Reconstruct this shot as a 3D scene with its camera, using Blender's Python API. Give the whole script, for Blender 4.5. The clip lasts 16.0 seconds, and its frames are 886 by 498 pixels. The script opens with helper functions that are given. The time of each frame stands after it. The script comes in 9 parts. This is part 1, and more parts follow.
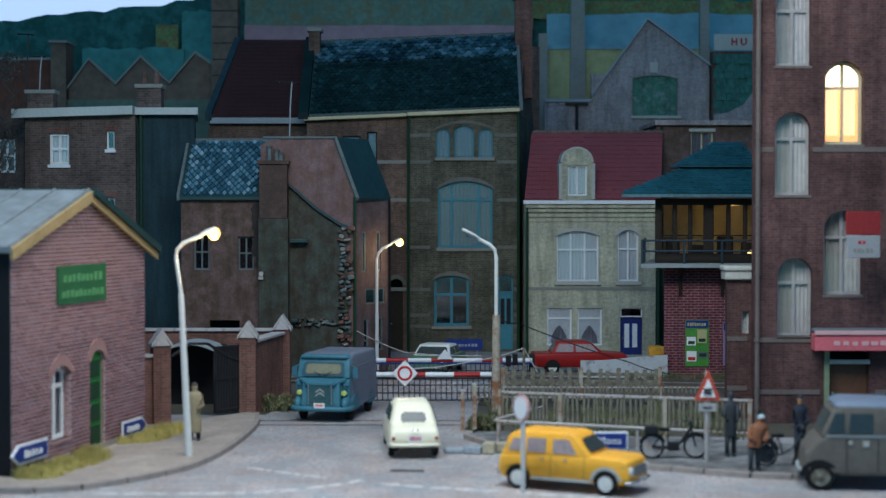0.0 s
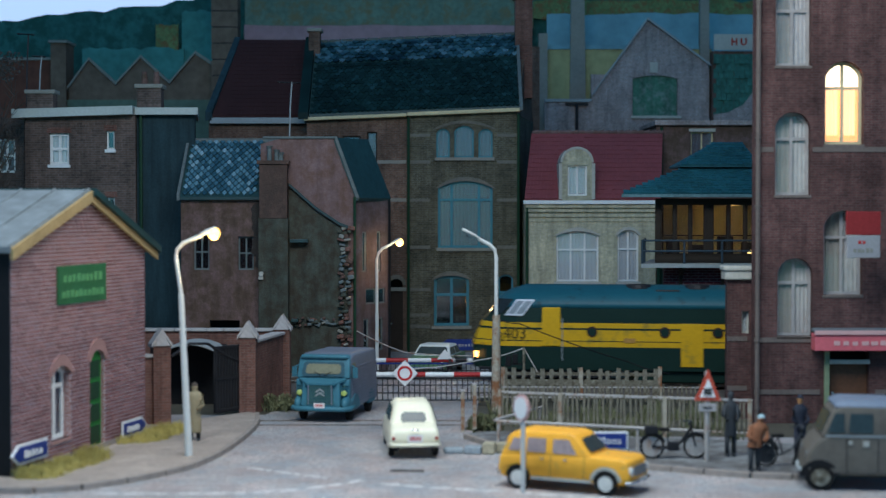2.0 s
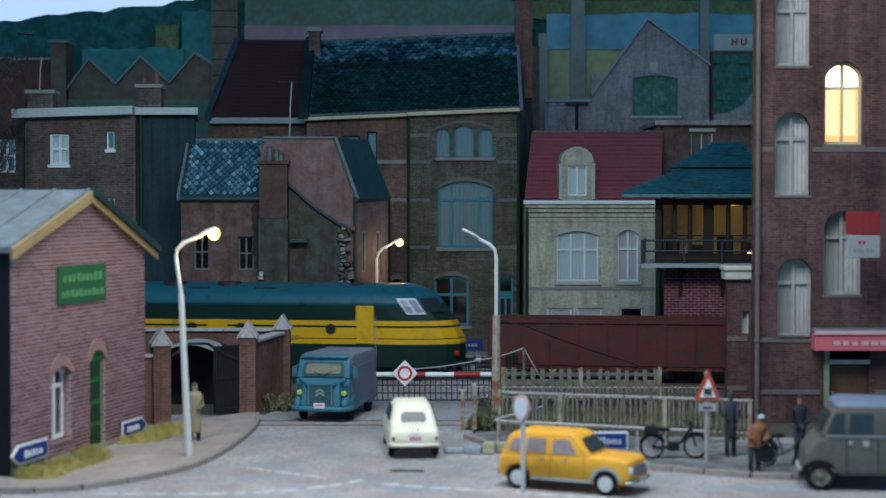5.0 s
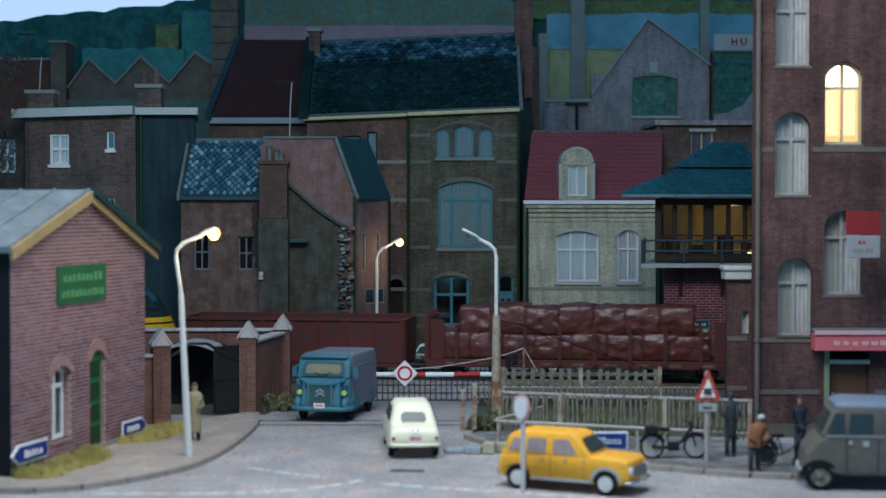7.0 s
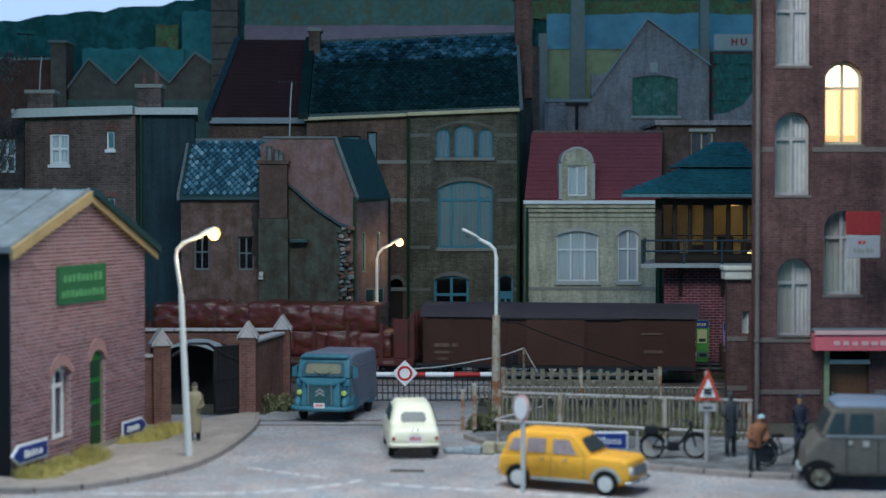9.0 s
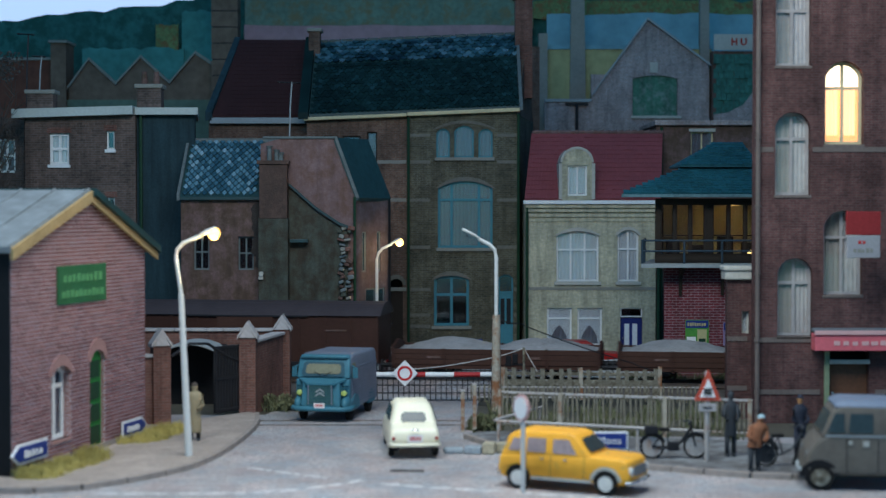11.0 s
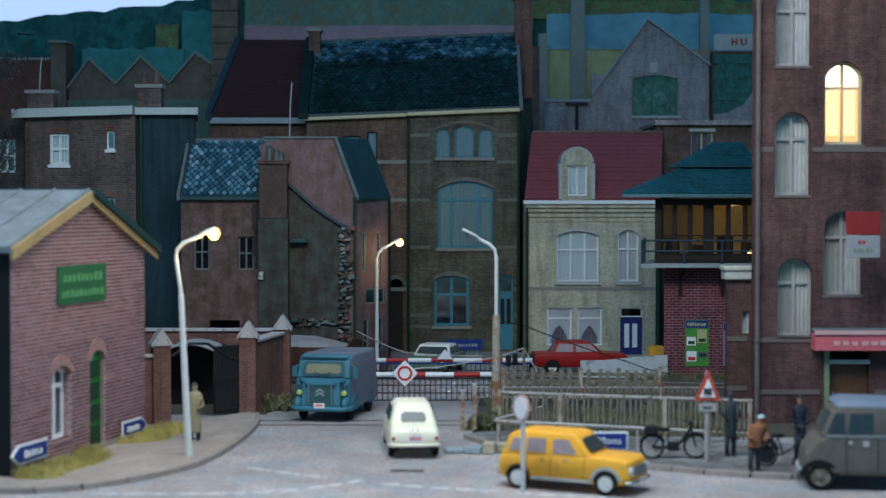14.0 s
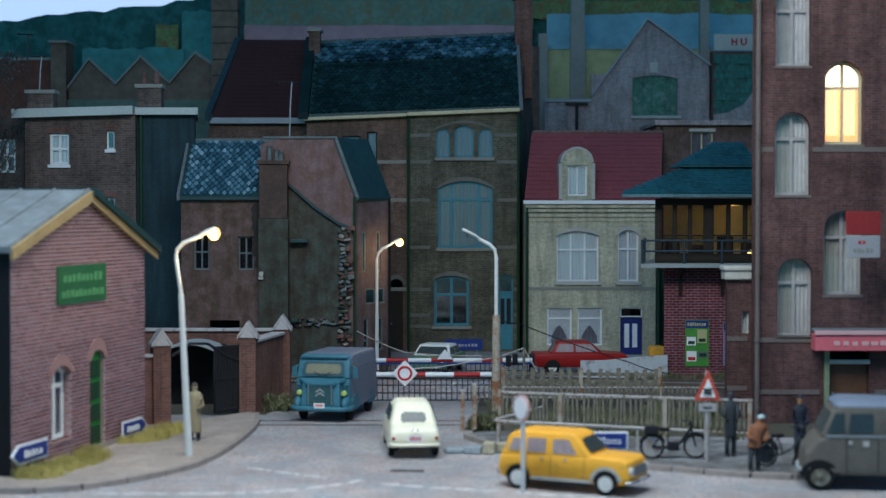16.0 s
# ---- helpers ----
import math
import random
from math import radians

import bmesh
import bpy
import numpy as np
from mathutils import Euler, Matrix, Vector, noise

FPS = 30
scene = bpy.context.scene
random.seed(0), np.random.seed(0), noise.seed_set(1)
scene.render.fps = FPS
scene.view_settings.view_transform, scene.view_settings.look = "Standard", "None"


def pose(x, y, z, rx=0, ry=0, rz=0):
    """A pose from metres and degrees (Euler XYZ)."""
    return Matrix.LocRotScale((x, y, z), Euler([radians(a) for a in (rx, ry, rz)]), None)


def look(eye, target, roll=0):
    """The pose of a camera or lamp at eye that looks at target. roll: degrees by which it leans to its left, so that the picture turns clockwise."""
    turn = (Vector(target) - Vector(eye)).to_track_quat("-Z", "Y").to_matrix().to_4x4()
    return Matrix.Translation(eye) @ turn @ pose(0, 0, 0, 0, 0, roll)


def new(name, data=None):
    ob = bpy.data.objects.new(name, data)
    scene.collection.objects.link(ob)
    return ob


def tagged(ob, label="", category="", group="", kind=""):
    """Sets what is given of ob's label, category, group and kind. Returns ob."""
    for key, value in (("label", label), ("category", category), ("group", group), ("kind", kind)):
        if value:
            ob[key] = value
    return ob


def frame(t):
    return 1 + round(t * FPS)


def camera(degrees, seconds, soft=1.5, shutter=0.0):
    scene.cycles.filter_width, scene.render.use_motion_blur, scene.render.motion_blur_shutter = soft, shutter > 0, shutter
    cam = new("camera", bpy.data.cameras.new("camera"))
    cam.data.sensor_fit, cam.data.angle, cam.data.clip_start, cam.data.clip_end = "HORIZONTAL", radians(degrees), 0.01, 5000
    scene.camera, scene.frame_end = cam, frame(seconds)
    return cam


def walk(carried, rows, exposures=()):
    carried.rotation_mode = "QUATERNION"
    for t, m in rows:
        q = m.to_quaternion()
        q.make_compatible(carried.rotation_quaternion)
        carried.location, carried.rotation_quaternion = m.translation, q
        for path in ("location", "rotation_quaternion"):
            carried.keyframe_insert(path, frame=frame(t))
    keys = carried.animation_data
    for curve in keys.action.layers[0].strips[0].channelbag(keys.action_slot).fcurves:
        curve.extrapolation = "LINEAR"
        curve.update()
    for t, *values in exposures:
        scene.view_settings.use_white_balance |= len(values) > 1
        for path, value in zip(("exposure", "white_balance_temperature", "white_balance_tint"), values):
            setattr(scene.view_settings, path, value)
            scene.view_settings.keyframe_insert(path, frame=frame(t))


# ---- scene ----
# A model railway layout in scale 1:87. Sizes below are those of the prototype in metres; S brings them to the model.
S = 1 / 87
cam = camera(31.29, 16.0, soft=1.4, shutter=0.5)
EYE = look((0, 0, 7.0 * S), (0, 28.0 * S, (7.0 - 0.71) * S))
walk(cam, [(0, EYE), (16.0, EYE)])
cam.data.dof.use_dof = True
cam.data.dof.focus_distance = 66 * S
cam.data.dof.aperture_fstop = 23.0

# ---- light ----
world = bpy.data.worlds.new("dusk")
scene.world = world
world.use_nodes = True
wn = world.node_tree.nodes
sky = wn.new("ShaderNodeTexSky")
sky.sky_type = "NISHITA"
sky.sun_disc = False
sky.sun_elevation = radians(35)
sky.sun_rotation = radians(200)
sky.ozone_density = 4.0
sky.dust_density = 0.2
wn["Background"].inputs["Strength"].default_value = 0.057
tint = wn.new("ShaderNodeMix")
tint.data_type, tint.blend_type = "RGBA", "MULTIPLY"
tint.inputs[0].default_value = 1.0
tint.inputs[7].default_value = (0.29, 0.92, 1.36, 1)
world.node_tree.links.new(sky.outputs[0], tint.inputs[6])
world.node_tree.links.new(tint.outputs[2], wn["Background"].inputs["Color"])
sun = new("sun", bpy.data.lights.new("sun", "SUN"))
sun.data.energy = 0.3
sun.data.angle = radians(25)
sun.data.color = (0.45, 0.85, 1.0)
sun.matrix_basis = look((-2, -4, 10), (0, 0, 0))
scene.view_settings.exposure = 0.0
# added area lamp for an unseen, assumed lighting strip over the layout's front edge
strip = new("unseen_layout_light", bpy.data.lights.new("unseen_layout_light", "AREA"))
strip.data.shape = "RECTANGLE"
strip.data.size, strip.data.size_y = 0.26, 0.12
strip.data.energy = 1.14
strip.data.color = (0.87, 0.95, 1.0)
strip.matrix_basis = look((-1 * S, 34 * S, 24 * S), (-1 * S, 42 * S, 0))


# ---- materials ----
def nodes_of(name):
    m = bpy.data.materials.new(name)
    m.use_nodes = True
    nt = m.node_tree
    return m, nt, nt.nodes["Principled BSDF"]


def coords(nt, wall=False):
    """Object coordinates in prototype metres; wall=True gives (along, up) for upright faces."""
    tc = nt.nodes.new("ShaderNodeTexCoord")
    sc = nt.nodes.new("ShaderNodeVectorMath")
    sc.operation = "SCALE"
    sc.inputs["Scale"].default_value = 1 / S
    nt.links.new(tc.outputs["Object"], sc.inputs[0])
    if not wall:
        return sc.outputs[0]
    sp = nt.nodes.new("ShaderNodeSeparateXYZ")
    ad = nt.nodes.new("ShaderNodeMath")
    co = nt.nodes.new("ShaderNodeCombineXYZ")
    nt.links.new(sc.outputs[0], sp.inputs[0])
    nt.links.new(sp.outputs[0], ad.inputs[0])
    nt.links.new(sp.outputs[1], ad.inputs[1])
    nt.links.new(ad.outputs[0], co.inputs[0])
    nt.links.new(sp.outputs[2], co.inputs[1])
    return co.outputs[0]


def noise_of(nt, vec, scale, detail=3.0, rough=0.6):
    n = nt.nodes.new("ShaderNodeTexNoise")
    n.inputs["Scale"].default_value = scale
    n.inputs["Detail"].default_value = detail
    n.inputs["Roughness"].default_value = rough
    nt.links.new(vec, n.inputs["Vector"])
    return n.outputs["Fac"]


def ramp_of(nt, fac, stops):
    r = nt.nodes.new("ShaderNodeValToRGB")
    el = r.color_ramp.elements
    while len(el) < len(stops):
        el.new(0.5)
    for e, (p, c) in zip(el, stops):
        e.position, e.color = p, (*c, 1)
    nt.links.new(fac, r.inputs["Fac"])
    return r.outputs["Color"]


def mix_of(nt, fac, a, b, mode="MIX"):
    n = nt.nodes.new("ShaderNodeMix")
    n.data_type, n.blend_type = "RGBA", mode
    for val, sock in ((fac, n.inputs[0]), (a, n.inputs[6]), (b, n.inputs[7])):
        if isinstance(val, (int, float)):
            sock.default_value = val
        elif isinstance(val, tuple):
            sock.default_value = (*val, 1)
        else:
            nt.links.new(val, sock)
    return n.outputs[2]


def bump_of(nt, bsdf, height, strength, dist):
    b = nt.nodes.new("ShaderNodeBump")
    b.inputs["Strength"].default_value = strength
    b.inputs["Distance"].default_value = dist * S
    nt.links.new(height, b.inputs["Height"])
    nt.links.new(b.outputs[0], bsdf.inputs["Normal"])


def streaks(nt, v, depth):
    """Run-off stains, long in height and narrow across."""
    mp = nt.nodes.new("ShaderNodeMapping")
    mp.inputs["Scale"].default_value = (1.0, 1.0, 0.12)
    nt.links.new(v, mp.inputs["Vector"])
    return ramp_of(nt, noise_of(nt, mp.outputs[0], 2.6, 5, 0.65), [(0.34, (1 - depth,) * 3), (0.58, (1.06,) * 3)])


def paint(name, col, rough=0.7, var=0.25, grain=9.0, big=0.7, metal=0.0, bump=0.25, stain=None, amount=0.45, spread=0.12, spec=0.2, streak=0.0):
    """A painted, plastered or worn surface: two scales of variation, and stains where given."""
    m, nt, bs = nodes_of(name)
    v = coords(nt)
    lo = tuple(c * (1 - var) for c in col)
    hi = tuple(min(1, c * (1 + var)) for c in col)
    a = ramp_of(nt, noise_of(nt, v, grain), [(0.3, lo), (0.7, hi)])
    b = ramp_of(nt, noise_of(nt, v, big, 4), [(0.3, lo), (0.7, hi)])
    c = mix_of(nt, 0.5, a, b)
    if stain:
        f = nt.nodes.new("ShaderNodeMapRange")
        f.inputs[1].default_value, f.inputs[2].default_value = amount, amount + spread
        nt.links.new(noise_of(nt, v, big * 2.3, 5, 0.7), f.inputs[0])
        c = mix_of(nt, f.outputs[0], stain, c)
    if streak:
        c = mix_of(nt, 1.0, c, streaks(nt, v, streak), "MULTIPLY")
    nt.links.new(c, bs.inputs["Base Color"])
    bs.inputs["Roughness"].default_value = rough
    bs.inputs["Metallic"].default_value = metal
    bs.inputs["Specular IOR Level"].default_value = spec
    if bump:
        bump_of(nt, bs, noise_of(nt, v, grain * 1.7, 4), bump, 0.03)
    return m


def brickwork(name, c1, c2, mortar, bw=0.24, bh=0.085, joint=0.012, rough=0.85, dirt=0.5, bump=0.6):
    """Brick masonry with varied bricks, recessed joints, and large stains."""
    m, nt, bs = nodes_of(name)
    v = coords(nt, wall=True)
    br = nt.nodes.new("ShaderNodeTexBrick")
    nt.links.new(v, br.inputs["Vector"])
    br.inputs["Color1"].default_value = (*c1, 1)
    br.inputs["Color2"].default_value = (*c2, 1)
    br.inputs["Mortar"].default_value = (*mortar, 1)
    br.inputs["Scale"].default_value = 1.0
    br.inputs["Brick Width"].default_value = bw
    br.inputs["Row Height"].default_value = bh
    br.inputs["Mortar Size"].default_value = joint
    br.inputs["Mortar Smooth"].default_value = 0.2
    v3 = coords(nt)
    big = ramp_of(nt, noise_of(nt, v3, 0.55, 5, 0.65), [(0.3, (1 - dirt,) * 3), (0.62, (1.1, 1.1, 1.1))])
    fine = ramp_of(nt, noise_of(nt, v3, 7.0, 4), [(0.25, (0.72,) * 3), (0.75, (1.2,) * 3)])
    c = mix_of(nt, 1.0, br.outputs["Color"], big, "MULTIPLY")
    c = mix_of(nt, 1.0, c, fine, "MULTIPLY")
    c = mix_of(nt, 1.0, c, streaks(nt, v3, 0.3), "MULTIPLY")
    nt.links.new(c, bs.inputs["Base Color"])
    bs.inputs["Roughness"].default_value = rough
    bs.inputs["Specular IOR Level"].default_value = 0.2
    inv = nt.nodes.new("ShaderNodeMath")
    inv.operation = "SUBTRACT"
    inv.inputs[0].default_value = 1.0
    nt.links.new(br.outputs["Fac"], inv.inputs[1])
    bump_of(nt, bs, inv.outputs[0], bump, 0.02)
    return m


def glazing(name, tint=(0.84, 0.87, 0.9), gloss=0.09):
    m, nt, bs = nodes_of(name)
    out = nt.nodes["Material Output"]
    tr = nt.nodes.new("ShaderNodeBsdfTransparent")
    gl = nt.nodes.new("ShaderNodeBsdfGlossy")
    mx = nt.nodes.new("ShaderNodeMixShader")
    tr.inputs[0].default_value = (*tint, 1)
    gl.inputs["Roughness"].default_value = 0.08
    mx.inputs[0].default_value = gloss
    nt.links.new(tr.outputs[0], mx.inputs[1])
    nt.links.new(gl.outputs[0], mx.inputs[2])
    nt.links.new(mx.outputs[0], out.inputs[0])
    nt.nodes.remove(bs)
    return m


def glow(name, col, strength):
    m, nt, bs = nodes_of(name)
    bs.inputs["Base Color"].default_value = (*col, 1)
    bs.inputs["Emission Color"].default_value = (*col, 1)
    bs.inputs["Emission Strength"].default_value = strength
    return m


M = {}
M["brick_pink"] = brickwork("brick_pink", (0.44, 0.21, 0.185), (0.33, 0.15, 0.135), (0.56, 0.48, 0.47), 0.24, 0.09, 0.014, dirt=0.3)
M["brick_dark"] = brickwork("brick_dark", (0.155, 0.070, 0.062), (0.105, 0.048, 0.043), (0.135, 0.09, 0.083), 0.24, 0.085)
M["brick_red"] = brickwork("brick_red", (0.22, 0.045, 0.055), (0.15, 0.034, 0.042), (0.33, 0.24, 0.25), 0.30, 0.11, 0.012, dirt=0.3)
M["brick_brown"] = brickwork("brick_brown", (0.22, 0.125, 0.085), (0.15, 0.085, 0.06), (0.20, 0.16, 0.13), 0.25, 0.09)
M["brick_olive"] = brickwork("brick_olive", (0.16, 0.14, 0.088), (0.092, 0.083, 0.054), (0.17, 0.165, 0.13), 0.25, 0.09)
M["brick_cream"] = brickwork("brick_cream", (0.58, 0.53, 0.35), (0.45, 0.42, 0.29), (0.50, 0.47, 0.37), 0.25, 0.09, dirt=0.25, bump=0.35)
M["brick_grey"] = brickwork("brick_grey", (0.165, 0.112, 0.09), (0.10, 0.072, 0.06), (0.16, 0.13, 0.115), 0.26, 0.1, dirt=0.35)
M["brick_mauve"] = brickwork("brick_mauve", (0.42, 0.325, 0.30), (0.31, 0.26, 0.245), (0.45, 0.41, 0.40), 0.26, 0.1, dirt=0.3)
M["brick_wall"] = brickwork("brick_wall", (0.215, 0.095, 0.07), (0.155, 0.07, 0.055), (0.20, 0.135, 0.11), 0.25, 0.09, dirt=0.4)
M["plaster_red"] = paint("plaster_red", (0.175, 0.105, 0.092), var=0.3, stain=(0.10, 0.062, 0.042), amount=0.42, spread=0.2, streak=0.22, bump=0.6)
M["plaster_pink"] = paint("plaster_pink", (0.205, 0.128, 0.122), var=0.28, stain=(0.155, 0.085, 0.065), amount=0.36, spread=0.25, streak=0.2, bump=0.6)
M["band_dull"] = paint("band_dull", (0.145, 0.115, 0.10), var=0.25)
M["shaft_brown"] = paint("shaft_brown", (0.115, 0.068, 0.053), var=0.35, stain=(0.07, 0.045, 0.035), amount=0.42, spread=0.2, bump=0.7)
M["plaster_mauve"] = paint("plaster_mauve", (0.135, 0.105, 0.108), var=0.3, stain=(0.09, 0.06, 0.055), amount=0.40, spread=0.25, streak=0.2, bump=0.6)
M["plaster_dark"] = paint("plaster_dark", (0.045, 0.036, 0.03), var=0.4, bump=0.8)
M["sign_pale"] = paint("sign_pale", (0.10, 0.30, 0.12), var=0.25, bump=0)
M["plaster_grey"] = paint("plaster_grey", (0.088, 0.108, 0.086), var=0.28, stain=(0.055, 0.045, 0.03), amount=0.40, spread=0.35, streak=0.25, bump=0.7)
M["plaster_blue"] = paint("plaster_blue", (0.019, 0.044, 0.052), var=0.3, streak=0.35)
M["stone"] = paint("stone", (0.46, 0.44, 0.38), var=0.2)
M["stone_dark"] = paint("stone_dark", (0.26, 0.25, 0.21), var=0.2)
M["coping"] = paint("coping", (0.40, 0.375, 0.36), var=0.25)
M["white"] = paint("white", (0.78, 0.78, 0.75), var=0.1, rough=0.55)
M["cream_trim"] = paint("cream_trim", (0.60, 0.50, 0.30), var=0.25)
M["teal_paint"] = paint("teal_paint", (0.06, 0.22, 0.27), var=0.15, rough=0.5)
M["navy_paint"] = paint("navy_paint", (0.02, 0.03, 0.15), var=0.1, rough=0.45)
M["green_paint"] = paint("green_paint", (0.03, 0.20, 0.045), var=0.2, rough=0.55)
M["green_pipe"] = paint("green_pipe", (0.015, 0.05, 0.025), var=0.2, rough=0.5)
M["sign_green"] = paint("sign_green", (0.028, 0.125, 0.05), var=0.25, rough=0.5)
M["sign_blue"] = paint("sign_blue", (0.018, 0.04, 0.20), var=0.15, rough=0.45)
M["sign_red"] = paint("sign_red", (0.50, 0.03, 0.03), var=0.1, rough=0.45)
M["slate"] = paint("slate", (0.011, 0.043, 0.043), var=0.4, rough=0.5, grain=5, spec=0.5)
M["slate_teal"] = paint("slate_teal", (0.014, 0.085, 0.108), var=0.45, rough=0.5, grain=5, bump=0.9)
M["tile_dark"] = paint("tile_dark", (0.045, 0.015, 0.014), var=0.3, rough=0.7)
M["tile_red"] = paint("tile_red", (0.24, 0.06, 0.065), var=0.2, rough=0.6)
M["zinc_roof"] = paint("zinc_roof", (0.22, 0.255, 0.27), var=0.3, rough=0.55, grain=3, stain=(0.15, 0.17, 0.175), amount=0.36, spread=0.3)
M["zinc"] = paint("zinc", (0.30, 0.33, 0.33), var=0.15, rough=0.5, metal=0.0)
M["gutter"] = paint("gutter", (0.46, 0.50, 0.46), var=0.15, rough=0.5)
M["black"] = paint("black", (0.012, 0.012, 0.013), var=0.3, rough=0.6)
M["iron"] = paint("iron", (0.02, 0.02, 0.022), var=0.3, rough=0.5)
M["wood_dark"] = paint("wood_dark", (0.030, 0.022, 0.016), var=0.3, rough=0.6)
M["wood_grey"] = paint("wood_grey", (0.26, 0.24, 0.185), var=0.5, grain=6, big=2.0, stain=(0.11, 0.09, 0.06), amount=0.42, spread=0.2)
M["wood_orange"] = paint("wood_orange", (0.38, 0.20, 0.05), var=0.3)
M["concrete_post"] = paint("concrete_post", (0.36, 0.32, 0.25), var=0.25, stain=(0.24, 0.105, 0.05), amount=0.42)
M["galv"] = paint("galv", (0.42, 0.39, 0.36), var=0.25, rough=0.4, stain=(0.30, 0.15, 0.08), amount=0.33)
M["lamp_paint"] = paint("lamp_paint", (0.62, 0.62, 0.58), var=0.1, rough=0.45)
M["curtain"] = paint("curtain", (0.74, 0.74, 0.72), var=0.15)
M["frame_dim"] = paint("frame_dim", (0.13, 0.15, 0.145), var=0.3, big=1.5)
M["rail_blue"] = paint("rail_blue", (0.03, 0.055, 0.075), var=0.3, rough=0.4)
M["frame_dull"] = paint("frame_dull", (0.36, 0.33, 0.31), var=0.25, big=1.5)
M["curtain_warm"] = paint("curtain_warm", (0.40, 0.37, 0.345), var=0.25, big=1.5)
M["net_dull"] = paint("net_dull", (0.56, 0.51, 0.505), var=0.25, big=2.0)
M["curtain_grey"] = paint("curtain_grey", (0.20, 0.195, 0.215), var=0.15)
# near-black: the shade of unlit rooms is put into this colour
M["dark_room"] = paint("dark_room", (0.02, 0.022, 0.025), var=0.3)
M["glass"] = glazing("glass")
M["glass_clear"] = glazing("glass_clear", (0.9, 0.9, 0.88), 0.05)
M["bargeboard"] = paint("bargeboard", (0.36, 0.255, 0.12), var=0.3)
M["glass_dark"] = glazing("glass_dark", (0.35, 0.45, 0.5), 0.2)
M["bulb"] = glow("bulb", (1.0, 0.58, 0.16), 4.0)
M["rubber"] = paint("rubber", (0.015, 0.014, 0.013), var=0.3, rough=0.85)
M["hub"] = paint("hub", (0.68, 0.66, 0.60), var=0.1, rough=0.4)
M["chrome"] = paint("chrome", (0.6, 0.6, 0.6), var=0.1, rough=0.25, metal=0.9)
M["rail"] = paint("rail", (0.25, 0.20, 0.17), var=0.2, rough=0.35, metal=0.7)
M["sleeper"] = paint("sleeper", (0.07, 0.055, 0.045), var=0.3)
M["barrier_red"] = paint("barrier_red", (0.40, 0.03, 0.03), var=0.15, rough=0.45)
M["barrier_white"] = paint("barrier_white", (0.75, 0.75, 0.73), var=0.1, rough=0.45)
M["straw"] = paint("straw", (0.47, 0.39, 0.12), var=0.5, grain=8, big=1.6)
M["weed"] = paint("weed", (0.15, 0.155, 0.08), var=0.4, grain=14)
M["ballast"] = paint("ballast", (0.10, 0.085, 0.075), var=0.5, grain=14, bump=0.8)
M["sign_faded"] = paint("sign_faded", (0.55, 0.085, 0.05), var=0.2, bump=0)
M["rubble_blue"] = paint("rubble_blue", (0.27, 0.31, 0.33), var=0.35, big=1.5)
M["rubble_tan"] = paint("rubble_tan", (0.40, 0.35, 0.24), var=0.35, big=1.5)
M["band_olive"] = paint("band_olive", (0.165, 0.155, 0.125), var=0.3)
M["panel_white"] = paint("panel_white", (0.50, 0.52, 0.52), var=0.15, stain=(0.22, 0.20, 0.18), amount=0.34)
M["poster_green"] = paint("poster_green", (0.075, 0.27, 0.05), var=0.35, big=1.5)
M["poster_violet"] = paint("poster_violet", (0.28, 0.22, 0.36), var=0.2)
M["poster_gold"] = paint("poster_gold", (0.48, 0.44, 0.22), var=0.15)
M["poster_grey"] = paint("poster_grey", (0.14, 0.16, 0.17), var=0.3)
M["board_red"] = paint("board_red", (0.28, 0.03, 0.03), var=0.2)
M["board_pale"] = paint("board_pale", (0.34, 0.33, 0.33), var=0.15)
M["pale_green"] = paint("pale_green", (0.20, 0.25, 0.15), var=0.25)
M["awning_red"] = paint("awning_red", (0.60, 0.13, 0.15), var=0.15)


# ---- mesh helpers: all take prototype metres ----
def link_mesh(name, bm, material, smooth=False):
    bmesh.ops.recalc_face_normals(bm, faces=bm.faces)
    me = bpy.data.meshes.new(name)
    bm.to_mesh(me)
    bm.free()
    me.transform(Matrix.Scale(S, 4))
    me.materials.append(M[material] if isinstance(material, str) else material)
    if smooth:
        for p in me.polygons:
            p.use_smooth = True
    return me


def part(name, bm, material, parent, label="", smooth=False, m=None):
    """One mesh under a thing or under a part."""
    ob = new(name, link_mesh(name, bm, material, smooth))
    ob.parent = parent
    if m:
        ob.matrix_basis = m
    return tagged(ob, label)


def solo(name, bm, material, label, category, m=None, group="", kind="", smooth=False):
    """A thing that is one mesh."""
    ob = new(name, link_mesh(name, bm, material, smooth))
    if m:
        ob.matrix_basis = m
    return tagged(ob, label, category, group, kind)


def thing(name, label, category, m, group="", kind=""):
    ob = new(name)
    ob.empty_display_size = 0.01
    ob.matrix_basis = m
    return tagged(ob, label, category, group, kind)


def at(x, y, z=0.0, rz=0.0, rx=0.0, ry=0.0):
    return pose(x * S, y * S, z * S, rx, ry, rz)


def nb():
    return bmesh.new()


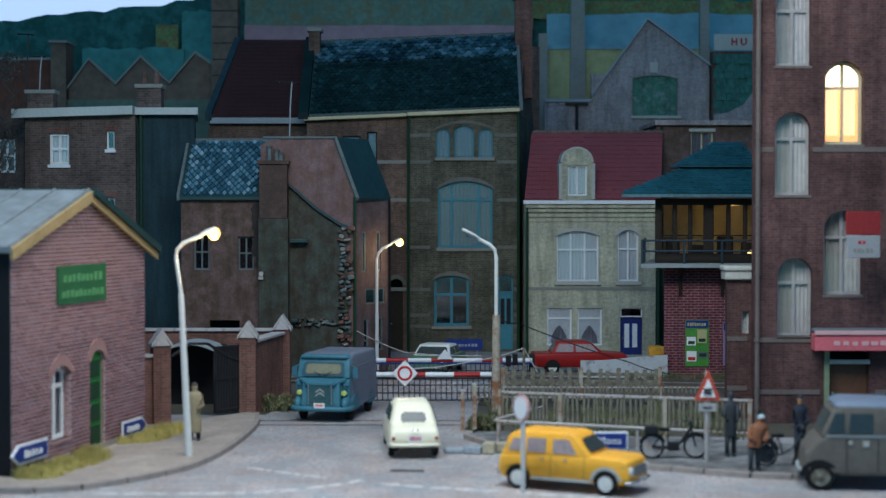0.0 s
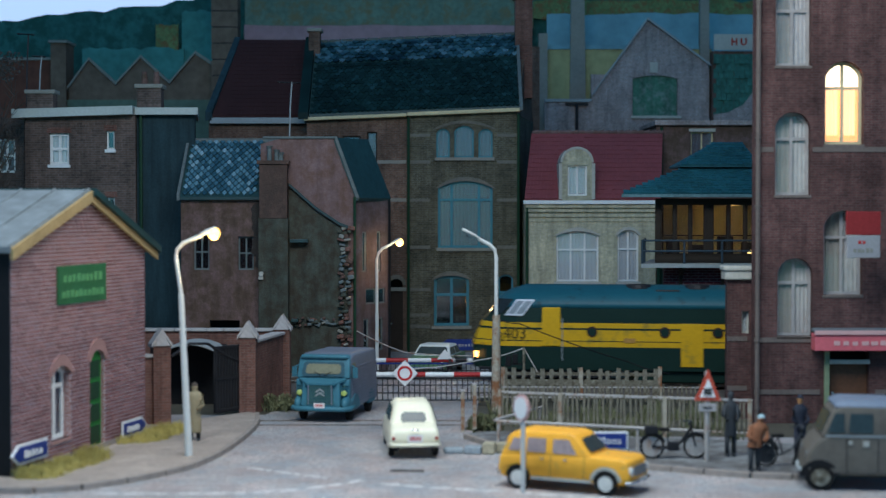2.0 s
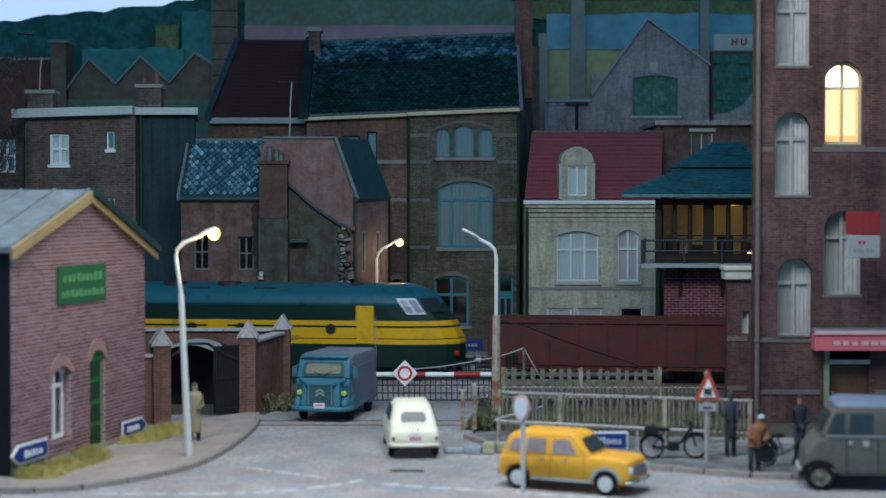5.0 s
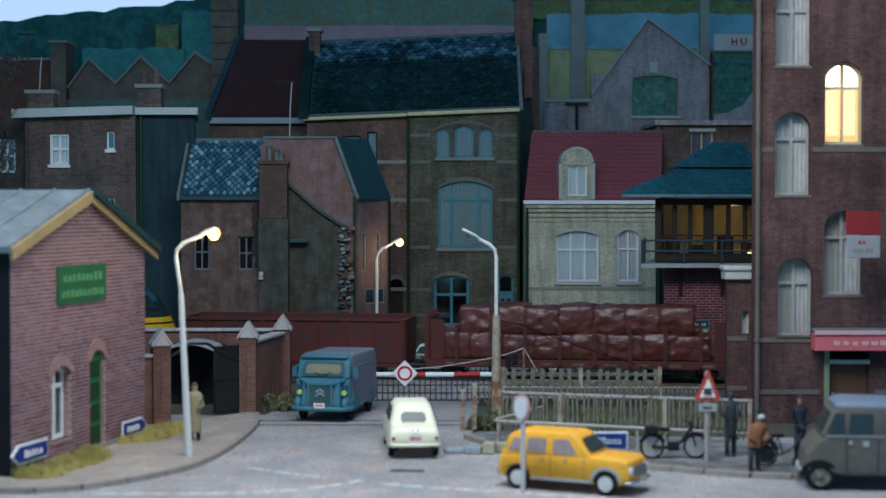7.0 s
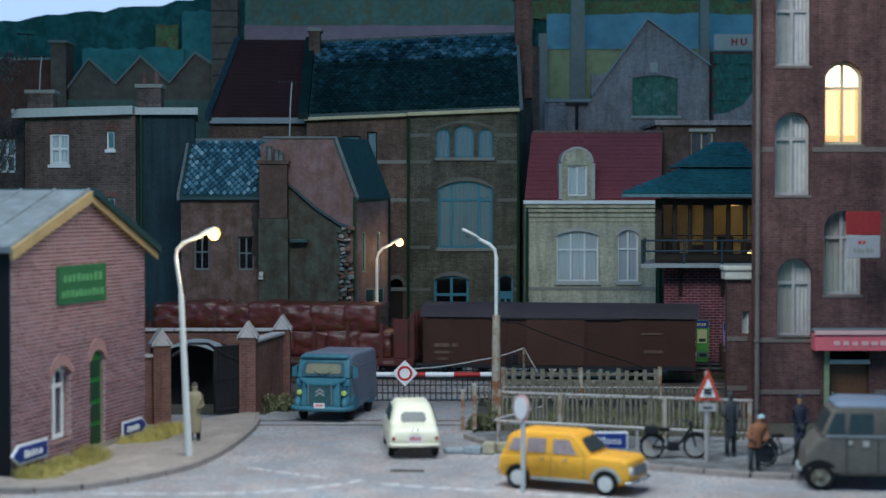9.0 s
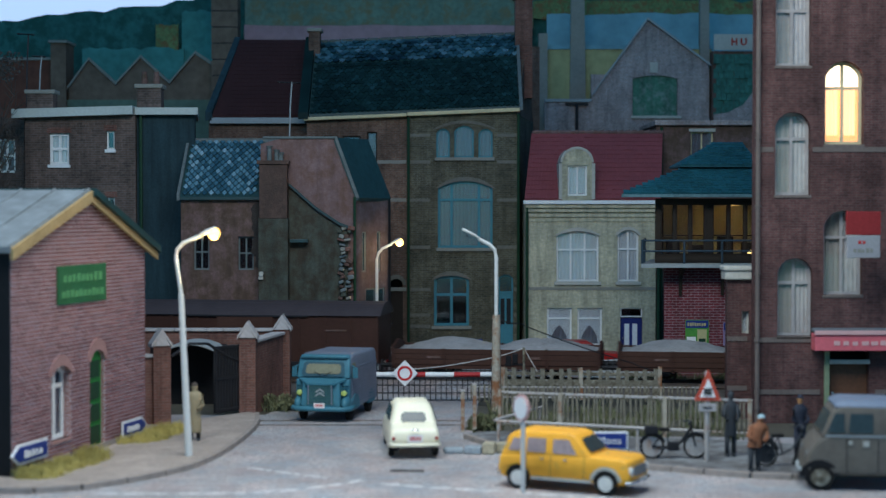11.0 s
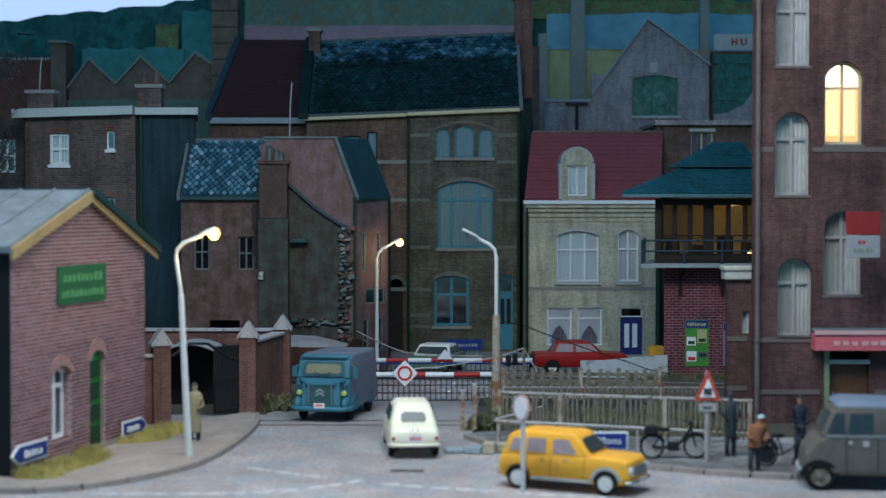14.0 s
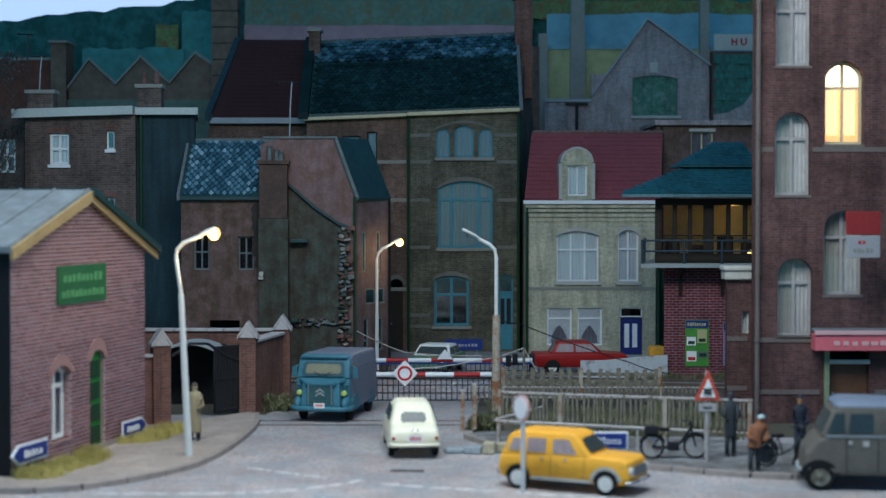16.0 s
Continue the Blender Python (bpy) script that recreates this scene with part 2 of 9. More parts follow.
def box(bm, x0, x1, y0, y1, z0, z1, m=None, bevel=0.0):
    if bevel:
        tmp = bmesh.new()
        bmesh.ops.create_cube(tmp, size=1.0)
        bmesh.ops.transform(tmp, matrix=Matrix.Translation(((x0 + x1) / 2, (y0 + y1) / 2, (z0 + z1) / 2)) @ Matrix.Diagonal((x1 - x0, y1 - y0, z1 - z0, 1)), verts=tmp.verts)
        bmesh.ops.bevel(tmp, geom=tmp.edges[:], offset=bevel, segments=2, affect="EDGES", profile=0.5)
        pts = [v.co.copy() for v in tmp.verts]
        tmp.verts.index_update()
        fs = [[v.index for v in f.verts] for f in tmp.faces]
        tmp.free()
    else:
        pts = [Vector((x, y, z)) for x in (x0, x1) for y in (y0, y1) for z in (z0, z1)]
        fs = [(0, 1, 3, 2), (4, 6, 7, 5), (0, 4, 5, 1), (2, 3, 7, 6), (0, 2, 6, 4), (1, 5, 7, 3)]
    vs = [bm.verts.new(m @ p if m else p) for p in pts]
    for f in fs:
        bm.faces.new([vs[i] for i in f])
    return bm


def prism(bm, pts, axis, a, b, m=None):
    """A polygon of 2D points pushed from a to b along the axis: y takes (x, z), x takes (y, z), z takes (x, y)."""
    def place(p, q):
        v = {"y": (p[0], q, p[1]), "x": (q, p[0], p[1]), "z": (p[0], p[1], q)}[axis]
        return m @ Vector(v) if m else v
    lo = [bm.verts.new(place(p, a)) for p in pts]
    hi = [bm.verts.new(place(p, b)) for p in pts]
    n = len(pts)
    bm.faces.new(lo)
    bm.faces.new(hi[::-1])
    for i in range(n):
        bm.faces.new((lo[i], hi[i], hi[(i + 1) % n], lo[(i + 1) % n]))
    return bm


def tube(bm, pts, radii, n=8, cap=True):
    """A round bar along a line of points."""
    pts = [Vector(p) for p in pts]
    if isinstance(radii, (int, float)):
        radii = [radii] * len(pts)
    rings = []
    for i, p in enumerate(pts):
        d = (pts[min(i + 1, len(pts) - 1)] - pts[max(i - 1, 0)]).normalized()
        side = d.cross(Vector((0, 0, 1)) if abs(d.z) < 0.9 else Vector((0, 1, 0))).normalized()
        up = side.cross(d)
        rings.append([bm.verts.new(p + radii[i] * (math.cos(2 * math.pi * k / n) * side + math.sin(2 * math.pi * k / n) * up)) for k in range(n)])
    for a, b in zip(rings, rings[1:]):
        for k in range(n):
            bm.faces.new((a[k], a[(k + 1) % n], b[(k + 1) % n], b[k]))
    if cap:
        bm.faces.new(rings[0])
        bm.faces.new(rings[-1])
    return bm


def loft(bm, rings):
    """Closed skin over rings with equal counts of points."""
    vs = [[bm.verts.new(p) for p in r] for r in rings]
    n = len(vs[0])
    for a, b in zip(vs, vs[1:]):
        for k in range(n):
            bm.faces.new((a[k], a[(k + 1) % n], b[(k + 1) % n], b[k]))
    bm.faces.new(vs[0])
    bm.faces.new(vs[-1][::-1])
    return bm


def disc(bm, c, r, depth, axis="y", n=20):
    e = {"y": Vector((0, depth / 2, 0)), "x": Vector((depth / 2, 0, 0)), "z": Vector((0, 0, depth / 2))}[axis]
    c = Vector(c)
    return tube(bm, [c - e, c + e], r, n)


def arc(x0, x1, z, rise, n=10):
    """Points of a flat arch from x0 to x1 that springs at z and rises by rise."""
    w = (x1 - x0) / 2
    r = (w * w + rise * rise) / (2 * rise)
    half = math.asin(min(1.0, w / r)) if rise <= w else math.pi - math.asin(w / r)
    cx, cz = (x0 + x1) / 2, z + rise - r
    return [(cx + r * math.sin(-half + 2 * half * i / n), cz + r * math.cos(-half + 2 * half * i / n)) for i in range(n + 1)]


def pierced(bm, x0, x1, z0, z1, y, th, holes):
    """A wall with its face at y and thickness th, with openings (x0, x1, z0, z1, rise of the arch)."""
    xs = sorted({x0, x1, *(v for h in holes for v in h[:2] if x0 < v < x1)})
    zs = sorted({z0, z1, *(v for h in holes for v in h[2:4] if z0 < v < z1)})
    nx, nz = len(xs) - 1, len(zs) - 1

    def solid(i, j):
        if not (0 <= i < nx and 0 <= j < nz):
            return False
        cx, cz = (xs[i] + xs[i + 1]) / 2, (zs[j] + zs[j + 1]) / 2
        return not any(h[0] < cx < h[1] and h[2] < cz < h[3] for h in holes)

    def quad(*p):
        bm.faces.new([bm.verts.new(q) for q in p])
    for i in range(nx):
        for j in range(nz):
            if not solid(i, j):
                continue
            a, b, c, d = xs[i], xs[i + 1], zs[j], zs[j + 1]
            quad((a, y, c), (b, y, c), (b, y, d), (a, y, d))
            quad((a, y + th, c), (a, y + th, d), (b, y + th, d), (b, y + th, c))
            for di, dj, p in ((-1, 0, ((a, c), (a, d))), (1, 0, ((b, c), (b, d))), (0, -1, ((a, c), (b, c))), (0, 1, ((a, d), (b, d)))):
                if not solid(i + di, j + dj):
                    (u, v), (s, w) = p
                    quad((u, y, v), (s, y, w), (s, y + th, w), (u, y + th, v))
    bmesh.ops.remove_doubles(bm, verts=bm.verts, dist=0.0005)
    for h in holes:
        if len(h) > 4 and h[4]:
            pts = arc(h[0], h[1], h[3] - h[4], h[4])
            mid = len(pts) // 2
            prism(bm, pts[:mid + 1] + [(h[0], h[3])], "y", y, y + th)
            prism(bm, pts[mid:] + [(h[1], h[3])], "y", y, y + th)
    bmesh.ops.remove_doubles(bm, verts=bm.verts, dist=0.0005)
    return bm


def ring_frame(bm, outer, inner, y0, y1):
    """A closed frame between two loops with equal counts of (x, z) points."""
    n = len(outer)
    o0, o1, i0, i1 = ([bm.verts.new((x, y, z)) for x, z in loop] for loop, y in ((outer, y0), (outer, y1), (inner, y0), (inner, y1)))
    for k in range(n):
        j = (k + 1) % n
        bm.faces.new((o0[k], o0[j], i0[j], i0[k]))
        bm.faces.new((o1[k], i1[k], i1[j], o1[j]))
        bm.faces.new((o0[k], o1[k], o1[j], o0[j]))
        bm.faces.new((i0[k], i0[j], i1[j], i1[k]))
    return bm


def glazed(parent, h, y, frame_mat, cols=(), rows=(), bar=0.07, depth=0.14, curtain="curtain_grey", pane="glass", back=0.10, name="window"):
    """A window in the opening h: frame with bars at the given shares of its width and height, pane, and what hangs behind."""
    x0, x1, z0, z1 = h[:4]
    rise = h[4] if len(h) > 4 else 0
    y0, y1 = y + depth, y + depth + 0.07
    b = bar
    if rise:
        outer = [(x0, z0), (x1, z0)] + arc(x0, x1, z1 - rise, rise)[::-1]
        inner = [(x0 + b, z0 + b), (x1 - b, z0 + b)] + arc(x0 + b, x1 - b, z1 - rise, max(0.02, rise - b))[::-1]
    else:
        outer = [(x0, z0), (x1, z0), (x1, z1), (x0, z1)]
        inner = [(x0 + b, z0 + b), (x1 - b, z0 + b), (x1 - b, z1 - b), (x0 + b, z1 - b)]
    bm = ring_frame(nb(), outer, inner, y0, y1)
    ob = part(name, bm, frame_mat, parent)
    for c in cols:
        cx = x0 + (x1 - x0) * c
        bm = nb()
        box(bm, cx - bar / 2, cx + bar / 2, y0 + 0.004, y1 - 0.004, z0 + bar, z1 - bar)
        part("glazing_bar", bm, frame_mat, ob)
    for r in rows:
        cz = z0 + (z1 - z0) * r
        bm = nb()
        box(bm, x0 + bar, x1 - bar, y0 + 0.008, y1 - 0.008, cz - bar / 2, cz + bar / 2)
        part("glazing_bar", bm, frame_mat, ob)
    shape = [(x0, z0), (x1, z0), (x1, z1)] + [(x0, z1)] if not rise else [(x0, z0), (x1, z0)] + arc(x0, x1, z1 - rise, rise)[::-1]
    bm = nb()
    prism(bm, shape, "y", y0 + 0.03, y0 + 0.04)
    p = part("pane", bm, pane, ob)
    p.visible_shadow = False
    if curtain:
        bm = nb()
        n = max(6, int((x1 - x0) / 0.09))
        top = [(x0 + (x1 - x0) * k / n, y0 + back + 0.025 * (k % 2)) for k in range(n + 1)]
        lo = [bm.verts.new((a, b, z0)) for a, b in top]
        hi = [bm.verts.new((a, b, z1)) for a, b in top]
        for k in range(n):
            bm.faces.new((lo[k], lo[k + 1], hi[k + 1], hi[k]))
        part("curtain", bm, curtain, ob)
    return ob


def slab_roof(bm, x0, x1, y0, z0, y1, z1, th=0.15):
    """One sloping roof face from the eaves (y0, z0) to the ridge (y1, z1)."""
    return prism(bm, [(y0, z0), (y1, z1), (y1, z1 + th), (y0, z0 + th)], "x", x0, x1)


def shingles(bm, x0, x1, y0, z0, y1, z1, w, course, th=0.025, pointed=False, wobble=0.15, rng=None, stagger=True):
    """Courses of slates or tiles laid on a roof face, each lapping over the one below."""
    rng = rng or random.Random(5)
    length = math.hypot(y1 - y0, z1 - z0)
    sy, sz = (y1 - y0) / length, (z1 - z0) / length
    ny, nz = -sz, sy
    rows = int(length / course)
    for r in range(rows):
        off = w / 2 if r % 2 and stagger else 0
        x = x0 + off
        while x < x1 - w * 0.4:
            e = min(x + w * 0.95, x1)
            lo, hi = r * course, min((r + 1.35) * course, length)
            tilt = th * (1 + wobble * rng.uniform(-1, 1) * 3)
            if pointed:
                shape = [(x, lo + course * 0.55), ((x + e) / 2, lo), (e, lo + course * 0.55), (e, hi), (x, hi)]
            else:
                shape = [(x, lo), (e, lo), (e, hi), (x, hi)]
            top = []
            bot = []
            for px, u in shape:
                k = tilt * (1.6 - 1.1 * (u - lo) / (hi - lo))
                top.append(bm.verts.new((px, y0 + sy * u + ny * k, z0 + sz * u + nz * k)))
                bot.append(bm.verts.new((px, y0 + sy * u, z0 + sz * u)))
            bm.faces.new(top)
            for i in range(len(top)):
                j = (i + 1) % len(top)
                bm.faces.new((top[i], bot[i], bot[j], top[j]))
            x += w
    return bm


def downpipe(parent, x, y, z0, z1, mat="green_pipe", r=0.07):
    bm = nb()
    tube(bm, [(x, y, z0), (x, y, z1)], r, 8)
    z = z0 + 0.5
    while z < z1:
        disc(bm, (x, y, z), r * 1.35, 0.06, "z", 8)
        z += 2.2
    return part("downpipe", bm, mat, parent)


# ---- ground ----
def cobbles(name, col, lo, bw, bh):
    m, nt, bs = nodes_of(name)
    v = coords(nt)
    vo = nt.nodes.new("ShaderNodeTexVoronoi")
    vo.feature = "DISTANCE_TO_EDGE"
    vo.inputs["Scale"].default_value = 5.5
    nt.links.new(v, vo.inputs["Vector"])
    joint = ramp_of(nt, vo.outputs["Distance"], [(0.0, (0.0,) * 3), (0.12, (1.0,) * 3)])
    big = ramp_of(nt, noise_of(nt, v, 0.35, 5, 0.65), [(0.3, lo), (0.7, col)])
    fine = ramp_of(nt, noise_of(nt, v, 6.0, 4), [(0.25, (0.82,) * 3), (0.75, (1.12,) * 3)])
    c = mix_of(nt, 1.0, big, fine, "MULTIPLY")
    tint = ramp_of(nt, noise_of(nt, v, 0.8, 5, 0.7), [(0.36, (1.12, 0.97, 0.92)), (0.5, (1.0, 1.0, 1.0)), (0.64, (0.80, 0.96, 1.06))])
    c = mix_of(nt, 1.0, c, tint, "MULTIPLY")
    c = mix_of(nt, joint, tuple(x * 0.8 for x in lo), c)
    nt.links.new(c, bs.inputs["Base Color"])
    bs.inputs["Roughness"].default_value = 0.62
    bump_of(nt, bs, vo.outputs["Distance"], 0.55, 0.12)
    return m


M["cobbles"] = cobbles("cobbles", (0.52, 0.475, 0.455), (0.27, 0.248, 0.24), 0.2, 0.12)
M["earth"] = paint("earth", (0.085, 0.078, 0.06), var=0.45, grain=6, big=0.4, bump=0.6)
M["paving"] = paint("paving", (0.335, 0.28, 0.24), var=0.3, grain=8, big=0.9, bump=0.4, stain=(0.26, 0.23, 0.20), amount=0.36)
M["paving_dull"] = paint("paving_dull", (0.115, 0.11, 0.105), var=0.4, grain=8, big=0.8, bump=0.5, stain=(0.24, 0.25, 0.25), amount=0.36, spread=0.2)
M["kerb"] = paint("kerb", (0.285, 0.245, 0.215), var=0.35, grain=5)


def sheet(name, pts, z, th, mat, label, category, kind="structure"):
    bm = nb()
    prism(bm, pts, "z", z - th, z)
    return solo(name, bm, mat, label, category, kind=kind)


sheet("ground", [(-62, -6), (62, -6), (62, 112), (-62, 112)], 0.0, 0.4, "earth", "dark earth base of the layout", "ground")
sheet("road", [(-30, 24), (30, 24), (30, 47), (0.9, 48.6), (1.4, 59.3), (-5.2, 59.3), (-6, 53.4), (-30, 53.4)], 0.03, 0.02, "cobbles", "grey cobbled street with worn setts", "road")
sheet("road", [(-3.6, 63.4), (6.5, 63.4), (12.5, 67.5), (12.5, 75.4), (-3.4, 78), (-3.6, 70)], 0.03, 0.02, "cobbles", "grey cobbled street behind the railway", "road")


def kerbed(name, pts, curve, label, mat="paving"):
    ob = sheet(name, pts, 0.17, 0.17, mat, label, "pavement")
    for a, b in zip(curve, curve[1:]):
        d = Vector((b[0] - a[0], b[1] - a[1]))
        n = max(1, round(d.length / 1.0))
        ang = math.atan2(d.y, d.x)
        for k in range(n):
            bm = nb()
            box(bm, 0.012, d.length / n - 0.012, -0.16, 0.0, 0.0, 0.19, bevel=0.025)
            p = Vector(a) + d * (k / n)
            part("kerbstone", bm, "kerb", ob, m=pose(p.x * S, p.y * S, 0, 0, 0, math.degrees(ang)))
    return ob


kerb_l = [(-10.9, 38.64), (-10.03, 38.64), (-9.02, 39.1), (-8.11, 40.05), (-7.35, 41.2), (-6.8, 42.4), (-6.47, 43.95), (-6.25, 45.85), (-6.12, 47.9), (-6.06, 49.8), (-6.12, 51.4), (-6.32, 52.9)]
kerbed("pavement", kerb_l + [(-6.6, 53.1), (-9.0, 50.0), (-30, 50.0), (-30, 38.64)], kerb_l, "pale gritty pavement round the corner house")
kerb_r = [(0.75, 47.9), (1.4, 46.4), (3.2, 44.4), (5.35, 42.3), (6.9, 41.4), (8.0, 40.85), (9.0, 40.65), (10.2, 40.95), (20, 41.2)]
kerbed("pavement", [(1.2, 48.4), (0.75, 47.9)] + kerb_r[1:] + [(20, 44.2), (9.3, 46.2), (1.8, 48.5)], kerb_r, "dark gritty pavement beside the fence and corner house", "paving_dull")

# ---- railway ----
TRACK_TURN = -math.degrees(math.atan(0.142))


def on_track(x, out=1.45):
    return x, 60.0 - 0.142 * x + out


def railway():
    tr = thing("track", "railway track with rusty rails on dark ballast", "track", at(0, 61.45, 0, TRACK_TURN), kind="structure")
    bm = nb()
    prism(bm, [(-1.9, -0.02), (1.9, -0.02), (1.5, 0.24), (-1.5, 0.24)], "x", -34, 34)
    part("ballast", bm, "ballast", tr)
    for y in (-0.75, 0.75):
        bm = nb()
        prism(bm, [(y - 0.07, 0.28), (y + 0.07, 0.28), (y + 0.03, 0.32), (y + 0.04, 0.44), (y - 0.04, 0.44), (y - 0.03, 0.32)], "x", -34, 34)
        part("rail", bm, "rail", tr)
    first = None
    for k in range(92):
        x = -33.6 + k * 0.73
        if first is None:
            bm = nb()
            box(bm, -0.13, 0.13, -1.25, 1.25, 0.2, 0.3, bevel=0.015)
            first = part("sleeper", bm, "sleeper", tr, m=at(x, 0, 0))
        else:
            ob = new("sleeper", first.data)
            ob.parent = tr
            ob.matrix_basis = at(x, 0, 0)
    return tr


railway()


def crossing_deck():
    root = thing("crossing_deck", "worn stone-paved level crossing between the rails", "road", at(0, 61.45, 0, TRACK_TURN), kind="structure")
    for y0, y1, z0, z1 in ((-2.3, -0.86, 0.03, 0.41), (-0.66, 0.66, 0.41, 0.41), (0.86, 2.3, 0.41, 0.03)):
        bm = nb()
        prism(bm, [(y0, 0.02), (y1, 0.02), (y1, z1), (y0, z0)], "x", -4.2, 2.6)
        part("deck_panel", bm, "wet_setts", root)


M["wet_setts"] = cobbles("wet_setts", (0.46, 0.41, 0.40), (0.24, 0.21, 0.205), 0.2, 0.12)
M["wet_setts"].node_tree.nodes["Principled BSDF"].inputs["Roughness"].default_value = 0.18
crossing_deck()


# ---- buildings ----
M["cabin_lamp"] = glow("cabin_lamp", (1.0, 0.62, 0.2), 3.0)


def slate_material(name, light, rough, tones=((0.0, (0.005, 0.019, 0.018)), (0.75, (0.009, 0.033, 0.032)), (0.95, (0.012, 0.042, 0.043)), (1.0, (0.019, 0.058, 0.062)))):
    """Old slates: each one a little lighter or darker and more or less shiny."""
    m, nt, bs = nodes_of(name)
    v = coords(nt)
    geo = nt.nodes.new("ShaderNodeNewGeometry")
    tone = ramp_of(nt, geo.outputs["Random Per Island"], [(p, tuple(light * q for q in c)) for p, c in tones])
    c = mix_of(nt, 1.0, tone, ramp_of(nt, noise_of(nt, v, 0.5, 4), [(0.35, (0.6,) * 3), (0.7, (1.25,) * 3)]), "MULTIPLY")
    nt.links.new(c, bs.inputs["Base Color"])
    bs.inputs["Roughness"].default_value = rough
    bs.inputs["Specular IOR Level"].default_value = 0.1 if rough > 0.4 else 0.5
    bump_of(nt, bs, noise_of(nt, v, 9, 4), 0.3, 0.02)
    return m


M["slate_worn"] = slate_material("slate_worn", 1.0, 0.5)
# light caught by the slates near the ridge is put into these paler tones
M["slate_upper_shine"] = slate_material("slate_upper_shine", 1.0, 0.28, ((0.0, (0.006, 0.022, 0.026)), (0.4, (0.022, 0.075, 0.088)), (0.8, (0.06, 0.15, 0.18)), (1.0, (0.13, 0.23, 0.27))))


def slate_single():
    """Big diamond slates, told apart by tone; the palest tones are painted glints."""
    m, nt, bs = nodes_of("slate_blue")
    v = coords(nt)
    inf = nt.nodes.new("ShaderNodeObjectInfo")
    tone = ramp_of(nt, inf.outputs["Random"], [(0.0, (0.02, 0.065, 0.085)), (0.5, (0.06, 0.15, 0.19)), (0.88, (0.13, 0.26, 0.31)), (1.0, (0.28, 0.42, 0.48))])
    c = mix_of(nt, 1.0, tone, ramp_of(nt, noise_of(nt, v, 6.0, 4), [(0.3, (0.7,) * 3), (0.7, (1.25,) * 3)]), "MULTIPLY")
    nt.links.new(c, bs.inputs["Base Color"])
    bs.inputs["Roughness"].default_value = 0.22
    bs.inputs["Specular IOR Level"].default_value = 0.8
    bump_of(nt, bs, noise_of(nt, v, 8, 4), 0.25, 0.02)
    return m


M["slate_blue"] = slate_single()
def shell(root, x0, x1, y0, y1, z1, mat, holes=(), th=0.35, rake_l=0.0, rake_r=0.0):
    """Front wall with openings, plain side and back walls."""
    bm = nb()
    pierced(bm, x0, x1, 0, z1, y0, th, list(holes))
    w = part("front_wall", bm, mat, root)
    for a, b, nm in ((x0, x0 + th, "side_wall"), (x1 - th, x1, "side_wall")):
        k = rake_l if a == x0 else -rake_r
        bm = nb()
        prism(bm, [(a + 0.004, y0 + th), (b - 0.004, y0 + th), (b - 0.004 + k, y1 - th), (a + 0.004 + k, y1 - th)], "z", 0, z1)
        part(nm, bm, mat, root)
    bm = nb()
    box(bm, x0 + rake_l, x1 - rake_r, y1 - th, y1, 0, z1)
    part("back_wall", bm, mat, root)
    # added near-black sheet stands in for the shaded rooms behind the windows
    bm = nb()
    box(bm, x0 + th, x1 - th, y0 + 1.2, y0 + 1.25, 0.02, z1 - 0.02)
    part("dark_backing", bm, "dark_room", root)
    return w


def sill(root, x0, x1, z, y, mat="stone", out=0.14, h=0.16, name="sill"):
    bm = nb()
    box(bm, x0, x1, y - out, y + 0.2, z - h, z, bevel=0.02)
    return part(name, bm, mat, root)


def band(root, x0, x1, z, h, y, mat="stone", out=0.035, name="band"):
    bm = nb()
    box(bm, x0, x1, y - out, y + 0.1, z, z + h)
    return part(name, bm, mat, root)


def lintel(root, h, y, mat, th=0.22, out=0.05, side=0.12):
    """An arched hood over an opening."""
    rise = max(h[4] if len(h) > 4 else 0.0, 0.12)
    zs = h[3] - rise
    inner = arc(h[0], h[1], zs, rise)
    outer = arc(h[0] - side, h[1] + side, zs, rise + th)
    bm = nb()
    prism(bm, outer + inner[::-1], "y", y - out, y + 0.1)
    return part("lintel", bm, mat, root)


def panel_door(root, h, y, mat, glass=(), depth=0.18, transom=0.0, name="door"):
    x0, x1, z0, z1 = h[:4]
    zt = z1 - transom
    bm = nb()
    box(bm, x0, x1, y + depth, y + depth + 0.07, z0, zt, bevel=0.01)
    d = part(name, bm, mat, root)
    for g in glass:
        bm = nb()
        box(bm, x0 + g[0] * (x1 - x0), x0 + g[1] * (x1 - x0), y + depth - 0.03, y + depth + 0.01, z0 + g[2] * (zt - z0), z0 + g[3] * (zt - z0))
        part("panel", bm, g[4], d)
    bm = nb()
    disc(bm, (x0 + 0.12 * (x1 - x0), y + depth - 0.05, z0 + 0.45 * (zt - z0)), 0.04, 0.08, "y", 8)
    part("handle", bm, "chrome", d)
    return d


M["arch_brick"] = paint("arch_brick", (0.33, 0.19, 0.175), var=0.3, grain=12)


